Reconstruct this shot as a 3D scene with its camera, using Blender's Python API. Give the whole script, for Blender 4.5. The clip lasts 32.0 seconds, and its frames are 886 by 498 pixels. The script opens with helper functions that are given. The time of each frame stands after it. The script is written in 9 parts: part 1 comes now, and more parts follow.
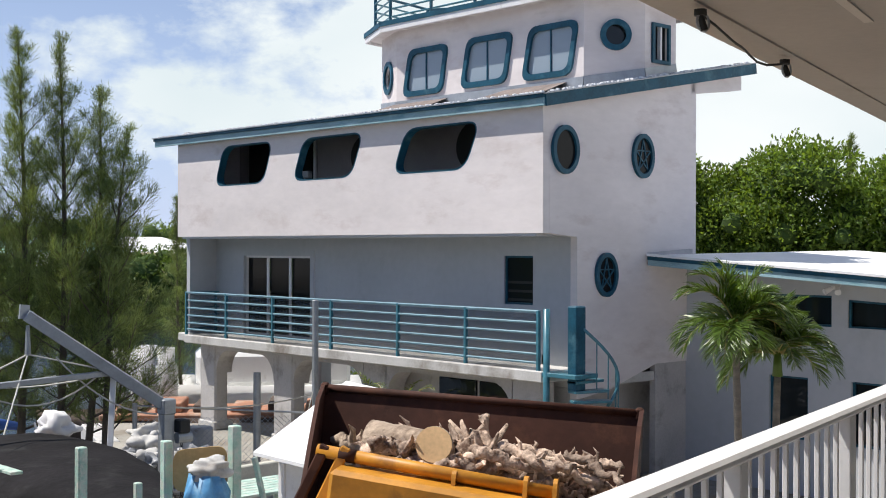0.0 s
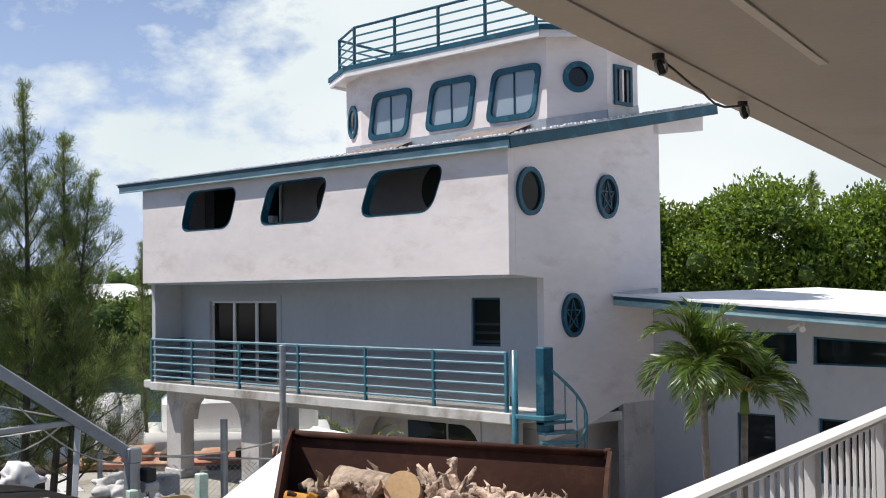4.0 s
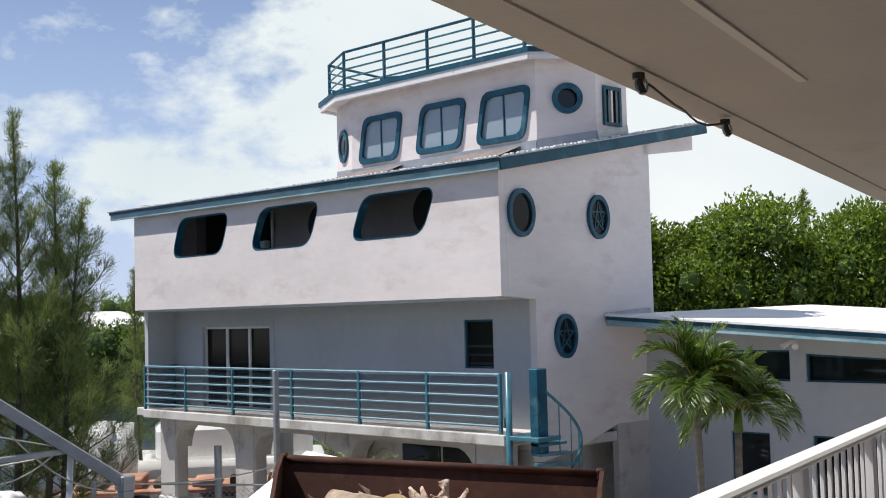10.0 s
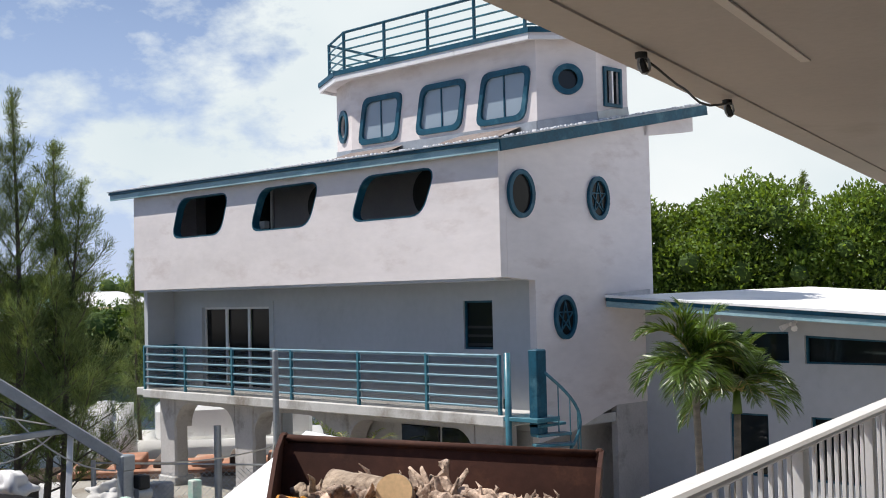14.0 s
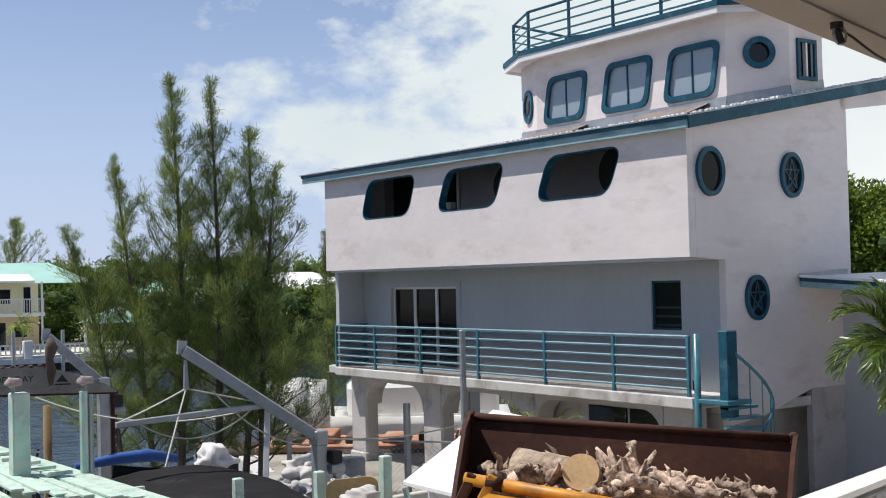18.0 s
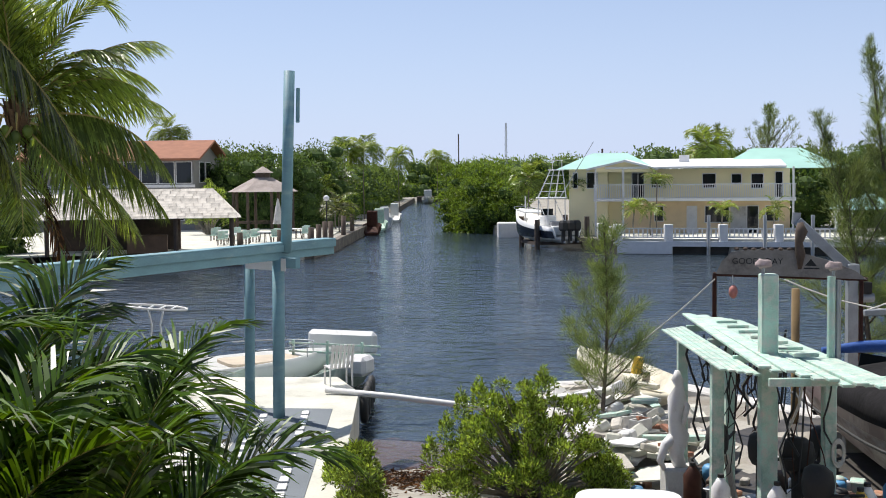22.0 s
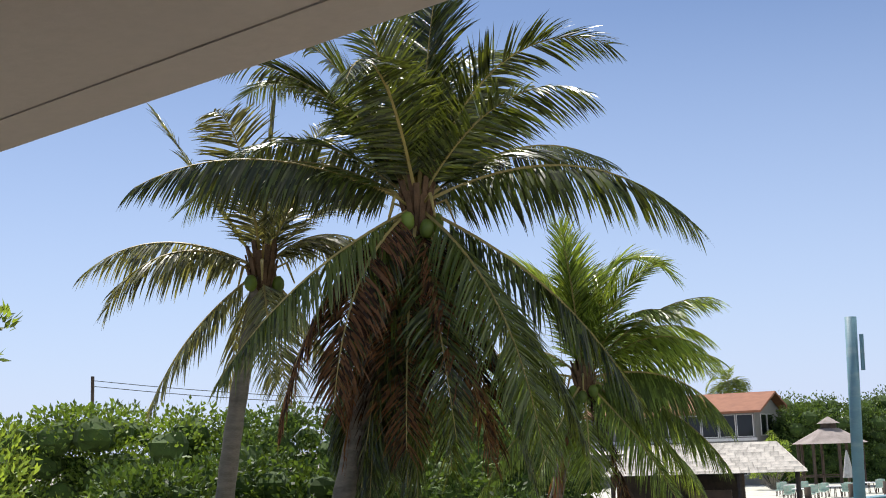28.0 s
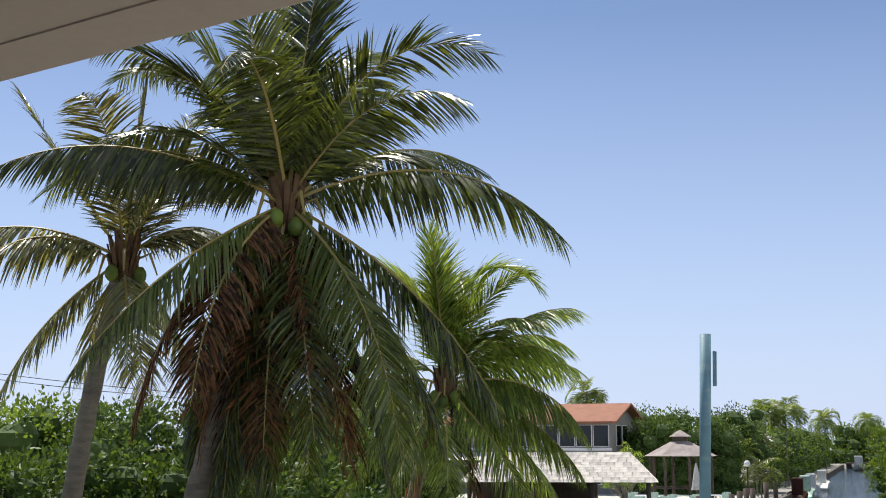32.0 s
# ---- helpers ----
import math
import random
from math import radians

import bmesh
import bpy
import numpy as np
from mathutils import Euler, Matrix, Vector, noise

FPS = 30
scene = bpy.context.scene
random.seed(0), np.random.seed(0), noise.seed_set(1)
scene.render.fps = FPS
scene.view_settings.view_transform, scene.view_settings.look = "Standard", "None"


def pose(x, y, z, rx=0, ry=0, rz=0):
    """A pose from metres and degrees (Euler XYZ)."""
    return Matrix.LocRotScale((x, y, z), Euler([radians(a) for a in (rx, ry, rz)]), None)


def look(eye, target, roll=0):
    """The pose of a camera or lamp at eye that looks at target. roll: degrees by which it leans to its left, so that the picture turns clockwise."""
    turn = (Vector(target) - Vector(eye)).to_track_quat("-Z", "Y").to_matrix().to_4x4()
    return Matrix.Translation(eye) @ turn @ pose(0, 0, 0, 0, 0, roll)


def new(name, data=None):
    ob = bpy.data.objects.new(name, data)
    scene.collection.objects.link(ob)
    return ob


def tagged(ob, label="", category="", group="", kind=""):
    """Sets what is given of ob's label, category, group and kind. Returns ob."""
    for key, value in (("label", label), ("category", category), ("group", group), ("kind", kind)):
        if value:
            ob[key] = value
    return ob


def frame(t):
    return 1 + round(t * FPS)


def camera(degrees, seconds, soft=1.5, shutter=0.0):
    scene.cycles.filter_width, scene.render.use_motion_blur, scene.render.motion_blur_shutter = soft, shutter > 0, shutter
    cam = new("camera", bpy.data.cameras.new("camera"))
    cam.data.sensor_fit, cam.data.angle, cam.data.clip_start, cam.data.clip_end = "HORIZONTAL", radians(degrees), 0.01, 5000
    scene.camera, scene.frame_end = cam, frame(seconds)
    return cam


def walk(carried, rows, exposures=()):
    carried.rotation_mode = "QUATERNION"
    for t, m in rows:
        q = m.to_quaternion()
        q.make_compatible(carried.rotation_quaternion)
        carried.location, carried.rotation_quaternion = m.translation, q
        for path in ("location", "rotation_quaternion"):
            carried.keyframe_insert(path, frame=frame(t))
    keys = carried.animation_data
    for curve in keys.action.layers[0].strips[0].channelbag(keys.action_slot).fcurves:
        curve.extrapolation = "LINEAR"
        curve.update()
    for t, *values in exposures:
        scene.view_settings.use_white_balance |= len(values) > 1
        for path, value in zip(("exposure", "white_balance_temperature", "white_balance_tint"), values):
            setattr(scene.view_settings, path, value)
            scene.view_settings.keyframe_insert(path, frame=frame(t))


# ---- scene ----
cam = camera(40.19, 32.0, soft=1.0)
PATH = [
    (0, (-0.010, 0.036, 4.404), (6.735, 7.419, 4.406), 0.17),
    (0.5, (-0.012, 0.032, 4.405), (6.778, 7.373, 4.429), 0.10),
    (1, (-0.015, 0.029, 4.401), (6.849, 7.300, 4.481), 0.36),
    (1.5, (-0.017, 0.028, 4.405), (6.911, 7.238, 4.560), 0.42),
    (2, (-0.015, 0.021, 4.407), (6.925, 7.216, 4.665), -0.05),
    (2.5, (-0.015, 0.024, 4.407), (6.902, 7.238, 4.738), -0.03),
    (4.5, (-0.011, 0.015, 4.411), (6.934, 7.202, 4.757), -0.75),
    (5, (-0.013, 0.006, 4.408), (6.974, 7.152, 4.743), -0.12),
    (5.5, (-0.007, -0.008, 4.408), (6.988, 7.130, 4.756), -1.38),
    (6, (-0.004, -0.017, 4.408), (6.936, 7.171, 4.803), -1.68),
    (6.5, (0.003, -0.023, 4.404), (6.876, 7.229, 4.817), -1.97),
    (7, (0.005, -0.018, 4.404), (6.905, 7.207, 4.835), -1.61),
    (7.5, (0.003, -0.009, 4.398), (6.930, 7.190, 4.827), -1.63),
    (8, (-0.004, -0.003, 4.394), (6.922, 7.202, 4.763), -1.66),
    (8.5, (0.001, -0.009, 4.401), (6.957, 7.166, 4.769), -1.20),
    (9, (0.001, -0.016, 4.403), (6.973, 7.139, 4.843), -1.58),
    (9.5, (0.001, -0.016, 4.402), (6.977, 7.131, 4.922), -1.38),
    (10, (0.001, -0.012, 4.402), (6.977, 7.133, 4.940), -1.49),
    (10.5, (0.003, -0.004, 4.398), (6.988, 7.135, 4.882), -1.55),
    (11, (0.000, 0.002, 4.394), (6.993, 7.139, 4.794), -1.44),
    (11.5, (0.001, 0.000, 4.400), (6.986, 7.147, 4.781), -0.78),
    (12, (0.001, 0.002, 4.399), (6.967, 7.163, 4.855), -0.59),
    (12.5, (0.003, -0.000, 4.395), (6.963, 7.169, 4.799), -1.04),
    (13, (0.002, -0.002, 4.393), (6.964, 7.169, 4.714), -0.95),
    (13.5, (0.001, -0.005, 4.393), (6.987, 7.141, 4.763), -1.06),
    (14, (0.001, -0.002, 4.397), (6.983, 7.147, 4.780), -1.33),
    (14.5, (0.003, -0.008, 4.396), (6.977, 7.144, 4.868), -1.64),
    (16.5, (0.001, -0.020, 4.399), (6.965, 7.127, 5.060), -0.73),
    (17, (-0.007, -0.012, 4.396), (6.914, 7.174, 5.071), -0.35),
    (17.5, (-0.012, 0.014, 4.382), (6.649, 7.451, 4.943), -0.78),
    (18, (-0.001, -0.007, 4.396), (5.808, 8.129, 4.651), -1.38),
    (18.5, (-0.007, -0.025, 4.414), (4.679, 8.809, 4.414), -2.46),
    (19, (0.012, -0.031, 4.403), (3.813, 9.218, 4.291), -2.22),
    (19.5, (0.020, -0.046, 4.403), (2.756, 9.568, 4.143), -1.46),
    (20, (0.032, -0.041, 4.392), (1.731, 9.804, 3.967), -1.61),
    (20.5, (0.036, -0.024, 4.390), (0.885, 9.925, 3.850), -1.65),
    (21, (0.037, -0.007, 4.388), (0.290, 9.970, 3.765), -1.22),
    (21.5, (0.031, -0.007, 4.383), (0.123, 9.978, 3.858), -0.97),
    (22, (0.011, -0.000, 4.388), (0.187, 9.981, 3.801), -0.54),
    (22.5, (-0.005, 0.008, 4.397), (0.263, 9.986, 3.792), -0.78),
    (23, (-0.023, 0.020, 4.405), (-0.076, 10.001, 3.777), -1.76),
    (23.5, (-0.020, 0.018, 4.405), (-0.768, 9.980, 3.955), -1.82),
    (24, (-0.018, 0.016, 4.405), (-1.675, 9.877, 4.458), -0.81),
    (24.5, (-0.015, 0.013, 4.405), (-2.779, 9.594, 5.166), -1.11),
    (25, (-0.013, 0.011, 4.405), (-3.437, 9.344, 5.486), 0.69),
    (25.5, (-0.010, 0.009, 4.406), (-3.822, 9.148, 5.803), -1.78),
    (27.5, (0.000, -0.000, 4.406), (-3.916, 9.064, 5.984), -1.70),
    (28, (-0.006, -0.002, 4.411), (-4.111, 8.977, 5.997), -2.02),
    (28.5, (-0.017, -0.017, 4.415), (-4.168, 8.937, 6.029), -1.67),
    (29, (-0.018, -0.019, 4.417), (-4.103, 8.969, 6.007), -2.18),
    (29.5, (-0.018, -0.012, 4.413), (-3.925, 9.060, 5.972), -1.01),
    (30, (-0.009, -0.004, 4.410), (-3.719, 9.151, 5.966), -0.28),
    (30.5, (0.018, 0.018, 4.413), (-3.697, 9.151, 6.085), -0.85),
    (31, (-0.002, -0.001, 4.418), (-3.862, 9.052, 6.193), -0.63),
    (31.5, (-0.004, -0.006, 4.419), (-3.758, 9.096, 6.169), -0.55),
    (32, (0.017, 0.013, 4.414), (-3.091, 9.385, 5.999), -0.08),
]
walk(cam, [(t, look(eye, target, roll)) for t, eye, target, roll in PATH],
     ((0, -0.03), (5, -0.08), (16, -0.12), (18, -0.16), (19.5, -0.1), (21, 0.0), (22, -0.03), (23, -0.12), (24, -0.02), (25, 0.06), (28, -0.02), (32, -0.02)))

# ---- world, sun ----
SUN = Vector((-0.40, 0.43, 1.0)).normalized()


def nodes_of(tree):
    return tree.nodes, tree.links


def make_world():
    w = bpy.data.worlds.new("sky")
    w.use_nodes = True
    n, l = nodes_of(w.node_tree)
    n.clear()
    out = n.new("ShaderNodeOutputWorld")
    bg = n.new("ShaderNodeBackground")
    sky = n.new("ShaderNodeTexSky")
    sky.sky_type = "NISHITA"
    sky.sun_disc = False
    sky.sun_elevation = math.asin(SUN.z)
    sky.sun_rotation = math.atan2(SUN.x, SUN.y)
    sky.air_density, sky.dust_density, sky.ozone_density = 1.0, 0.25, 2.0
    # drifting cumulus, denser towards the east
    tc = n.new("ShaderNodeTexCoord")
    sep = n.new("ShaderNodeSeparateXYZ")
    l.new(tc.outputs["Generated"], sep.inputs[0])
    mp = n.new("ShaderNodeMapping")
    mp.inputs["Scale"].default_value = (1.0, 1.0, 1.7)
    mp.inputs["Location"].default_value = (0.35, 0.1, 0.0)
    l.new(tc.outputs["Generated"], mp.inputs[0])
    no = n.new("ShaderNodeTexNoise")
    no.inputs["Scale"].default_value = 3.2
    no.inputs["Detail"].default_value = 9.0
    no.inputs["Roughness"].default_value = 0.58
    l.new(mp.outputs[0], no.inputs["Vector"])
    east = n.new("ShaderNodeMath")
    east.operation = "MULTIPLY_ADD"
    east.inputs[1].default_value = 1.35
    east.inputs[2].default_value = -0.68
    l.new(sep.outputs[0], east.inputs[0])
    add = n.new("ShaderNodeMath")
    l.new(no.outputs["Fac"], add.inputs[0])
    l.new(east.outputs[0], add.inputs[1])
    ramp = n.new("ShaderNodeValToRGB")
    ramp.color_ramp.elements[0].position = 0.485
    ramp.color_ramp.elements[1].position = 0.55
    l.new(add.outputs[0], ramp.inputs[0])
    mix = n.new("ShaderNodeMix")
    mix.data_type = "RGBA"
    l.new(ramp.outputs[0], mix.inputs["Factor"])
    tint = n.new("ShaderNodeMix")
    tint.data_type, tint.blend_type = "RGBA", "MULTIPLY"
    tint.inputs["Factor"].default_value = 1.0
    tint.inputs["B"].default_value = SKY_TINT
    # pale blue haze low in the sky
    hz = n.new("ShaderNodeMapRange")
    hz.inputs["From Min"].default_value, hz.inputs["From Max"].default_value = -0.02, 0.34
    hz.inputs["To Min"].default_value, hz.inputs["To Max"].default_value = 0.85, 0.0
    l.new(sep.outputs[2], hz.inputs[0])
    hm = n.new("ShaderNodeMix")
    hm.data_type = "RGBA"
    l.new(hz.outputs[0], hm.inputs["Factor"])
    l.new(sky.outputs[0], hm.inputs["A"])
    hm.inputs["B"].default_value = HAZE
    l.new(hm.outputs["Result"], tint.inputs["A"])
    l.new(tint.outputs["Result"], mix.inputs["A"])
    n2 = n.new("ShaderNodeTexNoise")
    n2.inputs["Scale"].default_value = 2.0
    n2.inputs["Detail"].default_value = 5.0
    l.new(mp.outputs[0], n2.inputs["Vector"])
    cr = n.new("ShaderNodeValToRGB")
    cr.color_ramp.elements[0].position, cr.color_ramp.elements[0].color = 0.35, CLOUD_LO
    cr.color_ramp.elements[1].position, cr.color_ramp.elements[1].color = 0.62, CLOUD_HI
    l.new(n2.outputs["Fac"], cr.inputs[0])
    l.new(cr.outputs[0], mix.inputs["B"])
    l.new(mix.outputs["Result"], bg.inputs["Color"])
    bg.inputs["Strength"].default_value = 0.092
    l.new(bg.outputs[0], out.inputs[0])
    scene.world = w


SKY_TINT = (1.10, 1.07, 1.17, 1)
HAZE = (6.1, 7.6, 9.95, 1)
CLOUD_LO = (8.4, 9.5, 9.9, 1)
CLOUD_HI = (11.4, 11.7, 11.7, 1)
make_world()
sun = new("sun", bpy.data.lights.new("sun", "SUN"))
sun.data.energy, sun.data.angle, sun.data.color = 6.0, radians(0.53), (1.0, 0.95, 0.88)
sun.matrix_world = look(SUN * 60, (0, 0, 0))


# ---- materials ----
def mat(name, color, rough=0.7, metal=0.0, vary=0.15, scale=2.0, fine=30.0, bump=0.0, dirt=None, dirt_amount=0.0, dirt_scale=1.2, spec=0.5, random_tint=0.0, island=0.0, stretch=(1, 1, 1), trans=0.0):
    m = bpy.data.materials.new(name)
    m.use_nodes = True
    n, l = nodes_of(m.node_tree)
    b = n["Principled BSDF"]
    b.inputs["Roughness"].default_value, b.inputs["Metallic"].default_value = rough, metal
    b.inputs["Specular IOR Level"].default_value = spec
    tc = n.new("ShaderNodeTexCoord")
    mp = n.new("ShaderNodeMapping")
    mp.inputs["Scale"].default_value = stretch
    l.new(tc.outputs["Object"], mp.inputs[0])
    big, small = n.new("ShaderNodeTexNoise"), n.new("ShaderNodeTexNoise")
    for t, s, d in ((big, scale, 5.0), (small, fine, 4.0)):
        t.inputs["Scale"].default_value, t.inputs["Detail"].default_value = s, d
        l.new(mp.outputs[0], t.inputs["Vector"])
    both = n.new("ShaderNodeMath")
    both.operation = "MULTIPLY_ADD"
    both.inputs[1].default_value = 0.5
    l.new(small.outputs["Fac"], both.inputs[0])
    l.new(big.outputs["Fac"], both.inputs[2])
    total = both.outputs[0]
    extra = []
    if random_tint:
        extra.append((n.new("ShaderNodeObjectInfo").outputs["Random"], random_tint))
    if island:
        extra.append((n.new("ShaderNodeNewGeometry").outputs["Random Per Island"], island))
    for source, amount in extra:
        e = n.new("ShaderNodeMath")
        e.operation = "MULTIPLY_ADD"
        e.inputs[1].default_value = amount
        l.new(source, e.inputs[0])
        l.new(total, e.inputs[2])
        s = n.new("ShaderNodeMath")
        s.operation = "SUBTRACT"
        s.inputs[1].default_value = amount / 2
        l.new(e.outputs[0], s.inputs[0])
        total = s.outputs[0]
    ramp = n.new("ShaderNodeValToRGB")
    c = Vector(color[:3])
    ramp.color_ramp.elements[0].position, ramp.color_ramp.elements[1].position = 0.45, 1.05
    ramp.color_ramp.elements[0].color = (*(c * (1 - vary)), 1)
    ramp.color_ramp.elements[1].color = (*[min(1, v * (1 + vary)) for v in c], 1)
    l.new(total, ramp.inputs[0])
    col = ramp.outputs[0]
    if dirt:
        dn = n.new("ShaderNodeTexNoise")
        dn.inputs["Scale"].default_value, dn.inputs["Detail"].default_value, dn.inputs["Roughness"].default_value = dirt_scale, 8.0, 0.65
        l.new(mp.outputs[0], dn.inputs["Vector"])
        dr = n.new("ShaderNodeValToRGB")
        dr.color_ramp.elements[0].position, dr.color_ramp.elements[1].position = 0.62 - 0.3 * dirt_amount, 0.78 - 0.2 * dirt_amount
        l.new(dn.outputs["Fac"], dr.inputs[0])
        mx = n.new("ShaderNodeMix")
        mx.data_type = "RGBA"
        l.new(dr.outputs[0], mx.inputs["Factor"])
        l.new(col, mx.inputs["A"])
        mx.inputs["B"].default_value = (*dirt[:3], 1)
        col = mx.outputs["Result"]
    l.new(col, b.inputs["Base Color"])
    if bump:
        bp = n.new("ShaderNodeBump")
        bp.inputs["Strength"].default_value, bp.inputs["Distance"].default_value = bump, 0.02
        l.new(total, bp.inputs["Height"])
        l.new(bp.outputs[0], b.inputs["Normal"])
    if trans:
        # thin leaf: light passes through
        tr = n.new("ShaderNodeBsdfTranslucent")
        ms = n.new("ShaderNodeMixShader")
        ms.inputs[0].default_value = trans
        warm = n.new("ShaderNodeMix")
        warm.data_type, warm.blend_type = "RGBA", "MULTIPLY"
        warm.inputs["Factor"].default_value = 1.0
        warm.inputs["B"].default_value = (1.7, 1.5, 0.7, 1)
        l.new(col, warm.inputs["A"])
        l.new(warm.outputs["Result"], tr.inputs["Color"])
        l.new(b.outputs[0], ms.inputs[1])
        l.new(tr.outputs[0], ms.inputs[2])
        l.new(ms.outputs[0], n["Material Output"].inputs["Surface"])
    return m


def glass_mat(name, color, rough=0.03):
    m = bpy.data.materials.new(name)
    m.use_nodes = True
    b = m.node_tree.nodes["Principled BSDF"]
    b.inputs["Base Color"].default_value = (*color, 1)
    b.inputs["Roughness"].default_value = rough
    b.inputs["Specular IOR Level"].default_value = 0.4
    return m


def water_mat(name, color):
    m = bpy.data.materials.new(name)
    m.use_nodes = True
    n, l = nodes_of(m.node_tree)
    b = n["Principled BSDF"]
    b.inputs["Base Color"].default_value = (*color, 1)
    b.inputs["Roughness"].default_value = 0.08
    b.inputs["IOR"].default_value = 1.33
    tc = n.new("ShaderNodeTexCoord")
    mp = n.new("ShaderNodeMapping")
    mp.inputs["Scale"].default_value = (0.85, 1.15, 1.0)
    mp.inputs["Rotation"].default_value = (0, 0, 0.15)
    l.new(tc.outputs["Object"], mp.inputs[0])
    a, c = n.new("ShaderNodeTexNoise"), n.new("ShaderNodeTexNoise")
    for t, s, d in ((a, 1.3, 6.0), (c, 0.16, 4.0)):
        t.inputs["Scale"].default_value, t.inputs["Detail"].default_value = s, d
        l.new(mp.outputs[0], t.inputs["Vector"])
    bp = n.new("ShaderNodeBump")
    bp.inputs["Strength"].default_value, bp.inputs["Distance"].default_value = 0.85, 0.45
    mul = n.new("ShaderNodeMath")
    mul.operation = "MULTIPLY"
    l.new(a.outputs["Fac"], mul.inputs[0])
    l.new(c.outputs["Fac"], mul.inputs[1])
    l.new(mul.outputs[0], bp.inputs["Height"])
    l.new(bp.outputs[0], b.inputs["Normal"])
    return m


STUCCO = mat("white_stucco", (0.69, 0.64, 0.63), 0.85, vary=0.09, scale=0.8, fine=6, bump=0.22, dirt=(0.55, 0.48, 0.46), dirt_amount=0.26, dirt_scale=0.9, stretch=(0.6, 0.6, 1.5))
# darker copy of the white stucco, overhang shade put into the colour
STUCCO_SHADED = mat("shaded_white_stucco", (0.44, 0.455, 0.475), 0.85, vary=0.08, scale=0.5, fine=6, bump=0.15, dirt=(0.38, 0.39, 0.41), dirt_amount=0.06)
# grey render of the pillars, also used to darken the shaded ground-floor recess
PILLAR = mat("grey_render_and_recess_shade", (0.46, 0.44, 0.43), 0.9, vary=0.15, scale=1.2, fine=22, bump=0.3, dirt=(0.22, 0.20, 0.18), dirt_amount=0.3, dirt_scale=1.5)
TEAL_DARK = mat("dark_teal_paint", (0.010, 0.070, 0.112), 0.5, vary=0.35, scale=2.5, fine=20, dirt=(0.07, 0.17, 0.22), dirt_amount=0.22, dirt_scale=2.2, spec=0.3)
# lighter copy of the rail blue that carries the bars' lit highlight
RAILPALE = mat("lit_blue_rail_paint", (0.17, 0.29, 0.35), 0.35, vary=0.25, scale=4)
TEAL_FADED = mat("chalky_faded_teal_paint", (0.26, 0.40, 0.44), 0.6, vary=0.25, scale=1.2, fine=14, bump=0.1, dirt=(0.09, 0.24, 0.29), dirt_amount=0.4, dirt_scale=1.1, stretch=(1, 1, 4))
BROWNROOF = mat("brown_roof_shingle", (0.20, 0.165, 0.15), 0.9, vary=0.3, scale=3, fine=30, bump=0.3)
FLOORGREY = mat("worn_grey_floor_paint", (0.34, 0.33, 0.31), 0.8, vary=0.15, scale=1.5, fine=20, bump=0.1, dirt=(0.22, 0.2, 0.18), dirt_amount=0.25)
RAILBLUE = mat("blue_steel_paint", (0.05, 0.17, 0.22), 0.3, vary=0.3, scale=4)
ROOFGRAY = mat("weathered_roofing", (0.42, 0.41, 0.41), 0.9, vary=0.2, scale=3, fine=40, bump=0.3, dirt=(0.2, 0.19, 0.18), dirt_amount=0.3)
ROOFWHITE = mat("white_roof_coating", (0.80, 0.80, 0.80), 0.7, vary=0.06, scale=1.5)
CONCRETE = mat("weathered_concrete", (0.52, 0.51, 0.49), 0.9, vary=0.15, scale=1.5, fine=30, bump=0.3, dirt=(0.25, 0.22, 0.19), dirt_amount=0.3)
PIERTOP = mat("pale_concrete", (0.56, 0.55, 0.48), 0.9, vary=0.18, scale=1.0, fine=25, bump=0.25, dirt=(0.36, 0.34, 0.28), dirt_amount=0.25, dirt_scale=0.9)
OLDWALL = mat("brown_weathered_concrete", (0.17, 0.145, 0.12), 0.9, vary=0.35, scale=1.0, fine=9, bump=0.4, dirt=(0.06, 0.05, 0.04), dirt_amount=0.4)
# near-black wall colour stands in for the shadow beneath the dock
DOCKSHADE = mat("under_dock_shade", (0.06, 0.055, 0.045), 0.8, vary=0.4, scale=1.5, fine=10, bump=0.3)
ASPHALT = mat("grey_ramp", (0.16, 0.18, 0.2), 0.9, vary=0.15, scale=1.0, fine=60, bump=0.2)
GROUND = mat("coral_gravel", (0.32, 0.30, 0.26), 0.95, vary=0.35, scale=0.6, fine=14, bump=0.5, dirt=(0.14, 0.10, 0.06), dirt_amount=0.35, dirt_scale=0.35)
DARKGLASS = glass_mat("dark_window_glass", (0.012, 0.016, 0.018))
# pale glass colour stands in for the sky reflected in the panes
PALEGLASS = glass_mat("sky_lit_window_glass", (0.27, 0.33, 0.385), 0.15)
DARKPANE = glass_mat("tinted_porthole_glass", (0.012, 0.012, 0.012), 0.12)
DARKPANE.node_tree.nodes["Principled BSDF"].inputs["Specular IOR Level"].default_value = 0.15
SCREEN = mat("blue_grey_screen_mesh", (0.035, 0.055, 0.075), 0.8, vary=0.2, scale=3)
sn, sl = nodes_of(SCREEN.node_tree)
screen_gap, screen_mix = sn.new("ShaderNodeBsdfTransparent"), sn.new("ShaderNodeMixShader")
screen_mix.inputs[0].default_value = 0.34
sl.new(screen_gap.outputs[0], screen_mix.inputs[1])
sl.new(sn["Principled BSDF"].outputs[0], screen_mix.inputs[2])
sl.new(screen_mix.outputs[0], sn["Material Output"].inputs["Surface"])
# porch plaster in dark grey, the room's dimness put into the colour
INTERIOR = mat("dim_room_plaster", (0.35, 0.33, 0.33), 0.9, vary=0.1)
WHITEPAINT = mat("white_paint", (0.72, 0.71, 0.71), 0.5, vary=0.08, scale=3, dirt=(0.5, 0.48, 0.45), dirt_amount=0.05, dirt_scale=4)
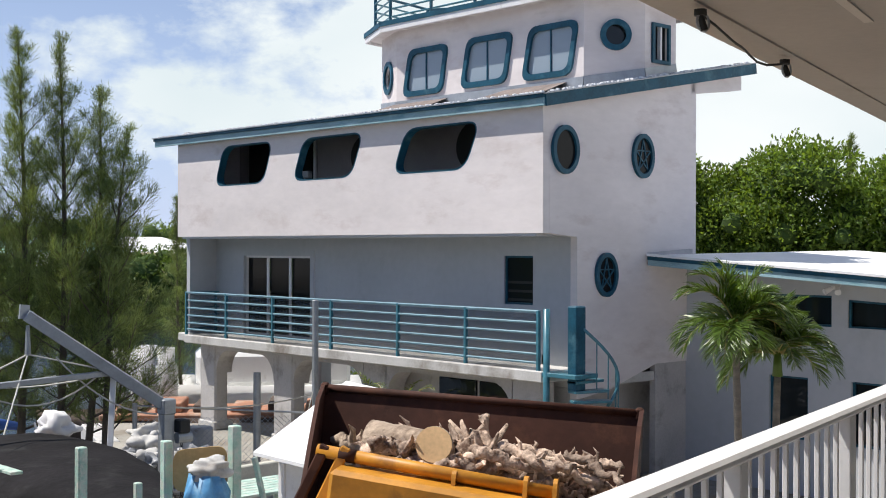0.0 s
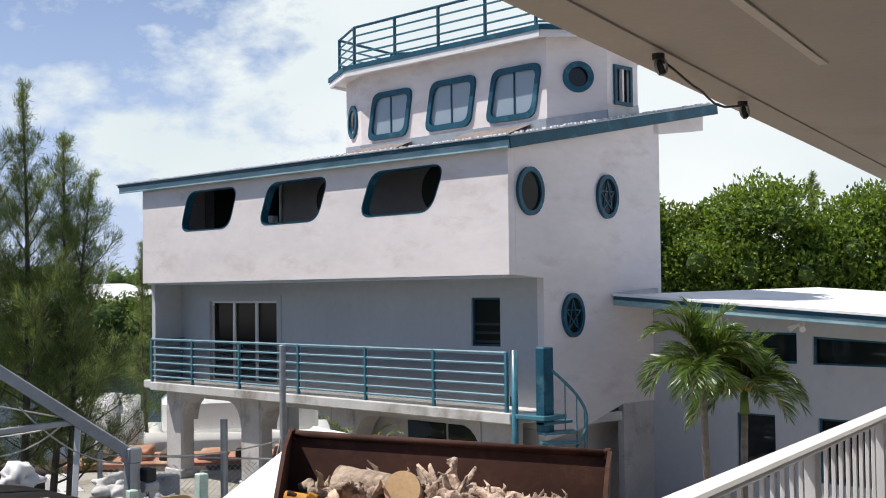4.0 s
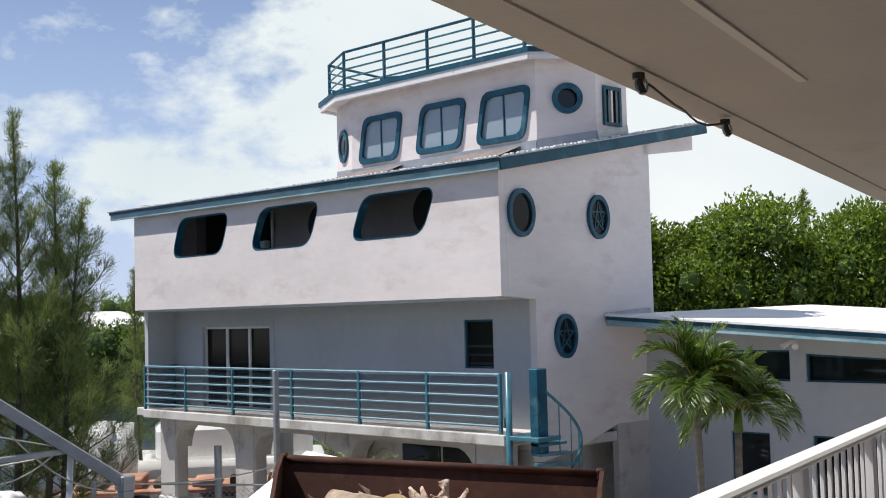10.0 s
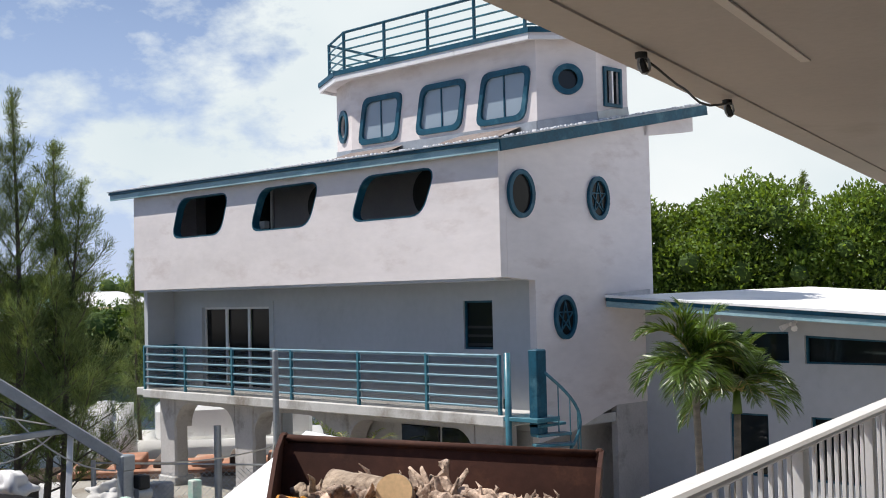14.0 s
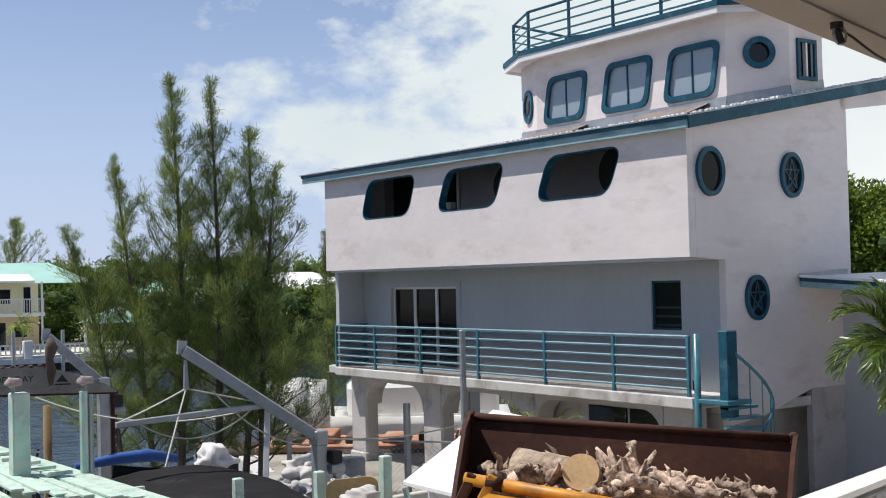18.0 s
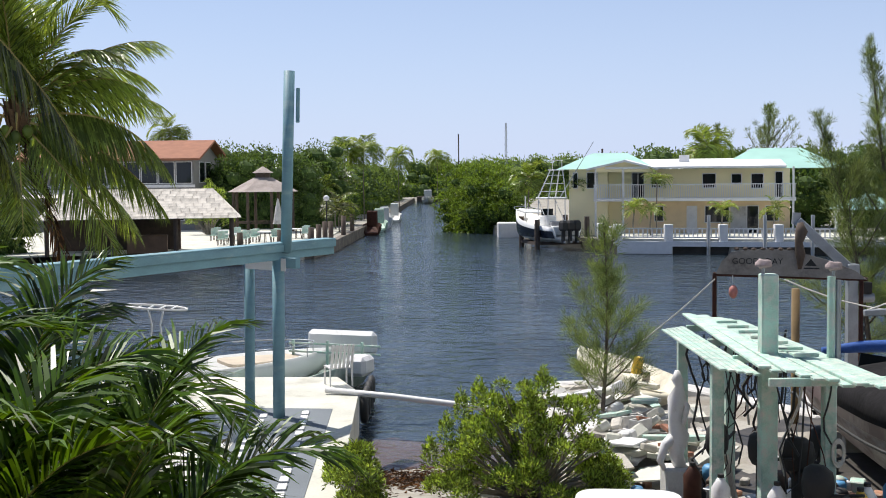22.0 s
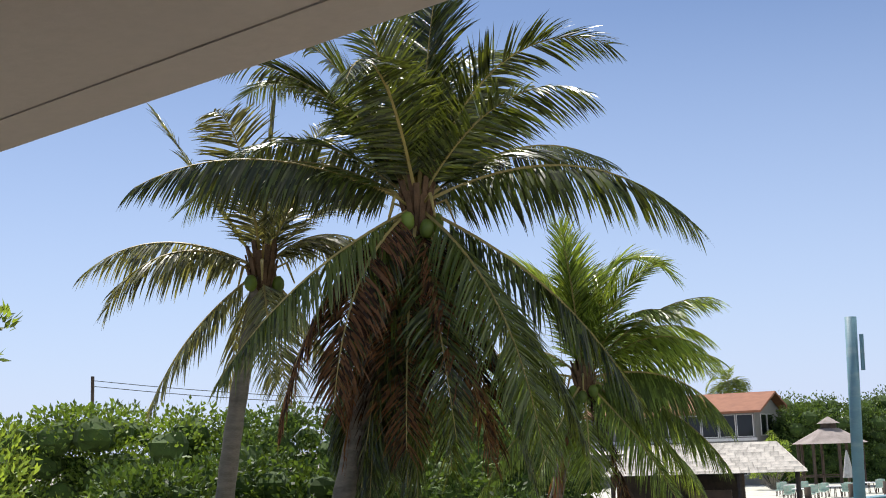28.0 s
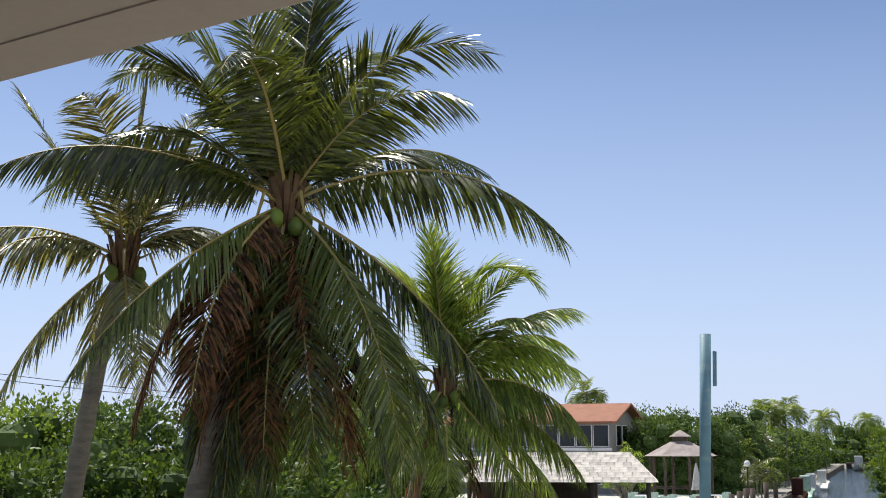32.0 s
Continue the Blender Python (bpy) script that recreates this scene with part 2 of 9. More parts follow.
CREAM = mat("cream_highlight_streak", (0.60, 0.55, 0.49), 0.8, vary=0.06)
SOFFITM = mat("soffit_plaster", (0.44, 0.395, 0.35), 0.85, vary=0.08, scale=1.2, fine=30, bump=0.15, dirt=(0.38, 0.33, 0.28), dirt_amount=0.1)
BLACK = mat("black_rubber", (0.02, 0.02, 0.02), 0.7, vary=0.3)
RUST = mat("rusted_steel", (0.05, 0.019, 0.012), 0.75, vary=0.4, scale=1.5, fine=14, bump=0.3, dirt=(0.11, 0.045, 0.025), dirt_amount=0.25, dirt_scale=2.5, spec=0.25)
YELLOW = mat("yellow_machine_paint", (0.55, 0.24, 0.02), 0.5, vary=0.25, scale=3, fine=20, bump=0.15, dirt=(0.12, 0.05, 0.02), dirt_amount=0.35, dirt_scale=2.2)
LOG = mat("bleached_driftwood", (0.56, 0.42, 0.32), 0.9, vary=0.5, scale=5, fine=40, bump=1.0, dirt=(0.10, 0.055, 0.035), dirt_amount=0.55, dirt_scale=14, random_tint=0.6)
BARKLOG = mat("pale_flaking_bark", (0.40, 0.31, 0.23), 0.95, vary=0.4, scale=7, fine=45, bump=1.0, dirt=(0.13, 0.085, 0.055), dirt_amount=0.5, dirt_scale=8, stretch=(0.5, 1, 1))
LOGEND = mat("sawn_log_end", (0.62, 0.42, 0.22), 0.85, vary=0.2, scale=5, fine=40)
BARK = mat("grey_bark", (0.26, 0.23, 0.19), 0.95, vary=0.35, scale=5, fine=25, bump=0.6)
PINEBARK = mat("dark_pine_bark", (0.11, 0.09, 0.07), 0.95, vary=0.35, scale=5, fine=25, bump=0.5)
GALV = mat("galvanised_steel", (0.36, 0.38, 0.40), 0.45, metal=0.5, vary=0.15, scale=5)
SEAFOAM = mat("peeling_seafoam_paint", (0.36, 0.53, 0.45), 0.75, vary=0.3, scale=4, fine=60, bump=0.35, dirt=(0.58, 0.58, 0.52), dirt_amount=0.6, dirt_scale=9, random_tint=0.2)
COVER = mat("black_canvas_cover", (0.009, 0.008, 0.009), 0.85, vary=0.6, scale=1.5, fine=12, bump=0.5, spec=0.2, dirt=(0.03, 0.03, 0.03), dirt_amount=0.3, dirt_scale=2)
LEAF = mat("broad_leaf", (0.125, 0.20, 0.028), 0.6, vary=0.45, scale=0.5, fine=4, island=0.9, trans=0.35)
LEAF_DARK = mat("mangrove_leaf", (0.075, 0.13, 0.025), 0.6, vary=0.45, scale=0.3, fine=3, island=0.9, trans=0.3)
NEEDLE = mat("casuarina_needle", (0.165, 0.22, 0.075), 0.7, vary=0.5, scale=0.8, fine=6, island=0.7, trans=0.25)
FROND = mat("palm_leaflet", (0.074, 0.096, 0.016), 0.34, vary=0.6, scale=0.6, fine=5, island=1.1, random_tint=0.9, trans=0.32, spec=0.75)
FROND_BRIGHT = mat("bright_palm_leaflet", (0.19, 0.26, 0.055), 0.36, vary=0.45, scale=0.8, fine=5, island=0.9, random_tint=0.5, trans=0.42)
FROND_LUSH = mat("lush_palm_leaflet", (0.050, 0.100, 0.006), 0.36, vary=0.65, scale=0.8, fine=5, island=1.4, random_tint=0.6, trans=0.3)
FROND_WING = mat("olive_palm_leaflet", (0.078, 0.13, 0.02), 0.34, vary=0.5, scale=0.8, fine=5, island=1.0, random_tint=0.5, trans=0.25)
LEAF_LIGHT = mat("light_green_leaf", (0.22, 0.31, 0.06), 0.45, vary=0.6, scale=0.5, fine=4, island=1.2, trans=0.35)
FROND_DEAD = mat("dead_palm_leaflet", (0.12, 0.055, 0.023), 0.85, vary=0.7, scale=1, fine=6, island=1.4, random_tint=1.2, trans=0.3)
# pale straw leaflet that also carries the crown's silver highlights in its colour
FROND_SILVER = mat("silvery_palm_leaflet", (0.17, 0.175, 0.075), 0.36, vary=0.6, scale=0.6, fine=5, island=1.2, random_tint=0.9, trans=0.3, spec=0.8)
RACHIS = mat("palm_leaf_stem", (0.36, 0.28, 0.09), 0.6, vary=0.2, scale=3)
TRUNK = mat("palm_trunk", (0.21, 0.18, 0.145), 0.95, vary=0.35, scale=3, fine=20, bump=0.6, stretch=(1, 1, 4))
# dark filler colour for the shaded depth of the crowns
CORE = mat("dark_crown_core", (0.05, 0.09, 0.015), 0.9, vary=0.4, scale=2)
WATER = water_mat("canal_water", (0.026, 0.040, 0.052))
SHALLOW = water_mat("weedy_shallows", (0.105, 0.075, 0.068))
BUTTER = mat("butter_yellow_stucco", (0.88, 0.79, 0.5), 0.85, vary=0.06, scale=0.5)
AQUA = mat("aqua_metal_roof", (0.36, 0.60, 0.52), 0.5, vary=0.1, scale=0.6)
TERRA = mat("terracotta_roof", (0.30, 0.125, 0.07), 0.85, vary=0.2, scale=1.5, bump=0.2)
THATCH_DARK = mat("weathered_cedar_shingle", (0.34, 0.29, 0.265), 0.95, vary=0.35, scale=1.2, fine=20, bump=0.5)
THATCH = mat("silvered_wood_shingle", (0.60, 0.55, 0.48), 0.95, vary=0.35, scale=1.2, fine=20, bump=0.5, random_tint=0.45)
DARKWOOD = mat("dark_timber", (0.09, 0.065, 0.05), 0.85, vary=0.3, scale=3)
GREYHOUSE = mat("grey_siding", (0.22, 0.215, 0.21), 0.8, vary=0.1, scale=1)
BOATWHITE = mat("white_gelcoat", (0.78, 0.78, 0.76), 0.3, vary=0.06, scale=2, dirt=(0.45, 0.42, 0.36), dirt_amount=0.1)
BLUETARP = mat("blue_tarp", (0.09, 0.27, 0.48), 0.5, vary=0.4, scale=4, fine=9, bump=1.0, dirt=(0.3, 0.45, 0.55), dirt_amount=0.3, dirt_scale=5)
NAVY = mat("royal_blue_canvas", (0.025, 0.085, 0.30), 0.8, vary=0.3, scale=3, bump=0.5)
SLIPDARK = mat("dark_slip_shade", (0.045, 0.04, 0.034), 0.6, vary=0.5, scale=1.2, fine=9, bump=0.6, dirt=(0.12, 0.10, 0.08), dirt_amount=0.3)
ORANGE = mat("orange_rust_barge", (0.36, 0.17, 0.10), 0.8, vary=0.3, scale=2, fine=10, dirt=(0.5, 0.42, 0.34), dirt_amount=0.4)
ROPE = mat("pale_rope", (0.55, 0.53, 0.48), 0.9, vary=0.15, scale=20)
CRATE = mat("weathered_board", (0.45, 0.42, 0.37), 0.9, vary=0.25, scale=3, fine=25, bump=0.4, random_tint=0.6, stretch=(1, 6, 1))


# ---- mesh tools ----
class Shape:
    """Collects corners and faces of one mesh."""

    def __init__(self):
        self.v, self.f = [], []

    def add(self, verts, faces):
        k = len(self.v)
        self.v.extend(tuple(p) for p in verts)
        self.f.extend(tuple(i + k for i in f) for f in faces)
        return self

    def box(self, a, b, bevel=0.0, m=None):
        x0, y0, z0 = a
        x1, y1, z1 = b
        e = min(bevel, (x1 - x0) * 0.45, (y1 - y0) * 0.45, (z1 - z0) * 0.45)
        if e <= 0:
            vs = [(x, y, z) for x in (x0, x1) for y in (y0, y1) for z in (z0, z1)]
            fs = [(0, 1, 3, 2), (4, 6, 7, 5), (0, 4, 5, 1), (2, 3, 7, 6), (0, 2, 6, 4), (1, 5, 7, 3)]
        else:
            vs, fs = rounded_box(x0, y0, z0, x1, y1, z1, e)
        if m is not None:
            vs = [m @ Vector(p) for p in vs]
        return self.add(vs, fs)

    def bar(self, p, q, w, h, bevel=0.0, up=(0, 0, 1)):
        """A rectangular bar from p to q."""
        p, q = Vector(p), Vector(q)
        d = q - p
        n = d.length
        d.normalize()
        s = d.cross(Vector(up))
        if s.length < 1e-5:
            s = d.cross(Vector((1, 0, 0)))
        s.normalize()
        u = s.cross(d)
        m = Matrix((s, d, u)).transposed().to_4x4()
        m.translation = p
        return self.box((-w / 2, 0, -h / 2), (w / 2, n, h / 2), bevel, m)

    def prism(self, poly, depth, m, hole=None):
        """A flat outline (list of 2D points, anticlockwise) in the plane of m's x and y, pushed along m's z by depth; hole: an inner outline of as many points."""
        n = len(poly)
        top = [m @ Vector((x, y, depth)) for x, y in poly]
        low = [m @ Vector((x, y, 0)) for x, y in poly]
        if hole is None:
            fs = [tuple(range(n - 1, -1, -1)), tuple(range(n, 2 * n))]
            fs += [(i, (i + 1) % n, n + (i + 1) % n, n + i) for i in range(n)]
            return self.add(low + top, fs)
        itop = [m @ Vector((x, y, depth)) for x, y in hole]
        ilow = [m @ Vector((x, y, 0)) for x, y in hole]
        fs = []
        for i in range(n):
            j = (i + 1) % n
            fs += [(i, j, n + j, n + i), (n + i, n + j, 3 * n + j, 3 * n + i), (3 * n + i, 3 * n + j, 2 * n + j, 2 * n + i), (2 * n + i, 2 * n + j, j, i)]
        return self.add(low + top + ilow + itop, fs)

    def tube(self, pts, r, seg=8, caps=True):
        """A round bar along points; r: one radius or one for each point."""
        pts = [Vector(p) for p in pts]
        rs = r if isinstance(r, (list, tuple)) else [r] * len(pts)
        vs, fs = [], []
        side = None
        for i, p in enumerate(pts):
            d = (pts[min(i + 1, len(pts) - 1)] - pts[max(i - 1, 0)]).normalized()
            if side is None:
                side = d.orthogonal().normalized()
            side = (side - d * side.dot(d)).normalized()
            up = d.cross(side)
            for k in range(seg):
                a = 2 * math.pi * k / seg
                vs.append(p + (side * math.cos(a) + up * math.sin(a)) * rs[i])
        for i in range(len(pts) - 1):
            for k in range(seg):
                k2 = (k + 1) % seg
                fs.append((i * seg + k, i * seg + k2, (i + 1) * seg + k2, (i + 1) * seg + k))
        if caps:
            fs.append(tuple(range(seg - 1, -1, -1)))
            fs.append(tuple((len(pts) - 1) * seg + k for k in range(seg)))
        return self.add(vs, fs)

    def loft(self, rings, close=True, caps=True):
        """Skin through rings of as many points each."""
        n = len(rings[0])
        vs = [p for ring in rings for p in ring]
        fs = []
        for i in range(len(rings) - 1):
            for k in range(n if close else n - 1):
                k2 = (k + 1) % n
                fs.append((i * n + k, i * n + k2, (i + 1) * n + k2, (i + 1) * n + k))
        if caps and close:
            fs.append(tuple(range(n - 1, -1, -1)))
            fs.append(tuple((len(rings) - 1) * n + k for k in range(n)))
        return self.add(vs, fs)

    def blob(self, c, r, seed=0, rough=0.2, seg=10, rings=7):
        """An uneven lump."""
        vs, fs = [], []
        for i in range(rings + 1):
            a = math.pi * i / rings
            for k in range(seg):
                b = 2 * math.pi * k / seg
                d = Vector((math.sin(a) * math.cos(b), math.sin(a) * math.sin(b), math.cos(a)))
                s = 1 + rough * noise.noise(d * 1.7 + Vector((seed * 3.1, seed * 1.7, 0)))
                vs.append((c[0] + d.x * r[0] * s, c[1] + d.y * r[1] * s, c[2] + d.z * r[2] * s))
        for i in range(rings):
            for k in range(seg):
                k2 = (k + 1) % seg
                fs.append((i * seg + k, (i + 1) * seg + k, (i + 1) * seg + k2, i * seg + k2))
        return self.add(vs, fs)

    def mesh(self, name, material, smooth=False):
        me = bpy.data.meshes.new(name)
        me.from_pydata(self.v, [], self.f)
        if material:
            me.materials.append(material)
        if smooth:
            me.polygons.foreach_set("use_smooth", [True] * len(me.polygons))
        me.update()
        return me


def rounded_box(x0, y0, z0, x1, y1, z1, e):
    """Corners and faces of a box with chamfered edges: 24 corners."""
    vs, idx = [], {}
    for sx in (0, 1):
        for sy in (0, 1):
            for sz in (0, 1):
                c = ((x0, x1)[sx], (y0, y1)[sy], (z0, z1)[sz])
                i = ((1, -1)[sx] * e, (1, -1)[sy] * e, (1, -1)[sz] * e)
                for ax in range(3):
                    p = [c[k] + (0 if k == ax else i[k]) for k in range(3)]
                    idx[(sx, sy, sz, ax)] = len(vs)
                    vs.append(tuple(p))
    fs = []
    for ax in range(3):
        o = [k for k in range(3) if k != ax]
        for s in (0, 1):
            loop = []
            for a, b in ((0, 0), (1, 0), (1, 1), (0, 1)):
                key = [0, 0, 0]
                key[ax], key[o[0]], key[o[1]] = s, a, b
                loop.append(idx[(*key, ax)])
            if (s == 0) == (ax != 1):
                loop.reverse()
            fs.append(tuple(loop))
    for ax in range(3):
        o = [k for k in range(3) if k != ax]
        for a in (0, 1):
            for b in (0, 1):
                k0, k1 = [0, 0, 0], [0, 0, 0]
                for key, s in ((k0, 0), (k1, 1)):
                    key[ax], key[o[0]], key[o[1]] = s, a, b
                loop = [idx[(*k0, o[0])], idx[(*k1, o[0])], idx[(*k1, o[1])], idx[(*k0, o[1])]]
                if (a == b) == (ax != 1):
                    loop.reverse()
                fs.append(tuple(loop))
    for sx in (0, 1):
        for sy in (0, 1):
            for sz in (0, 1):
                loop = [idx[(sx, sy, sz, k)] for k in range(3)]
                if (sx + sy + sz) % 2 == 0:
                    loop.reverse()
                fs.append(tuple(loop))
    return vs, fs


def thing(name, at, label, category, group="", kind=""):
    ob = new(name)
    ob.location = at
    ob.empty_display_size = 0.2
    return tagged(ob, label, category, group, kind)


def base_of(ob):
    return Vector((0, 0, 0)) if ob.parent else ob.location.copy()


def part(name, shape, material, parent=None, label="", smooth=False):
    """Links a shape, given in world coordinates, as one mesh under parent."""
    data = shape if isinstance(shape, bpy.types.Mesh) else shape.mesh(name, material, smooth)
    ob = new(name, data)
    if parent:
        ob.parent = parent
        ob.matrix_parent_inverse = Matrix.Translation(-base_of(parent))
    if label:
        ob["label"] = label
    return ob


def placed(name, data, parent, m, label=""):
    """Links shared mesh data under parent at the world pose m (parents stand unturned)."""
    ob = new(name, data)
    ob.parent = parent
    ob.matrix_parent_inverse = Matrix.Translation(-base_of(parent))
    ob.matrix_basis = m
    if label:
        ob["label"] = label
    return ob


def solo(name, shape, material, label, category, kind="", group="", smooth=False):
    """A thing of one mesh."""
    return tagged(new(name, shape.mesh(name, material, smooth)), label, category, group, kind)


def rounded(poly, r, seg=5):
    """Rounds the corners of a 2D outline."""
    out, n = [], len(poly)
    for i in range(n):
        p, a, b = Vector(poly[i]), Vector(poly[i - 1]), Vector(poly[(i + 1) % n])
        u, v = (a - p), (b - p)
        d = min(r, u.length * 0.45, v.length * 0.45)
        s, e = p + u.normalized() * d, p + v.normalized() * d
        for k in range(seg + 1):
            t = k / seg
            q = s * (1 - t) ** 2 + p * 2 * t * (1 - t) + e * t * t
            out.append((q.x, q.y))
    return out


def scaled(poly, d):
    """Grows (d > 0) an outline from its middle by about d metres on each side."""
    cx, cy = sum(p[0] for p in poly) / len(poly), sum(p[1] for p in poly) / len(poly)
    w = max(p[0] for p in poly) - min(p[0] for p in poly)
    h = max(p[1] for p in poly) - min(p[1] for p in poly)
    return [(cx + (x - cx) * (w + 2 * d) / w, cy + (y - cy) * (h + 2 * d) / h) for x, y in poly]


def ellipse(cx, cy, rx, ry, n=32):
    return [(cx + rx * math.cos(2 * math.pi * k / n), cy + ry * math.sin(2 * math.pi * k / n)) for k in range(n)]


def wall_with_holes(outer, holes, depth, m):
    """A wall slab with openings cut through it: filled by scan triangulation, with reveals."""
    bm = bmesh.new()
    edges = []
    for loop in (outer, *holes):
        vs = [bm.verts.new((x, y, 0)) for x, y in loop]
        edges += [bm.edges.new((vs[i], vs[(i + 1) % len(vs)])) for i in range(len(vs))]
    bmesh.ops.triangle_fill(bm, use_beauty=True, use_dissolve=False, edges=edges)
    bm.verts.index_update()
    vs = [v.co.copy() for v in bm.verts]
    fs = [tuple(v.index for v in f.verts) for f in bm.faces]
    bm.free()
    s = Shape()
    s.add([m @ Vector((p.x, p.y, depth)) for p in vs], fs)
    s.add([m @ p for p in vs], [tuple(reversed(f)) for f in fs])
    for loop in (outer, *holes):
        n = len(loop)
        a = [m @ Vector((x, y, 0)) for x, y in loop]
        b = [m @ Vector((x, y, depth)) for x, y in loop]
        s.add(a + b, [(i, (i + 1) % n, n + (i + 1) % n, n + i) for i in range(n)])
    return s


def recalc(me):
    bm = bmesh.new()
    bm.from_mesh(me)
    bmesh.ops.remove_doubles(bm, verts=bm.verts, dist=0.0005)
    bmesh.ops.recalc_face_normals(bm, faces=bm.faces)
    bm.to_mesh(me)
    bm.free()
    return me


# frames for flat work: local x, y along the wall, z outwards
def face_west(x):
    """Local (u, v) = (world -y, world z), outwards to -x."""
    return Matrix(((0, 0, -1, x), (-1, 0, 0, 0), (0, 1, 0, 0), (0, 0, 0, 1)))


def face_south(y):
    """Local (u, v) = (world x, world z), outwards to -y."""
    return Matrix(((1, 0, 0, 0), (0, 0, -1, y), (0, 1, 0, 0), (0, 0, 0, 1)))


# ---- ground and water ----
GZ = -0.2
WZ = -1.0


def inside(px_, py_, poly):
    hit, n = False, len(poly)
    for i in range(n):
        (x1, y1), (x2, y2) = poly[i], poly[(i + 1) % n]
        if (y1 > py_) != (y2 > py_) and px_ < (x2 - x1) * (py_ - y1) / (y2 - y1) + x1:
            hit = not hit
    return hit


NEAR_LAND = [(-3000, -3000), (3000, -3000), (3000, 36), (48, 36), (30, 30), (14.5, 29.5), (13.5, 26.5), (8.5, 26.0), (7.6, 22.5), (5.2, 26.8), (3.0, 26.5), (2.2, 24.5), (1.6, 25), (-1.2, 25), (-4.2, 19), (-6.8, 27), (-34, 40), (-60, 60), (-3000, 60)]
LEFT_LAND = [(-3000, 60), (-60, 60), (-40, 78), (-7.5, 82), (-6.6, 90), (-5.4, 120), (-1.8, 278), (6, 290), (6, 3000), (-3000, 3000)]
RIGHT_LAND = [(3000, 36), (3000, 3000), (6, 3000), (6, 290), (5.0, 270), (3.4, 123), (7.4, 113), (9.5, 100), (14.2, 84), (24, 81), (40, 78), (46, 60), (48, 36)]
LANDS = (NEAR_LAND, LEFT_LAND, RIGHT_LAND)


def ground_height(x, y):
    for poly in LANDS:
        if inside(x, y, poly):
            z = GZ
            if poly is NEAR_LAND and -1.6 < x < 2.3 and 16 < y < 25.2:
                z = GZ - max(0.0, (y - 17.0)) * 0.155
            if -12 < x < 14 and 6 < y < 30:
                z += 0.05 * noise.noise(Vector((x * 0.7, y * 0.7, 0)))
            return z
    return -2.6


def make_ground():
    def steps(a, b, s):
        return list(np.arange(a, b, s))

    xs = [-3000, -900, -300, -120, -80] + steps(-60, -8, 4) + steps(-8, 26, 0.5) + steps(26, 60, 3) + [60, 80, 120, 300, 900, 3000]
    ys = [-3000, -600, -100, -30, -10, 0, 5] + steps(8, 31, 0.5) + steps(31, 130, 3) + [130, 145, 165, 190, 220, 250, 265, 275, 282, 288, 295, 320, 400, 900, 3000]
    s = Shape()
    vs = [(x, y, ground_height(x, y)) for y in ys for x in xs]
    n = len(xs)
    s.add(vs, [(j * n + i, j * n + i + 1, (j + 1) * n + i + 1, (j + 1) * n + i) for j in range(len(ys) - 1) for i in range(n - 1)])
    return solo("ground", s, GROUND, "sandy coral gravel yard and canal banks", "ground", "structure")


make_ground()
ws = Shape()
ws.add([(-3000, 10, WZ), (3000, 10, WZ), (3000, 3000, WZ), (-3000, 3000, WZ)], [(0, 1, 2, 3)])
solo("water", ws, WATER, "dark rippled blue canal water", "water", "structure")


sh = Shape()
edge = [(-1.25, 24.6), (-0.6, 24.9), (0.1, 24.3), (0.8, 24.5), (1.5, 24.0), (2.3, 24.2), (2.3, 20.2), (-1.25, 20.2)]
sh.add([(x, y, WZ + 0.012) for x, y in edge], [tuple(range(len(edge) - 1, -1, -1))])
solo("shallow_water", sh, SHALLOW, "clear brown shallows over weed at the ramp", "water", "structure")


def seawall(name, pts, top, material, label):
    s = Shape()
    for a, b in zip(pts[:-1], pts[1:]):
        s.bar((*a, (top - 2.6) / 2), (*b, (top - 2.6) / 2), 0.5, top + 2.6, 0.03)
    return solo(name, s, material, label, "sea wall", "structure")


seawall("seawall_west", [(-40, 78), (-7.5, 82), (-6.6, 90), (-5.4, 120), (-1.8, 278)], GZ + 0.05, OLDWALL, "brown weathered concrete sea wall along the far canal bank")
seawall("seawall_east", [(9.3, 100), (14.0, 84.3), (24, 81.1), (40, 78.1)], GZ + 0.05, DOCKSHADE, "sea wall below the yellow house, coloured dark for under-dock shade")
seawall("seawall_home", [(14.5, 29.5), (13.5, 26.5), (8.5, 26.0), (7.6, 22.5), (5.2, 26.8), (3.0, 26.5), (2.2, 20)], GZ + 0.04, CONCRETE, "cracked concrete sea wall edging the yard")


# ---- the white boat-like house ----
def porthole(name, cx, cz, rx, rz, y, house, star=False):
    """Round window in the south wall with a raised teal ring."""
    m = face_south(y)
    ring = Shape().prism(ellipse(cx, cz, rx, rz), 0.07, m, ellipse(cx, cz, rx * 0.76, rz * 0.80))
    w = part(name, ring, TEAL_DARK, house, "round porthole with a dark teal ring")
    part("pane", Shape().prism(ellipse(cx, cz, rx * 0.78, rz * 0.82), 0.01, face_south(y - 0.012)), DARKPANE, w)
    if star:
        s = Shape()
        p = [(cx + 0.72 * rx * math.cos(a), cz + 0.76 * rz * math.sin(a)) for a in [math.pi / 2 + k * 4 * math.pi / 5 for k in range(5)]]
        for i in range(5):
            a, b = p[i], p[(i + 1) % 5]
            s.bar((a[0], y - 0.032, a[1]), (b[0], y - 0.032, b[1]), 0.02, 0.024)
        part("glazing_bar", s, TEAL_DARK, w, "star-shaped teal glazing bars")
    return w


def slanted(y0, y1, z0, z1, lean, r=0.22, lean2=None):
    """Outline in (u, v) = (-y, z) of a window that leans like a ship's."""
    k = lean if lean2 is None else lean2
    return rounded([(-y0, z0), (-y1 - k, z0), (-y1, z1), (-y0 + lean, z1)], r)


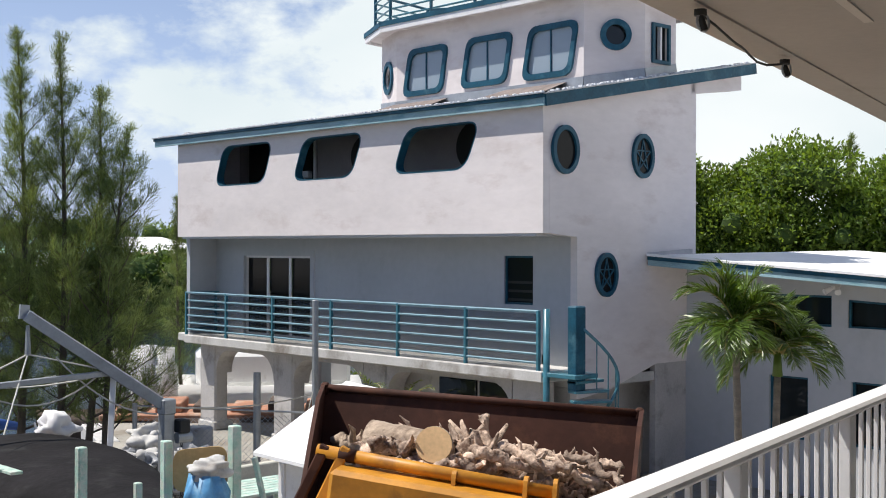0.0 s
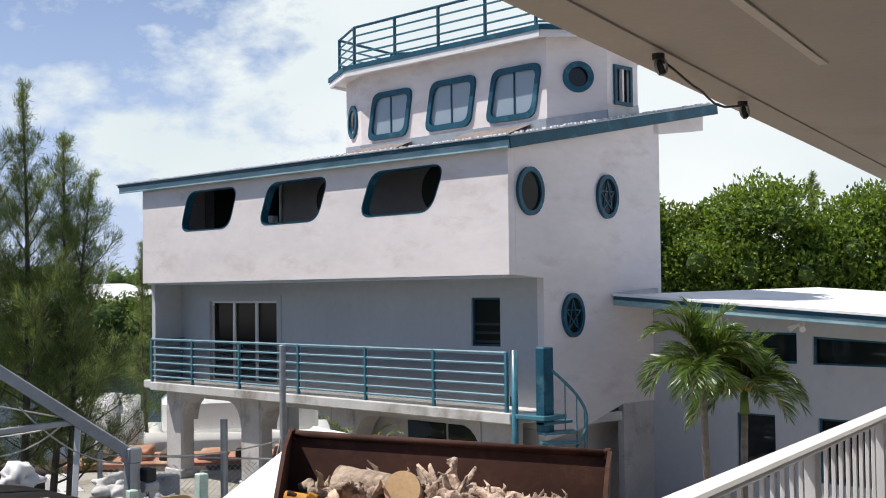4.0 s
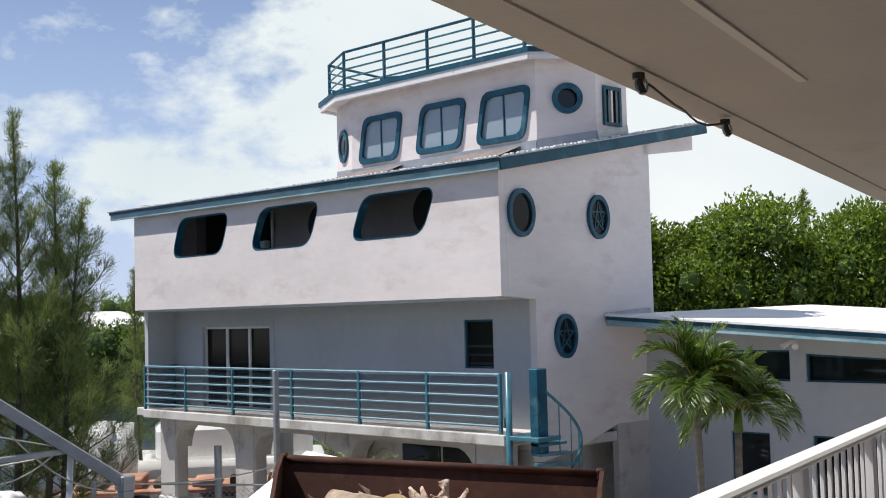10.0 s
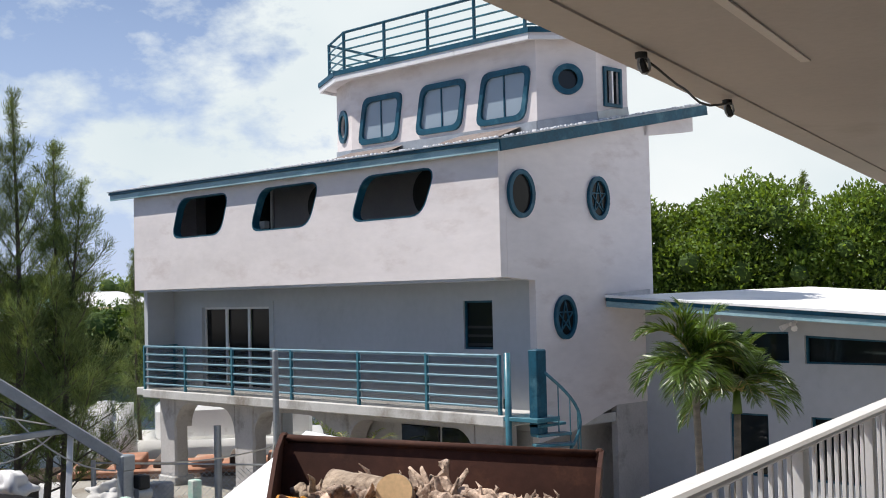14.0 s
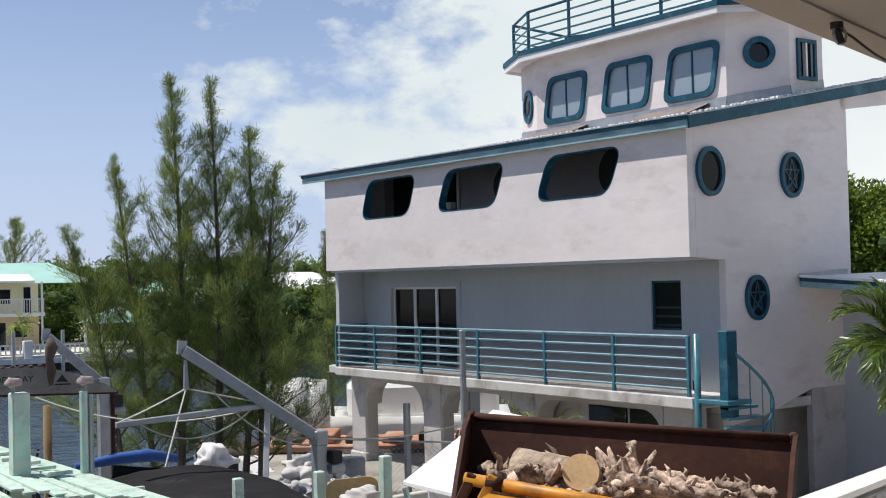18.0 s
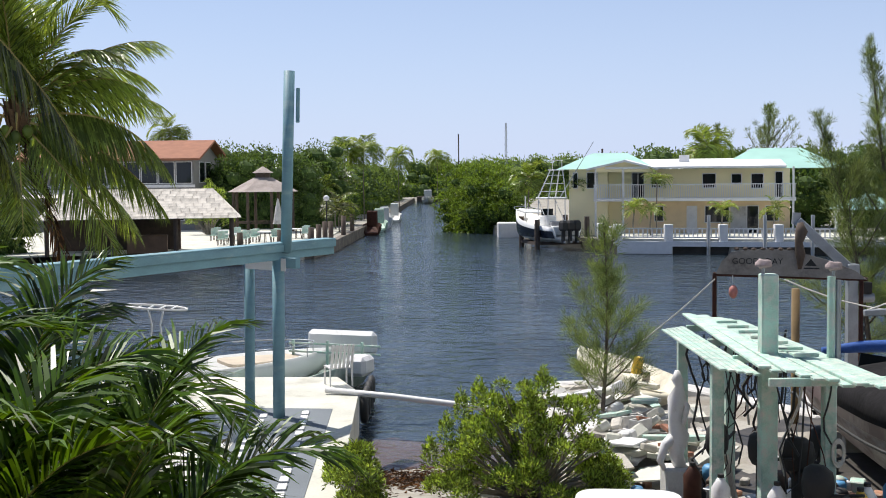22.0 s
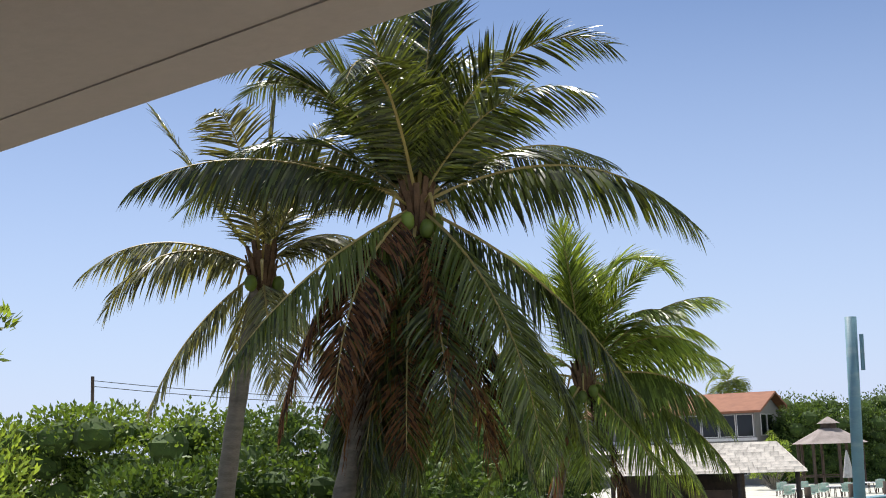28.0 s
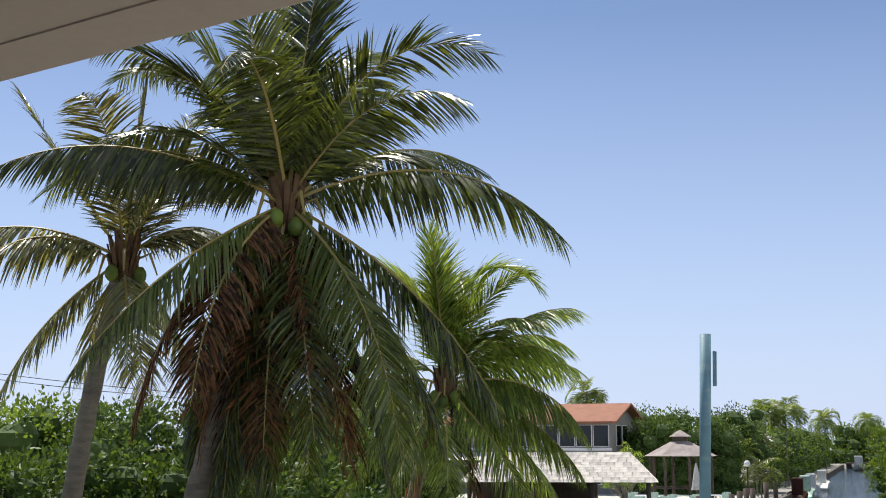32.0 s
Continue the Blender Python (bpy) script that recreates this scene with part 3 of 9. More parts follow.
def build_house():
    h = thing("house", (17, 21, GZ), "white stucco boat-shaped house with teal trim and portholes", "house")
    zb, zt = 4.70, 7.04
    # upper box: front wall with three leaning openings
    holes = [slanted(25.92, 23.42, 5.94, 6.90, 0.38, 0.34), slanted(22.63, 20.06, 5.94, 6.88, 0.42, 0.34), slanted(19.10, 16.52, 5.94, 6.85, 0.42, 0.34)]
    front = wall_with_holes([(-27.7, zb), (-14.9, zb), (-14.9, zt + 0.042), (-27.7, zt + 0.10)], [list(reversed(q)) for q in holes], 0.18, face_west(16.18))
    part("front_wall", recalc(front.mesh("front_wall", STUCCO)), STUCCO, h, "rough white stucco upper wall with slanted openings")
    for q in holes:
        w = part("window", Shape().prism(scaled(q, 0.006), 0.19, face_west(16.186), scaled(q, -0.022)), TEAL_DARK, h, "slanted ship-style opening with thin dark rim")
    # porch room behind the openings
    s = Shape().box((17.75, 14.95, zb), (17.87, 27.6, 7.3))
    part("porch_back_wall", s, INTERIOR, h, "dim grey porch wall")
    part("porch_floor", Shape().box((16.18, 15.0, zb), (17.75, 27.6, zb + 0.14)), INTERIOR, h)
    for y0, y1 in ((27.0, 25.9), (24.62, 24.15)):
        part("porch_door", Shape().box((17.70, y1, zb + 0.14), (17.747, y0, zb + 2.42), 0.01), DARKGLASS, h, "dark glazed porch door")
        part("door_jamb", Shape().box((17.69, y1 - 0.09, zb + 0.14), (17.747, y1 - 0.002, zb + 2.46), 0.01), WHITEPAINT, h)
    part("wall_box", Shape().box((17.55, 24.2, 6.14), (17.745, 24.6, 6.32), 0.02), WHITEPAINT, h, "small white box on the porch wall")
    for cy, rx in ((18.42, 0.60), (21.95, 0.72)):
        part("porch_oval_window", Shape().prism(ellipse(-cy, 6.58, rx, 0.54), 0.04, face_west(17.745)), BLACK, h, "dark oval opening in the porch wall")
    part("north_wall", Shape().box((16.184, 27.52, zb), (20.4, 27.70, 7.4)), STUCCO, h)
    # south wall, one tall sheet from the roof down to the ground-floor opening
    ports = [(16.565, 6.235, 0.36, 0.45), (18.83, 6.235, 0.325, 0.435), (17.735, 3.93, 0.315, 0.42)]
    out = [(16.184, zb), (16.93, zb - 0.06), (16.93, 1.62), (17.9, 1.75), (19.3, 2.15), (20.43, 2.15), (20.43, 7.82), (16.184, 7.12)]
    south = wall_with_holes(out, [list(reversed(ellipse(cx, cz, rx * 0.8, rz * 0.84))) for cx, cz, rx, rz in ports], 0.16, face_south(15.06))
    part("south_wall", recalc(south.mesh("south_wall", STUCCO)), STUCCO, h, "tall white stucco side wall")
    for i, (cx, cz, rx, rz) in enumerate(ports):
        porthole("porthole", cx, cz, rx, rz, 14.898, h, i > 0)
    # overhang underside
    part("box_underside", Shape().box((16.02, 15.08, zb - 0.05), (17.0, 27.5, zb - 0.004)), STUCCO_SHADED, h)
    # lower front wall, set back, with slider and small window
    xl = 17.0
    door = [(-26.12, 2.24), (-23.28, 2.24), (-23.28, 4.23), (-26.12, 4.23)]
    win = [(-16.87, 3.33), (-16.08, 3.33), (-16.08, 4.28), (-16.87, 4.28)]
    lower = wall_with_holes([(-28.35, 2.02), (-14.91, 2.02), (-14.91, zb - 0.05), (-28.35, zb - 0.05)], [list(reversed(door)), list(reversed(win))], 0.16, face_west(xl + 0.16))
    part("lower_front_wall", recalc(lower.mesh("lower_front_wall", STUCCO_SHADED)), STUCCO_SHADED, h, "smooth white wall behind the deck, shade put into its colour")
    d = part("sliding_door", Shape().prism([(-26.3, 2.24), (-23.12, 2.24), (-23.12, 4.36), (-26.3, 4.36)], 0.03, face_west(xl), [(-26.12, 2.24), (-23.28, 2.24), (-23.28, 4.23), (-26.12, 4.23)]), STUCCO_SHADED, h, "three-panel sliding glass door")
    for k in range(3):
        y1, y0 = 26.12 - k * 0.947, 26.12 - (k + 1) * 0.947
        part("door_frame", Shape().prism([(-y1, 2.24), (-y0, 2.24), (-y0, 4.23), (-y1, 4.23)], 0.04, face_west(xl + 0.10), [(-y1 + 0.04, 2.3), (-y0 - 0.04, 2.3), (-y0 - 0.04, 4.18), (-y1 + 0.04, 4.18)]), WHITEPAINT, d)
        part("pane", Shape().box((xl + 0.115, y0 + 0.03, 2.29), (xl + 0.125, y1 - 0.03, 4.19)), DARKPANE, d)
    w = part("window", Shape().prism(win, 0.04, face_west(xl + 0.08), [(-16.83, 3.37), (-16.12, 3.37), (-16.12, 4.24), (-16.83, 4.24)]), TEAL_DARK, h, "small dark window")
    part("pane", Shape().box((xl + 0.09, 16.1, 3.35), (xl + 0.1, 16.85, 4.26)), DARKGLASS, w)
    for k in (0, 1, 2):
        z = 3.42 + k * 0.17
        part("louvre", Shape().bar((xl + 0.075, 16.12, z), (xl + 0.075, 16.83, z), 0.012, 0.05), BLACK, w)
    # end wall added to block sun that would reach the lower front wall
    part("sun_blocking_blade", Shape().box((16.22, 27.46, 2.2), (17.0, 27.62, zb - 0.05)), STUCCO_SHADED, h, "end wall added to keep the sun off the porch")
    part("wing_flare", Shape().prism([(-28.95, 4.66), (-28.30, 4.66), (-28.30, 2.0), (-28.55, 2.0)], 0.25, face_west(xl + 0.24)), STUCCO_SHADED, h, "flared white end wall")
    # darker grey stands in for the shade below the deck
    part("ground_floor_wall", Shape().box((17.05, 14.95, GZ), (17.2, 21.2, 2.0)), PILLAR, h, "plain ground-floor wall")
    part("floor_slab", Shape().box((17.02, 14.95, 1.82), (20.42, 28.0, 2.0)), CONCRETE, h)
    for y in (27.2, 24.2):
        part("back_pillar", Shape().box((19.9, y - 0.4, GZ), (20.3, y, 1.82), 0.04), STUCCO_SHADED, h)
    part("partition", Shape().box((17.2, 21.05, GZ), (20.4, 21.2, 1.82)), STUCCO_SHADED, h)
    # ground-floor back wall under the south overhang, recess shade put into its darker grey
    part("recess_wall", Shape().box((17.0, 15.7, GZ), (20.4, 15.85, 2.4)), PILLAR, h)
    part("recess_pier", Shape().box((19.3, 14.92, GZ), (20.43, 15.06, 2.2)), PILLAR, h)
    part("east_wall", Shape().box((20.43, 14.9, 1.85), (20.6, 27.7, 7.9)), STUCCO, h)
    # main roof: a thin shed, rising to the back
    def roof_z(x, y=16.0):
        return 6.97 + (x - 15.86) * 0.186 + (y - 14.7) * 0.006

    x0, x1, y0, y1 = 15.86, 22.42, 14.74, 28.55
    corners = ((x0, y0), (x1, y0), (x1, y1), (x0, y1))
    box = [(3, 2, 1, 0), (4, 5, 6, 7), (0, 1, 5, 4), (1, 2, 6, 5), (2, 3, 7, 6), (3, 0, 4, 7)]
    roof = part("roof", Shape().add([(x, y, roof_z(x, y) + dz) for dz in (0.02, 0.20) for x, y in corners], box), ROOFGRAY, h, "thin shed roof with pebbled grey membrane")

    def edge(p, q, dz, w, hh, e=0.006):
        return Shape().bar((*p, roof_z(*p) + dz), (*q, roof_z(*q) + dz), w, hh, e)

    sw, nw = (15.84, 14.71), (15.84, 28.58)
    part("front_fascia", edge(sw, nw, 0.075, 0.05, 0.15), TEAL_FADED, roof, "chalky faded teal fascia board")
    part("front_trim", edge((15.815, 14.70), (15.815, 28.59), 0.185, 0.07, 0.07), TEAL_DARK, roof, "dark teal strip above the faded board")
    part("side_fascia", edge((15.84, 14.70), (22.46, 14.70), 0.10, 0.05, 0.22), TEAL_DARK, roof, "dark teal fascia board")
    part("drip_edge", edge((15.79, 14.67), (15.79, 28.61), 0.232, 0.09, 0.022, 0.0), GALV, roof)
    part("drip_edge", edge((15.79, 14.67), (22.48, 14.67), 0.222, 0.09, 0.022, 0.0), GALV, roof)
    gr = random.Random(3)
    grit = Shape()
    for k in range(520):
        if k % 3:
            x, y = 15.80 + gr.uniform(0, 0.12), gr.uniform(14.7, 28.5)
        else:
            x, y = gr.uniform(15.9, 22.3), 14.68 + gr.uniform(0, 0.12)
        e = gr.uniform(0.012, 0.03)
        z = roof_z(x, y) + 0.235
        grit.box((x - e, y - e, z), (x + e, y + e, z + e * 1.3))
    part("roof_gravel", grit, ROOFWHITE, roof, "pale gravel along the roof edge")["kind"] = "stuff"
    beam = [(20.43, 7.60), (22.22, 7.83), (22.22, roof_z(22.22) + 0.02), (20.43, roof_z(20.43) + 0.02)]
    part("roof_beam", recalc(Shape().prism(beam, 0.28, face_south(15.18)).mesh("roof_beam", STUCCO)), STUCCO, h, "white stub beam under the roof end")
    # pilot house on the roof
    zb2, zt2 = 7.45, 9.42
    plan = [(18.0, 21.35), (18.0, 15.68), (18.95, 14.93), (19.95, 14.93), (21.2, 16.0), (21.2, 21.6), (20.3, 22.9), (18.55, 22.55)]
    front2 = [slanted(21.02, 19.64, 7.93, 8.86, 0.20, 0.2, 0.18), slanted(19.10, 17.66, 7.94, 8.87, 0.20, 0.2, 0.18), slanted(17.26, 15.86, 7.92, 8.87, 0.20, 0.2, 0.18)]
    ph = part("pilot_house", recalc(wall_with_holes([(-21.35, zb2), (-15.68, zb2), (-15.68, zt2), (-21.35, zt2)], [list(reversed(q)) for q in front2], 0.14, face_west(18.14)).mesh("pilot_house", STUCCO)), STUCCO, h, "white octagonal pilot house with slanted windows")
    for q in front2:
        w = part("window", Shape().prism(scaled(q, 0.07), 0.06, face_west(18.004), scaled(q, -0.05)), TEAL_DARK, ph, "slanted pale window in a dark teal frame")
    # glass and centre bars belong to the same front
    for q in front2:
        ym = -sum(p[0] for p in q) / len(q)
        zs = [p[1] for p in q]
        part("pane", Shape().prism(scaled(q, 0.01), 0.01, face_west(18.025)), PALEGLASS, ph)
        part("glazing_bar", Shape().bar((18.02, ym, min(zs)), (18.02, ym, max(zs)), 0.03, 0.06), TEAL_DARK, ph)
    for i in range(1, 8):
        (xa, ya), (xb, yb) = plan[i], plan[(i + 1) % 8]
        d = Vector((xb - xa, yb - ya, 0))
        n = d.length
        d.normalize()
        out_n = Vector((-d.y, d.x, 0)) * -1
        m = Matrix(((d.x, 0, out_n.x, xa), (d.y, 0, out_n.y, ya), (0, 1, 0, 0), (0, 0, 0, 1)))
        m2 = m @ Matrix.Translation((0, 0, -0.14))
        hole = []
        if i == 1:
            hole = [ellipse(n * 0.52, 8.62, 0.22, 0.22, 28)]
        if i == 7:
            hole = [ellipse(n * 0.5, 8.42, 0.30, 0.30, 28)]
        if i == 2:
            hole = [[(0.25, 8.15), (0.72, 8.15), (0.72, 8.85), (0.25, 8.85)]]
        part("wall", recalc(wall_with_holes([(0, zb2), (n, zb2), (n, zt2), (0, zt2)], [list(reversed(q)) for q in hole], 0.14, m2).mesh("wall", STUCCO)), STUCCO, ph)
        for q in hole:
            w = part("window", Shape().prism(scaled(q, 0.09 if i != 2 else 0.05), 0.05, m @ Matrix.Translation((0, 0, 0.004)), scaled(q, -0.02)), TEAL_DARK, ph, "round porthole with a dark ring" if i != 2 else "small white-framed window")
            part("pane", Shape().prism(scaled(q, 0.005), 0.01, m @ Matrix.Translation((0, 0, -0.07))), DARKGLASS, ph)
            if i == 2:
                part("glazing_bar", Shape().box((0.46, 8.15, -0.05), (0.51, 8.85, 0.03), 0, m), WHITEPAINT, ph)
    # flashing skirt round its foot
    s = Shape()
    for i in (0, 1, 2, 7):
        (xa, ya), (xb, yb) = plan[i], plan[(i + 1) % 8]
        za, zb_ = roof_z(xa) + 0.30, roof_z(xb) + 0.30
        s.bar((xa, ya, za), (xb, yb, zb_), 0.05, 0.24)
    part("flashing", s, GALV, ph, "dull metal flashing strip")
    top = []
    for i in range(8):
        p, a, b = Vector(plan[i]), Vector(plan[i - 1]), Vector(plan[(i + 1) % 8])
        c = Vector((19.6, 18.8))
        out_d = ((p - a).normalized() + (p - b).normalized())
        out_d = out_d.normalized() if out_d.length > 1e-3 else (p - c).normalized()
        top.append(p + out_d * 0.42)
    top2 = [(p.x, p.y) for p in top]
    r2 = part("upper_roof", Shape().prism(list(reversed(top2)), 0.10, pose(0, 0, 9.42)), STUCCO, ph, "flat sun-deck roof with white soffit")
    s = Shape()
    rp = [Vector((p[0], p[1])) * 0.93 + Vector((19.6, 18.8)) * 0.07 for p in top2]
    for i in range(8):
        a, b = top2[i], top2[(i + 1) % 8]
        s.bar((*a, 9.535), (*b, 9.535), 0.06, 0.11)
    part("fascia", s, TEAL_DARK, r2, "dark teal roof edge")
    band = Shape()
    for i in range(8):
        a, b = Vector(top2[i]) * 0.992 + Vector((19.6, 18.8)) * 0.008, Vector(top2[(i + 1) % 8]) * 0.992 + Vector((19.6, 18.8)) * 0.008
        band.bar((a.x, a.y, 9.415), (b.x, b.y, 9.415), 0.05, 0.13)
    part("lower_fascia", band, WHITEPAINT, r2, "white board under the teal edge")
    for i in range(8):
        a, b = rp[i], rp[(i + 1) % 8]
        n = max(1, round((b - a).length / 1.55))
        for k in range(n):
            q = a.lerp(b, k / n)
            part("post", Shape().bar((q.x, q.y, 9.54), (q.x, q.y, 10.50), 0.06, 0.06, 0.008), TEAL_DARK, r2)
        for z in (10.48, 10.28, 10.08, 9.88, 9.7):
            part("rail_bar", Shape().tube([(a.x, a.y, z), (b.x, b.y, z)], 0.022 if z < 10.4 else 0.032, 6), TEAL_DARK if z > 10.4 else RAILBLUE, r2)
    # small hatch roofs at the pilot house foot
    for y0, y1 in ((21.9, 19.7), (18.3, 16.2)):
        s = Shape().add([(17.3, y0, roof_z(17.3) + 0.21), (17.3, y1, roof_z(17.3) + 0.21), (18.0, y1 - 0.1, roof_z(18) + 0.36), (18.0, y0 - 0.5, roof_z(18) + 0.36)], [(3, 2, 1, 0)])
        s.add([(17.3, y0, roof_z(17.3) + 0.18), (17.3, y1, roof_z(17.3) + 0.18), (18.0, y1 - 0.1, roof_z(18) + 0.21), (18.0, y0 - 0.5, roof_z(18) + 0.21)], [(0, 1, 2, 3)])
        part("cricket", s, BROWNROOF, roof, "low brown shingled roof cricket")
    return h


house = build_house()


def build_deck():
    d = thing("deck", (16.4, 21, 2.0), "raised concrete deck with blue steel railing on stout arched pillars", "deck")
    part("slab", Shape().box((15.98, 14.9, 2.0), (17.0, 27.35, 2.21), 0.02), CONCRETE, d, "white slab edge streaked with rust")
    part("slab_north", Shape().box((16.3, 27.35, 2.0), (18.5, 28.2, 2.2), 0.02), CONCRETE, d)
    ys = (27.32, 25.45, 23.46, 21.22, 18.97, 16.95, 15.04)
    for y in ys:
        part("post", Shape().bar((16.04, y, 2.21), (16.04, y, 3.30), 0.065, 0.065, 0.006), RAILBLUE, d)
    for z in (3.28, 3.08, 2.89, 2.70, 2.51, 2.35):
        part("rail_bar", Shape().tube([(16.04, 27.32, z), (16.04, 15.04, z)], 0.030 if z > 3.2 else 0.024, 6), RAILPALE, d, "blue rail, lit highlight put into its paler colour")
        part("rail_bar", Shape().tube([(16.04, 27.32, z), (17.0, 27.32, z)], 0.02, 6), RAILBLUE, d)
    part("post", Shape().bar((16.9, 27.32, 2.21), (16.9, 27.32, 3.30), 0.05, 0.05), RAILBLUE, d)
    for ya, yb in zip(ys[:-1], ys[1:]):
        part("screen_panel", Shape().box((16.068, yb + 0.04, 2.27), (16.072, ya - 0.04, 3.24)), SCREEN, d, "dark blue-grey see-through screen mesh")
    # pillars with arches between them
    pil = [(27.3, 26.55), (24.0, 23.2), (20.6, 19.8), (16.1, 15.3)]
    for a, b in pil:
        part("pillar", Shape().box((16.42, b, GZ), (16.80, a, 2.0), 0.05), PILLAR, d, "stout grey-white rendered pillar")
        part("pillar_foot", Shape().box((16.38, b - 0.03, GZ), (16.94, a + 0.03, GZ + 0.22), 0.03), CONCRETE, d)
    for upper_pair, lower_pair in zip(pil[:-1], pil[1:]):
        y_hi, y_lo = upper_pair[1], lower_pair[0]
        r = 0.55
        pts = []
        for k in range(7):
            t = math.pi / 2 * k / 6
            pts.append((-y_hi + r * (1 - math.cos(t)), 1.25 + 0.6 * math.sin(t)))
        for k in range(7):
            t = math.pi / 2 * (1 - k / 6)
            pts.append((-y_lo - r * (1 - math.cos(t)), 1.25 + 0.6 * math.sin(t)))
        outline = [(-y_hi, 2.0)] + pts + [(-y_lo, 2.0)]
        part("arch", recalc(Shape().prism(outline, 0.46, face_west(16.90)).mesh("arch", PILLAR)), PILLAR, d, "rounded grey-white arch between pillars")
    # ground-floor windows in the shade
    for y in (20.6, 18.2, 17.0):
        part("window", Shape().box((16.985, y - 0.55, 0.5), (17.045, y + 0.55, 1.75), 0.01), DARKGLASS, d, "dark ground-floor window")
    return d


build_deck()


def build_spiral():
    t = thing("spiral_stair", (16.3, 14.3, GZ), "blue painted steel spiral stair at the deck's corner", "stair")
    part("newel", Shape().tube([(16.02, 14.82, GZ), (16.02, 14.82, 3.34)], 0.06, 12), RAILBLUE, t, "thick blue round post", True)
    part("newel", Shape().box((16.10, 14.18, 1.9), (16.36, 14.40, 3.40), 0.02), TEAL_DARK, t, "dark blue box post")
    part("landing", Shape().box((15.98, 14.1, 2.12), (16.6, 14.9, 2.2), 0.01), RAILBLUE, t)
    rail = []
    for k in range(13):
        z = 3.0 - k * 0.115
        rail.append((16.30 + 0.62 * math.sin(radians(k * 12)), 14.20 - 0.30 * math.sin(radians(k * 10)), z))
        if k % 2 == 0:
            part("baluster", Shape().tube([(rail[-1][0], rail[-1][1], z - 0.85), rail[-1]], 0.013, 5), RAILBLUE, t)
        part("tread", Shape().box((16.1, 14.15 - 0.0, -0.02), (16.1 + 0.72, 14.4, 0.03), 0.006, Matrix.Translation((0, 0, 2.05 - k * 0.17)) @ Matrix.Translation((16.15, 14.28, 0)) @ pose(0, 0, 0, 0, 0, -k * 16) @ Matrix.Translation((-16.15, -14.28, 0))), RAILBLUE, t)
    part("handrail", Shape().tube(rail, 0.03, 8), RAILBLUE, t, "curving blue handrail", True)
    return t


build_spiral()


def build_wing():
    w = thing("house_wing", (21, 10, GZ), "low white wing with long dark windows and white shed roof", "house")
    xw = 20.3

    def ez(y):
        return 4.07 + (y - 14.44) * 0.067

    y_lo = 2.0
    wins = []
    for y1, y0, z0, z1a, z1b in ((13.9, 11.66, 2.99, 3.57, 3.57), (11.34, 7.85, 2.99, 3.51, 3.33)):
        wins.append([(-y1 + (0.15 if y1 > 12 else 0.0), z0), (-y0, z0), (-y0, z1b), (-y1 + (0.55 if y1 > 12 else 0), z1a)])
    lows = [[(-12.97, 0.84), (-12.14, 0.84), (-12.14, 2.02), (-12.97, 2.02)], [(-11.26, 0.84), (-10.02, 0.84), (-10.02, 2.02), (-11.26, 2.02)]]
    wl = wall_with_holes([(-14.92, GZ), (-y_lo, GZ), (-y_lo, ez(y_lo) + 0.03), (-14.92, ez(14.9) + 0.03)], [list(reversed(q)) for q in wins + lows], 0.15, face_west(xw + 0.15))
    part("front_wall", recalc(wl.mesh("front_wall", STUCCO_SHADED)), STUCCO_SHADED, w, "white wing wall, shade put into its colour")
    for q in wins + lows:
        f = part("window", Shape().prism(q, 0.05, face_west(xw + 0.10), scaled(q, -0.04)), TEAL_DARK, w, "long dark horizontal window")
        part("pane", Shape().prism(scaled(q, -0.01), 0.01, face_west(xw + 0.14)), DARKGLASS, f)
    s = Shape()
    x0, x1 = 19.02, 27.0
    vs = [(x, y, ez(y) + (x - 19) * 0.012 + dz) for dz in (0.0, 0.21) for x, y in ((x0, y_lo - 0.4), (x1, y_lo - 0.4), (x1, 14.88), (x0, 14.88))]
    s.add(vs, [(3, 2, 1, 0), (4, 5, 6, 7), (0, 1, 5, 4), (1, 2, 6, 5), (2, 3, 7, 6), (3, 0, 4, 7)])
    r = part("roof", s, ROOFWHITE, w, "white coated shed roof")
    part("fascia", Shape().bar((19.0, 14.86, ez(14.86) + 0.055), (19.0, y_lo - 0.4, ez(y_lo - 0.4) + 0.055), 0.05, 0.11, 0.005), TEAL_FADED, r, "pale faded teal fascia board")
    part("upper_fascia", Shape().bar((18.985, 14.86, ez(14.86) + 0.147), (18.985, y_lo - 0.4, ez(y_lo - 0.4) + 0.147), 0.06, 0.07, 0.005), TEAL_DARK, r, "dark teal strip above the fascia")
    part("drip_edge", Shape().bar((18.97, 14.86, ez(14.86) + 0.21), (18.97, y_lo - 0.4, ez(y_lo - 0.4) + 0.21), 0.10, 0.05, 0.005), ROOFWHITE, r, "white metal roof edge")
    part("gutter_stub", Shape().bar((19.0, 14.86, ez(14.86) + 0.19), (20.4, 14.86, ez(14.86) + 0.27), 0.06, 0.12), ROOFGRAY, r)
    lampo = part("flood_light", Shape().tube([(20.3, 11.5, 3.76), (20.1, 11.5, 3.72)], 0.035, 8), WHITEPAINT, w, "white twin floodlight")
    for dy in (-0.09, 0.09):
        part("lamp_head", Shape().tube([(20.14, 11.5 + dy * 0.5, 3.72), (20.0, 11.5 + dy * 1.5, 3.64)], [0.035, 0.06], 8), WHITEPAINT, lampo)
    part("far_wall", Shape().box((26.8, 2, GZ), (26.95, 14.9, 4.2)), STUCCO_SHADED, w)
    return w


build_wing()


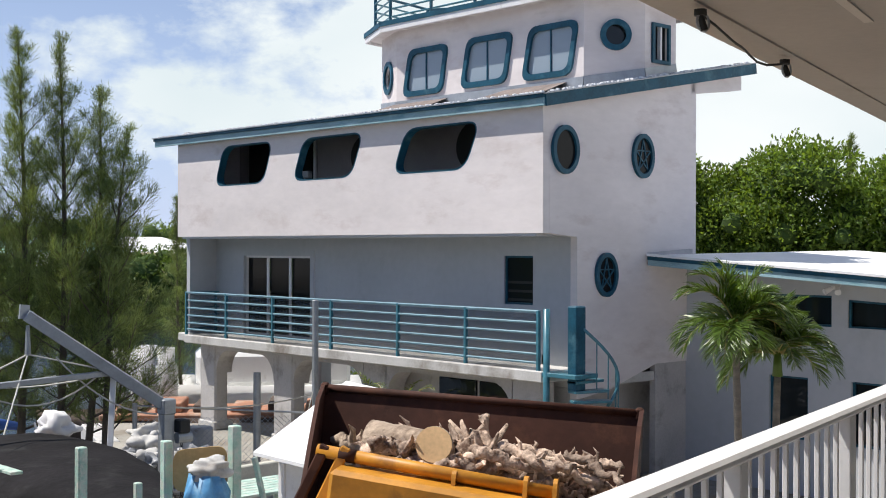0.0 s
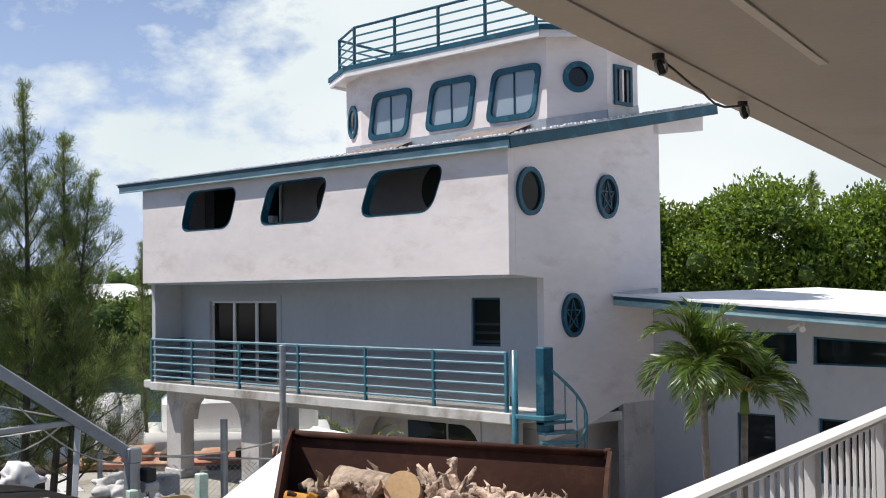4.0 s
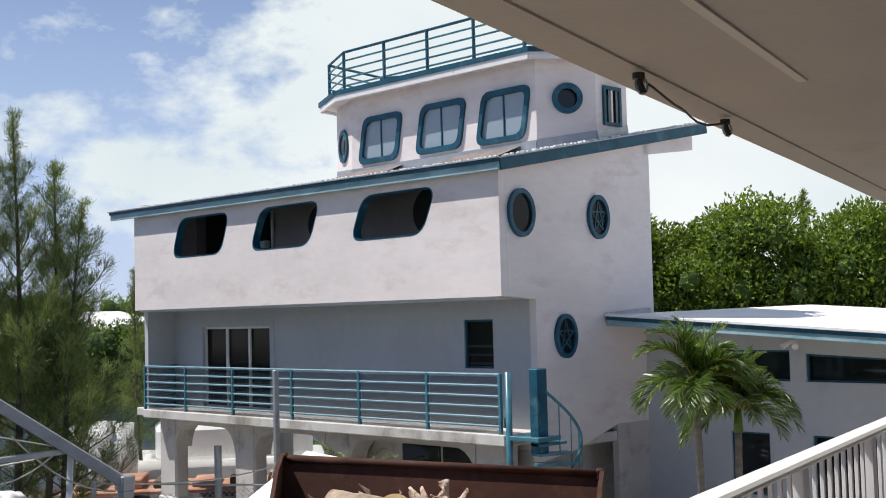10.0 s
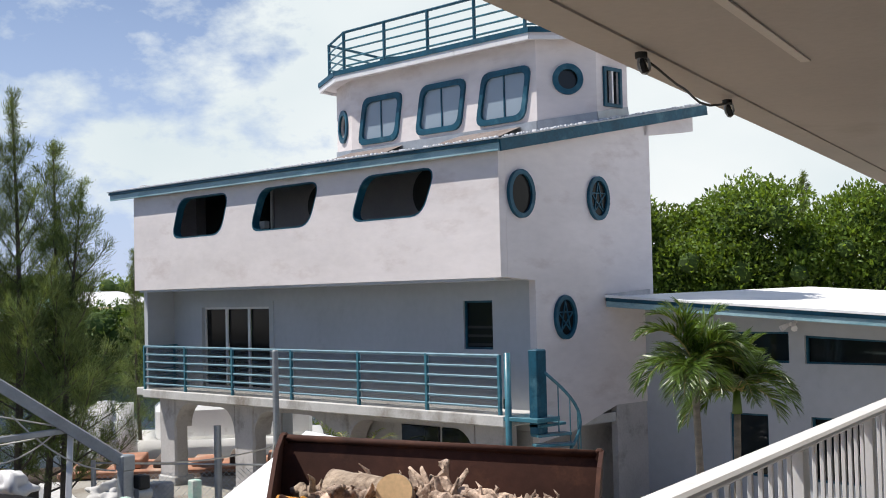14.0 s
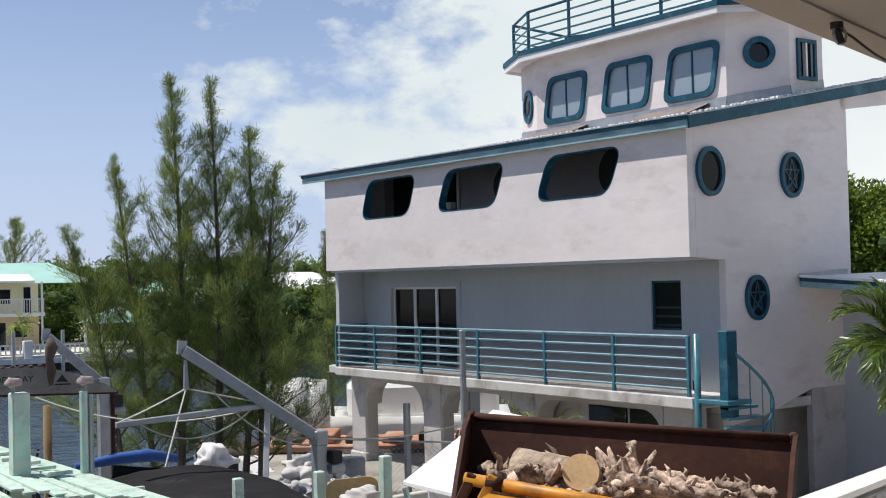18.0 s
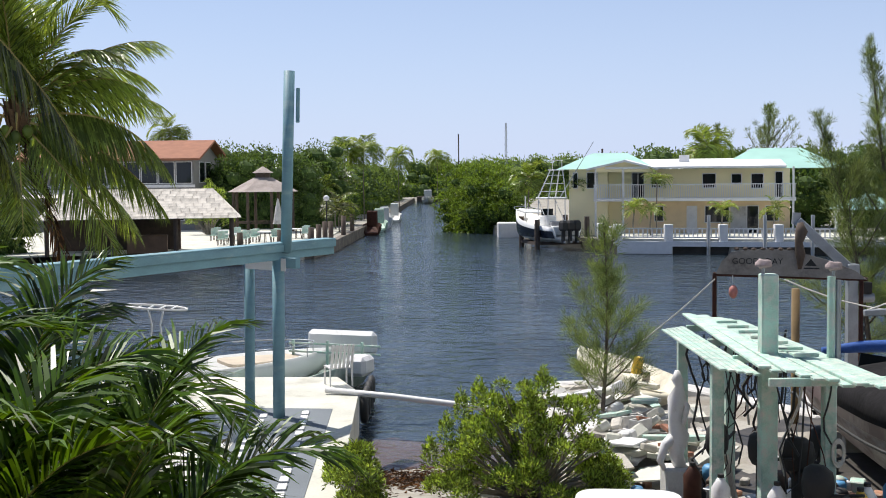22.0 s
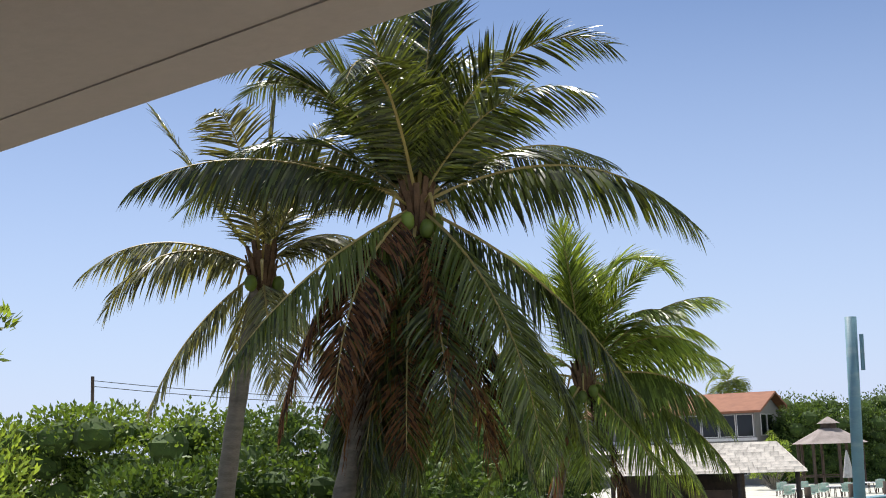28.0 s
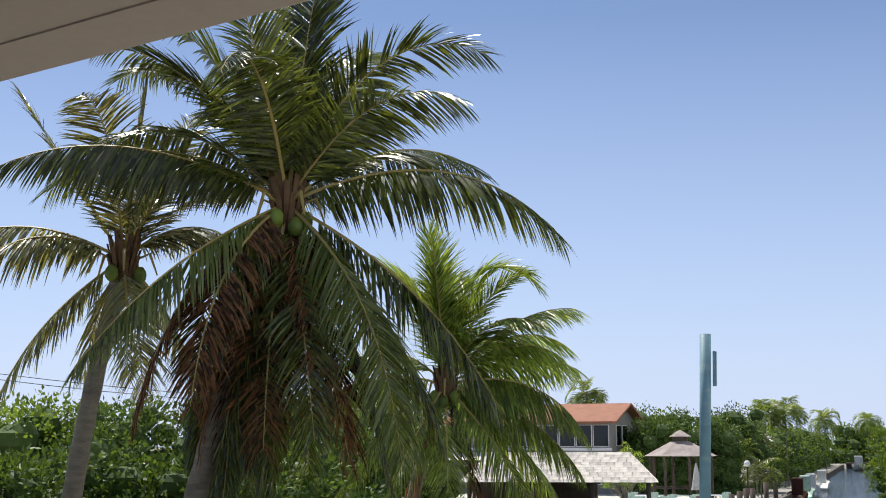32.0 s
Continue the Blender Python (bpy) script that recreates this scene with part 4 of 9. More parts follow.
# ---- the balcony that the camera stands on ----
def build_balcony():
    soff = [(0.35, 1.70), (-0.88, 2.02), (-3.2, 2.66), (-9, 4.2), (-9, -1.6), (14, -1.6), (14, 5.95), (9.6, 4.62), (2.1, 2.24)]
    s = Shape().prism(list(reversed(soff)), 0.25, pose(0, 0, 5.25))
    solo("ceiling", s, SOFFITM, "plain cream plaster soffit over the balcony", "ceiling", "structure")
    b = Shape()
    for p, q in (((2.15, 2.18), (13.9, 5.84)), ((0.35, 1.66), (2.15, 2.18))):
        b.bar((*p, 5.246), (*q, 5.246), 0.16, 0.010)
    for p, q in (((0.35, 1.62), (-0.95, 1.94)), ((-0.95, 1.94), (-8.9, 4.10))):
        b.bar((*p, 5.248), (*q, 5.248), 0.15, 0.005)
    solo("trim", b, SOFFITM, "cream board along the soffit's outer edge", "trim", "structure")
    fl = [(0.2, 1.30), (-9, 3.6), (-9, -1.6), (14, -1.6), (14, 5.1)]
    solo("floor", Shape().prism(list(reversed(fl)), 0.2, pose(0, 0, 2.6)), FLOORGREY, "grey painted balcony floor", "floor", "structure")
    solo("wall_south", Shape().box((-9, -1.8, GZ), (14, -1.6, 5.5)), STUCCO, "plain white wall behind the balcony", "wall", "structure")
    solo("wall_below", Shape().box((-9, 0.4, GZ), (14, 0.6, 2.6)), STUCCO, "plain white wall under the balcony", "wall", "structure")
    r = thing("balcony_railing", (4, 2.4, 2.8), "white painted metal balcony railing with square balusters", "railing")
    a, c = Vector((0.3, 1.43)), Vector((12.6, 4.60))
    d = (c - a).normalized()
    part("top_rail", Shape().bar((*a, 3.782), (*c, 3.782), 0.105, 0.036, 0.012), WHITEPAINT, r)
    part("bottom_rail", Shape().bar((*a, 2.90), (*c, 2.90), 0.05, 0.04, 0.006), WHITEPAINT, r)
    n = int((c - a).length / 0.125)
    bal = Shape().box((-0.009, -0.009, 2.9), (0.009, 0.009, 3.76), 0.002).mesh("baluster", WHITEPAINT)
    pst = Shape().box((-0.032, -0.032, 2.8), (0.032, 0.032, 3.76), 0.005).mesh("post", WHITEPAINT)
    ang = math.degrees(math.atan2(d.y, d.x))
    for k in range(n):
        p = a + d * (0.06 + k * 0.125)
        big = k % 10 == 3
        placed("post" if big else "baluster", pst if big else bal, r, pose(p.x, p.y, 0, 0, 0, ang))
    # two bare sockets with a drooping wire on the soffit
    for x, y in ((3.43, 2.50), (4.60, 2.90)):
        f = thing("ceiling_socket", (x, y, 5.22), "dark bare lamp socket hanging from the soffit", "lamp socket", "sockets on the soffit")
        part("base", Shape().tube([(x, y, 5.226), (x, y, 5.205)], 0.022, 12), BLACK, f)
        part("holder", Shape().tube([(x, y, 5.205), (x + 0.01, y - 0.01, 5.155)], [0.010, 0.013], 10), BLACK, f)
        part("ring", Shape().tube([(x + 0.015 + 0.035 * math.cos(t), y, 5.185 + 0.032 * math.sin(t)) for t in [k * math.pi / 5 for k in range(11)]], 0.005, 5), GALV, f)
    pts = []
    for k in range(11):
        t = k / 10
        pts.append((3.43 + 1.17 * t, 2.50 + 0.40 * t - 0.03 * math.sin(t * 7), 5.21 - 0.05 * math.sin(math.pi * t) * (1 + 0.4 * math.sin(t * 9))))
    solo("cable", Shape().tube(pts, 0.005, 6), BLACK, "drooping dark cable between two sockets", "cable")
    # thin lighter strip stands in for a soft highlight streak on the soffit
    solo("highlight_strip", Shape().bar((2.65, 1.81, 5.243), (4.15, 2.27, 5.247), 0.035, 0.008), CREAM, "slim pale strip standing in for a highlight streak", "strip")


build_balcony()


# ---- plants ----
rng = np.random.default_rng(7)


def quads_mesh(name, q, materials, index=None):
    """A mesh of loose four-cornered leaves, q of shape (n, 4, 3)."""
    q = np.asarray(q, dtype=np.float32)
    n = len(q)
    me = bpy.data.meshes.new(name)
    me.vertices.add(4 * n)
    me.vertices.foreach_set("co", q.ravel())
    me.loops.add(4 * n)
    me.loops.foreach_set("vertex_index", np.arange(4 * n, dtype=np.int32))
    me.polygons.add(n)
    me.polygons.foreach_set("loop_start", np.arange(0, 4 * n, 4, dtype=np.int32))
    for m in materials:
        me.materials.append(m)
    if index is not None:
        me.polygons.foreach_set("material_index", np.asarray(index, dtype=np.int32))
    me.update(calc_edges=True)
    return me


def unit(v):
    return v / np.maximum(np.linalg.norm(v, axis=-1, keepdims=True), 1e-9)


def leaf_quads(c, d, length, width, fold=0.15):
    """Diamond leaves at c pointing along d."""
    n = len(c)
    d = unit(d)
    r = rng.normal(size=(n, 3))
    s = unit(np.cross(d, r))
    u = np.cross(s, d)
    length = np.broadcast_to(np.asarray(length, float), (n,))[:, None]
    width = np.broadcast_to(np.asarray(width, float), (n,))[:, None]
    mid = c + d * length * 0.45 + u * length * fold * 0.3
    return np.stack([c, mid + s * width / 2, c + d * length, mid - s * width / 2], 1)


def crown_leaves(balls, count, size, up=0.5, slim=0.52):
    """Leaves over the outsides of many uneven lumps (rows of x, y, z, rx, ry, rz)."""
    balls = np.asarray(balls, float)
    area = (balls[:, 3] * balls[:, 5])
    pick = rng.choice(len(balls), count, p=area / area.sum())
    b = balls[pick]
    d = unit(rng.normal(size=(count, 3)))
    d[:, 2] = np.where(d[:, 2] < -0.45, -d[:, 2], d[:, 2])
    rad = 1.0 - np.abs(rng.normal(size=(count, 1))) * 0.16
    wob = 1 + 0.18 * np.sin(d[:, :1] * 9 + b[:, :1]) * np.cos(d[:, 1:2] * 8 + b[:, 1:2] * 3) + 0.12 * np.sin(d[:, 2:3] * 13 + b[:, 2:3])
    c = b[:, :3] + d * b[:, 3:] * rad * wob
    aim = d * 0.7 + rng.normal(size=(count, 3)) * 0.6 + np.array([0, 0, up * 0.5])
    return leaf_quads(c, aim, size * rng.uniform(0.7, 1.35, count), size * slim * rng.uniform(0.7, 1.3, count))


def wood(name, label, line, depth, z_low, z_high, lump, count, size, material, seed, category="woodland", full=2.6, inner=0.62):
    """A belt of trees along a line on the plan: one object that nobody could count."""
    r = np.random.default_rng(seed)
    pts = np.array(line, float)
    seg = np.linalg.norm(np.diff(pts, axis=0), axis=1)
    total = seg.sum()
    balls, core = [], Shape()
    n = int(total / lump * full) + 3
    for k in range(n):
        s = total * (k + r.uniform(0, 0.8)) / n
        i = min(int(np.searchsorted(np.cumsum(seg), s)), len(seg) - 1)
        t = (s - (np.cumsum(seg)[i] - seg[i])) / seg[i]
        p = pts[i] * (1 - t) + pts[i + 1] * t
        top = z_high * r.uniform(0.86, 1.03) if r.random() < 0.8 else z_high * r.uniform(0.62, 0.85)
        off = r.uniform(0, depth, 4)
        z = top
        row = 0
        while z > z_low + 0.2:
            rr = lump * r.uniform(0.42, 0.72)
            balls.append((p[0] + r.uniform(-0.5, 0.5) * lump, p[1] + off[row % 4] * (0.3 if z < z_high * 0.5 else 1), z - rr * 0.8, rr, rr, rr * 0.85))
            z -= rr * 0.95
            row += 1
    # solid dark lumps close the gaps and stand in for shade inside the crowns
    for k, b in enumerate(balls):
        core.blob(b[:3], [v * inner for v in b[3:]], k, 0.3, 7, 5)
    q = crown_leaves(balls, count, size)
    ob = tagged(new(name, quads_mesh(name, q, [material])), label, category, "", "stuff")
    c = new("dark_crown_core", core.mesh("dark_crown_core", CORE))
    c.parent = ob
    return ob


wood("mangrove_thicket", "sunlit green mangrove thicket behind the house", [(31, 37), (36, 28), (39, 22), (41.5, 17), (44, 11)], 3.5, 0.0, 8.1, 2.2, 330000, 0.18, LEAF, 11, full=6.5, inner=0.36)
wood("mangrove_fringe", "dense dark mangroves along the canal point", [(3.6, 121), (5.5, 117), (8.0, 114.5), (9.5, 114)], 12, -0.9, 5.6, 2.2, 50000, 0.26, LEAF, 12, full=4, inner=0.5)
wood("mangrove_fringe", "dense dark mangroves beside the boat basin", [(33, 80), (38, 78), (43, 70), (47, 60), (50, 44), (62, 38)], 6, -0.9, 4.6, 2.4, 46000, 0.26, LEAF_DARK, 13)
wood("far_woods", "hazy green treeline beyond the canal", [(-70, 150), (-20, 152), (-10, 150)], 8, 0, 8.0, 4.0, 40000, 0.42, LEAF, 14, full=4.5, inner=0.55)
wood("far_woods", "hazy green treeline beyond the houses", [(-6, 292), (10, 288), (30, 250), (70, 200), (130, 160), (200, 130)], 10, 0, 9.0, 5.0, 80000, 0.5, LEAF, 15, full=5, inner=0.6)
wood("far_woods", "dark green trees along the canal bank", [(6.8, 126), (7.5, 160), (9, 210), (10, 262)], 8, -0.5, 6.4, 3.2, 30000, 0.34, LEAF, 16, full=4, inner=0.55)
wood("far_woods", "dark green trees behind the red-roofed house", [(-34, 122), (-21, 122), (-19, 120), (-12, 118), (-8, 118)], 6, 0, 8.0, 2.8, 36000, 0.26, LEAF_DARK, 17, full=4.5, inner=0.55)
wood("far_woods", "green trees along the far bank path", [(-10, 130), (-9, 160), (-8, 210), (-6, 265)], 6, -0.2, 6.6, 3.0, 30000, 0.32, LEAF, 18, full=4, inner=0.55)
wood("far_woods", "dark dense trees round the gazebo", [(-22, 113), (-16, 111), (-9.5, 112)], 4, 0, 6.6, 2.2, 26000, 0.24, LEAF_DARK, 22, full=5, inner=0.55)
wood("bush_belt", "dark bushes beside the shingle shelter", [(-31, 72), (-27, 74), (-25.2, 76.5)], 2, 0, 2.9, 1.2, 9000, 0.2, LEAF_DARK, 23, "bushes", 5.0, 0.5)
wood("bush_belt", "tangled green bushes beyond the palms", [(-52, 28), (-34, 34), (-28.5, 37.2)], 7, 0, 6.3, 2.2, 58000, 0.22, LEAF, 19, "bushes", 5.0, 0.5)
wood("bush_belt", "tangled darker bushes beyond the palms", [(-28.5, 37.2), (-21, 41), (-16.5, 39)], 7, 0, 6.3, 2.2, 40000, 0.22, LEAF_DARK, 24, "bushes", 5.0, 0.5)
wood("bush_belt", "dark bushes below the coconut palms", [(-15.5, 17), (-13.8, 18), (-11.6, 19), (-10.2, 19.6)], 3, 0, 4.3, 1.3, 44000, 0.15, LEAF_DARK, 20, "bushes", 5.0, 0.5)
wood("far_woods", "tall trees behind the yellow house", [(20, 108), (34, 104), (50, 96)], 6, 0, 7.0, 2.8, 26000, 0.3, LEAF_DARK, 21)


def frond_mesh(name, path, leaflets, length, width, material, seed, droop=0.5, lift=0.25, spread=1.0, tatter=0.0, stem=0.022, ahead=0.55, steps=5, hang=0.0):
    """One palm leaf along a path: a tapering stem with ribbon leaflets on both sides that bend under their weight."""
    r = np.random.default_rng(seed)
    path = np.asarray(path, float)
    n = len(path)
    seg = np.linalg.norm(np.diff(path, axis=0), axis=1)
    cum = np.r_[0, np.cumsum(seg)]
    quads, kinds = [], []
    down = np.array([0, 0, -1.0])
    roll = r.uniform(-0.45, 0.45)
    for side in (-1, 1):
        s = np.sort(np.clip(np.linspace(0.08, 1.0, leaflets) + r.normal(size=leaflets) * 0.35 / leaflets, 0.1, 1.0)) * cum[-1]
        keep = r.random(leaflets) > tatter * 0.35
        # a torn gap here and there
        for g in r.uniform(0.2, 0.95, int(tatter * 12)):
            keep &= np.abs(s / cum[-1] - g) > 0.02
        s = s[keep]
        m = len(s)
        pos = np.stack([np.interp(s, cum, path[:, k]) for k in range(3)], -1)
        nxt = np.stack([np.interp(s + 0.05, np.r_[cum, cum[-1] + 1], np.r_[path[:, k], path[-1, k] + (path[-1, k] - path[-2, k]) / seg[-1]]) for k in range(3)], -1)
        d = unit(nxt - pos)
        flat = unit(np.cross(d, down + np.array([0.02, 0.03, 0])))
        rise = np.cross(flat, d)
        rise *= np.sign(rise[:, 2:3] + 1e-6)
        lat = flat * side * math.cos(roll) + rise * side * math.sin(roll)
        up = rise * math.cos(roll) - flat * math.sin(roll)
        t = s / cum[-1]
        ln = length * (0.40 + 0.85 * np.sin(np.pi * np.clip(t * 0.86 + 0.10, 0, 1)) ** 0.8) * r.uniform(0.82, 1.12, m)
        ln *= np.where(r.random(m) < tatter, r.uniform(0.3, 0.75, m), 1.0)
        level = 1 - np.abs(d[:, 2:3])
        dirs = unit(lat * spread + d * (ahead + 0.8 * t[:, None] ** 3) + up * lift + down * hang * level + r.normal(size=(m, 3)) * 0.06)
        w = width * (0.65 + 0.45 * np.sin(np.pi * t)) * r.uniform(0.75, 1.2, m)
        tw = r.normal(size=(m, 1)) * 0.45
        wide = unit(d * np.cos(tw) + up * np.sin(tw))
        half = wide * w[:, None] / 2
        sag = droop * r.uniform(0.6, 1.35, (m, 1))
        p0, f0 = pos, 0.45
        for k in range(steps):
            f1 = (1.0, 1.0, 0.85, 0.55, 0.06)[k] if steps == 5 else (1.0, 0.8, 0.06)[k]
            p1 = p0 + dirs * ln[:, None] / steps
            quads.append(np.stack([p0 - half * f0, p0 + half * f0, p1 + half * f1, p1 - half * f1], 1))
            kinds.append(np.zeros(m, int))
            p0, f0 = p1, f1
            dirs = unit(dirs + down * sag * 2.2 * (0.5 + k / steps) / steps)
    # stem: three-sided bar
    rad = np.linspace(stem, stem * 0.2, n)
    a = np.array([[1, 0, 0], [-0.5, 0.86, 0], [-0.5, -0.86, 0]])
    d = unit(np.gradient(path, axis=0))
    s1 = unit(np.cross(d, [0.01, 0.02, -1.0]))
    s2 = np.cross(s1, d)
    ring = [path + (s1 * x + s2 * y) * rad[:, None] for x, y, _ in a]
    for k in range(3):
        p, q = ring[k], ring[(k + 1) % 3]
        quads.append(np.stack([p[:-1], q[:-1], q[1:], p[1:]], 1))
        kinds.append(np.ones(n - 1, int))
    return quads_mesh(name, np.concatenate(quads), [material, RACHIS], np.concatenate(kinds))


def arc(start, d0, length, g, n=14):
    """A path that leaves along d0 and bends down."""
    p, d = Vector(start), Vector(d0).normalized()
    out = [tuple(p)]
    h = length / n
    for k in range(n):
        d = (d + Vector((0, 0, -1)) * g * h * (0.4 + 1.2 * k / n)).normalized()
        p = p + d * h
        out.append(tuple(p))
    return out


def palm_trunk(base, crown, r0, r1, bow=0.4, rings=26):
    pts, rs = [], []
    b, c = Vector(base), Vector(crown)
    for k in range(rings + 1):
        t = k / rings
        p = b.lerp(c, t) + Vector((bow, bow * 0.4, 0)) * math.sin(math.pi * t) * -0.5
        pts.append(p)
        rs.append((r0 + (r1 - r0) * t ** 0.6) * (1.0 + (0.05 if k % 2 else -0.03)) * (1.25 if k == 0 else 1))
    return Shape().tube(pts, rs, 10)


RIGHT = Vector((math.cos(radians(26)), math.sin(radians(26)), 0))
AHEAD = Vector((-math.sin(radians(26)), math.cos(radians(26)), 0))


DARKWOOD_BROWN = mat("palm_fibre", (0.13, 0.075, 0.04), 0.95, vary=0.5, scale=5, fine=30, bump=0.6)


def coconut_palm(label, base, crown, fronds, seed, scale=1.0, nuts=6, material=None, leaflet=0.74, fill=(), dead=(), tear=0.1):
    """fronds and dead: rows of angle across, angle away, length, bend; fill: rows that a seeded draw varies."""
    t = thing("coconut_palm", base, label, "palm tree", "coconut palms")
    c = Vector(crown)
    part("trunk", palm_trunk(base, crown, 0.21 * scale, 0.13 * scale), TRUNK, t, "", True)
    r = random.Random(seed)
    rows = [(*f, 0) for f in fronds] + [(*f, 1) for f in dead]
    for th, ph, ln, g, n in fill:
        for k in range(n):
            rows.append((th + r.uniform(-24, 24), ph + r.uniform(-16, 16), ln * r.uniform(0.85, 1.1), g * r.uniform(0.7, 1.4), 0))
    for i, (th, ph, ln, g, old) in enumerate(rows):
        d = (RIGHT * math.cos(radians(th)) + Vector((0, 0, 1)) * math.sin(radians(th))) * math.cos(radians(ph)) + AHEAD * math.sin(radians(ph))
        path = arc(c + d * 0.12, d, ln, g)
        steep = max(0.0, math.sin(radians(th)) * math.cos(radians(ph)))
        limp = 1.0 - 0.85 * steep
        m = FROND_DEAD if old else (material or FROND)
        me = frond_mesh("frond", path, int(34 * ln) + 20, leaflet * r.uniform(0.92, 1.1), 0.038, m, seed * 50 + i,
                        (0.2 + 0.3 * limp) if not old else 0.55, 0.2 - 0.2 * limp, 0.9 - 0.3 * limp if not old else 0.85, tear if not old else 0.2, 0.030, 0.62 - 0.3 * limp + (1.3 if g < 0.08 and steep > 0.9 else 0.0), 5, 1.9 * limp if not old else 1.2)
        ob = new("frond", me)
        ob.parent, ob.matrix_parent_inverse = t, Matrix.Translation(-t.location)
        if old:
            ob["label"] = "hanging rust-brown dead frond"
    for k in range(nuts):
        a = k * 2 * math.pi / nuts + 0.4
        part("coconut", Shape().blob((c.x + 0.27 * math.cos(a), c.y + 0.27 * math.sin(a), c.z - 0.25 - 0.12 * (k % 2)), (0.11, 0.11, 0.14), k, 0.1, 8, 6), FROND_BRIGHT, t, "", True)
    boot = Shape()
    for k in range(22):
        a = k * 2.4
        z = 0.5 - 0.035 * k
        boot.bar((c.x + 0.09 * math.cos(a), c.y + 0.09 * math.sin(a), c.z - 0.45 + z * 0.5), (c.x + 0.26 * math.cos(a), c.y + 0.26 * math.sin(a), c.z + 0.2 + z * 0.6), 0.08, 0.03)
    part("boot", boot, DARKWOOD_BROWN, t, "fibrous brown leaf bases")
    for k in range(5):
        a = k * 1.31 + seed
        stalk = [(c.x + 0.2 * math.cos(a), c.y + 0.2 * math.sin(a), c.z), (c.x + 0.42 * math.cos(a), c.y + 0.42 * math.sin(a), c.z + 0.1), (c.x + 0.55 * math.cos(a), c.y + 0.55 * math.sin(a), c.z - 0.25)]
        part("flower_stalk", Shape().tube(stalk, [0.02, 0.03, 0.012], 6), RACHIS, t, "straw-coloured flower stalk", True)
    return t


# leaf rows: angle across the view, angle away from the viewer, length, bend
A_FRONDS = [(69, -5, 3.9, 0.54), (83, 10, 4.0, 0.12), (92, 25, 4.4, 0.14), (100, -35, 3.9, 0.52), (114, 20, 4.6, 0.32), (153, -8, 4.0, 0.26), (25, -12, 4.1, 0.37), (42, 15, 3.3, 0.38),
            (-46, -38, 4.2, 0.44), (-29, -10, 4.1, 0.23), (-82, -20, 3.4, 0.1), (-148, -35, 4.0, 0.16), (-139, -30, 3.0, 0.64), (73, 30, 4.4, 0.15), (58, -22, 3.2, 0.5)]
A_DEAD = [(-138, -40, 3.4, 0.67), (-146, -18, 3.7, 0.5), (-98, -20, 3.4, 0.6), (-74, -10, 3.6, 0.1), (-120, 8, 3.7, 0.5), (-108, 5, 3.2, 0.2), (-66, 4, 3.5, 0.3)]
B_FRONDS = [(151, -5, 2.9, 0.46), (152, -20, 2.8, 0.73), (-143, -10, 2.7, 0.37), (123, 10, 3.3, 0.0), (85, 0, 2.8, 0.05), (78, 15, 3.6, 0.39), (94, -20, 3.2, 0.58), (46, 15, 2.4, 0.87), (-79, -30, 1.9, 0.76), (-121, 20, 1.9, 0.9), (66, -10, 2.6, 0.5)]
C_FRONDS = [(94, 0, 3.1, 0.12), (84, 0, 3.9, 1.0), (66, -20, 2.8, 0.68), (28, 10, 3.1, 0.30), (14, -15, 3.2, 0.49), (-14, -10, 3.3, 0.3), (-50, -30, 3.5, 0.2), (101, 5, 3.2, 0.64), (132, 10, 3.2, 0.89), (-149, -15, 3.2, 0.24), (-127, -35, 2.6, 0.16), (-93, -30, 2.4, 0.14), (48, 5, 3.0, 0.5), (-30, 8, 3.2, 0.25)]
coconut_palm("tall coconut palm with green crown and rust-brown hanging fronds", (-9.2, 14.8, GZ), (-7.38, 15.3, 7.77), A_FRONDS, 3, dead=A_DEAD, fill=((80, 40, 3.6, 0.3, 5), (-50, 20, 3.9, 0.25, 3), (-118, 15, 3.9, 0.3, 8), (-98, 10, 3.9, 0.3, 6), (125, 10, 3.7, 0.4, 4), (98, 10, 4.2, 0.25, 3)))
coconut_palm("coconut palm with thin tattered silver-green crown", (-11.75, 16.4, GZ), (-10.94, 16.7, 7.34), B_FRONDS, 4, nuts=3, material=FROND_SILVER, leaflet=0.64, tear=0.22, fill=((70, 35, 2.8, 0.5, 3), (-60, 30, 2.3, 0.5, 2)))
coconut_palm("younger bright green coconut palm by the water", (-9.3, 24.5, GZ), (-8.09, 24.6, 5.64), C_FRONDS, 5, 0.9, 7, FROND_BRIGHT, leaflet=0.84, fill=((72, 0, 2.9, 0.38, 4), (38, -5, 3.0, 0.4, 3), (108, 5, 2.9, 0.3, 2), (40, 40, 3.0, 0.5, 2), (180, 20, 2.8, 0.4, 1)), dead=((-70, -8, 3.0, 0.3), (-112, 6, 2.8, 0.3)))


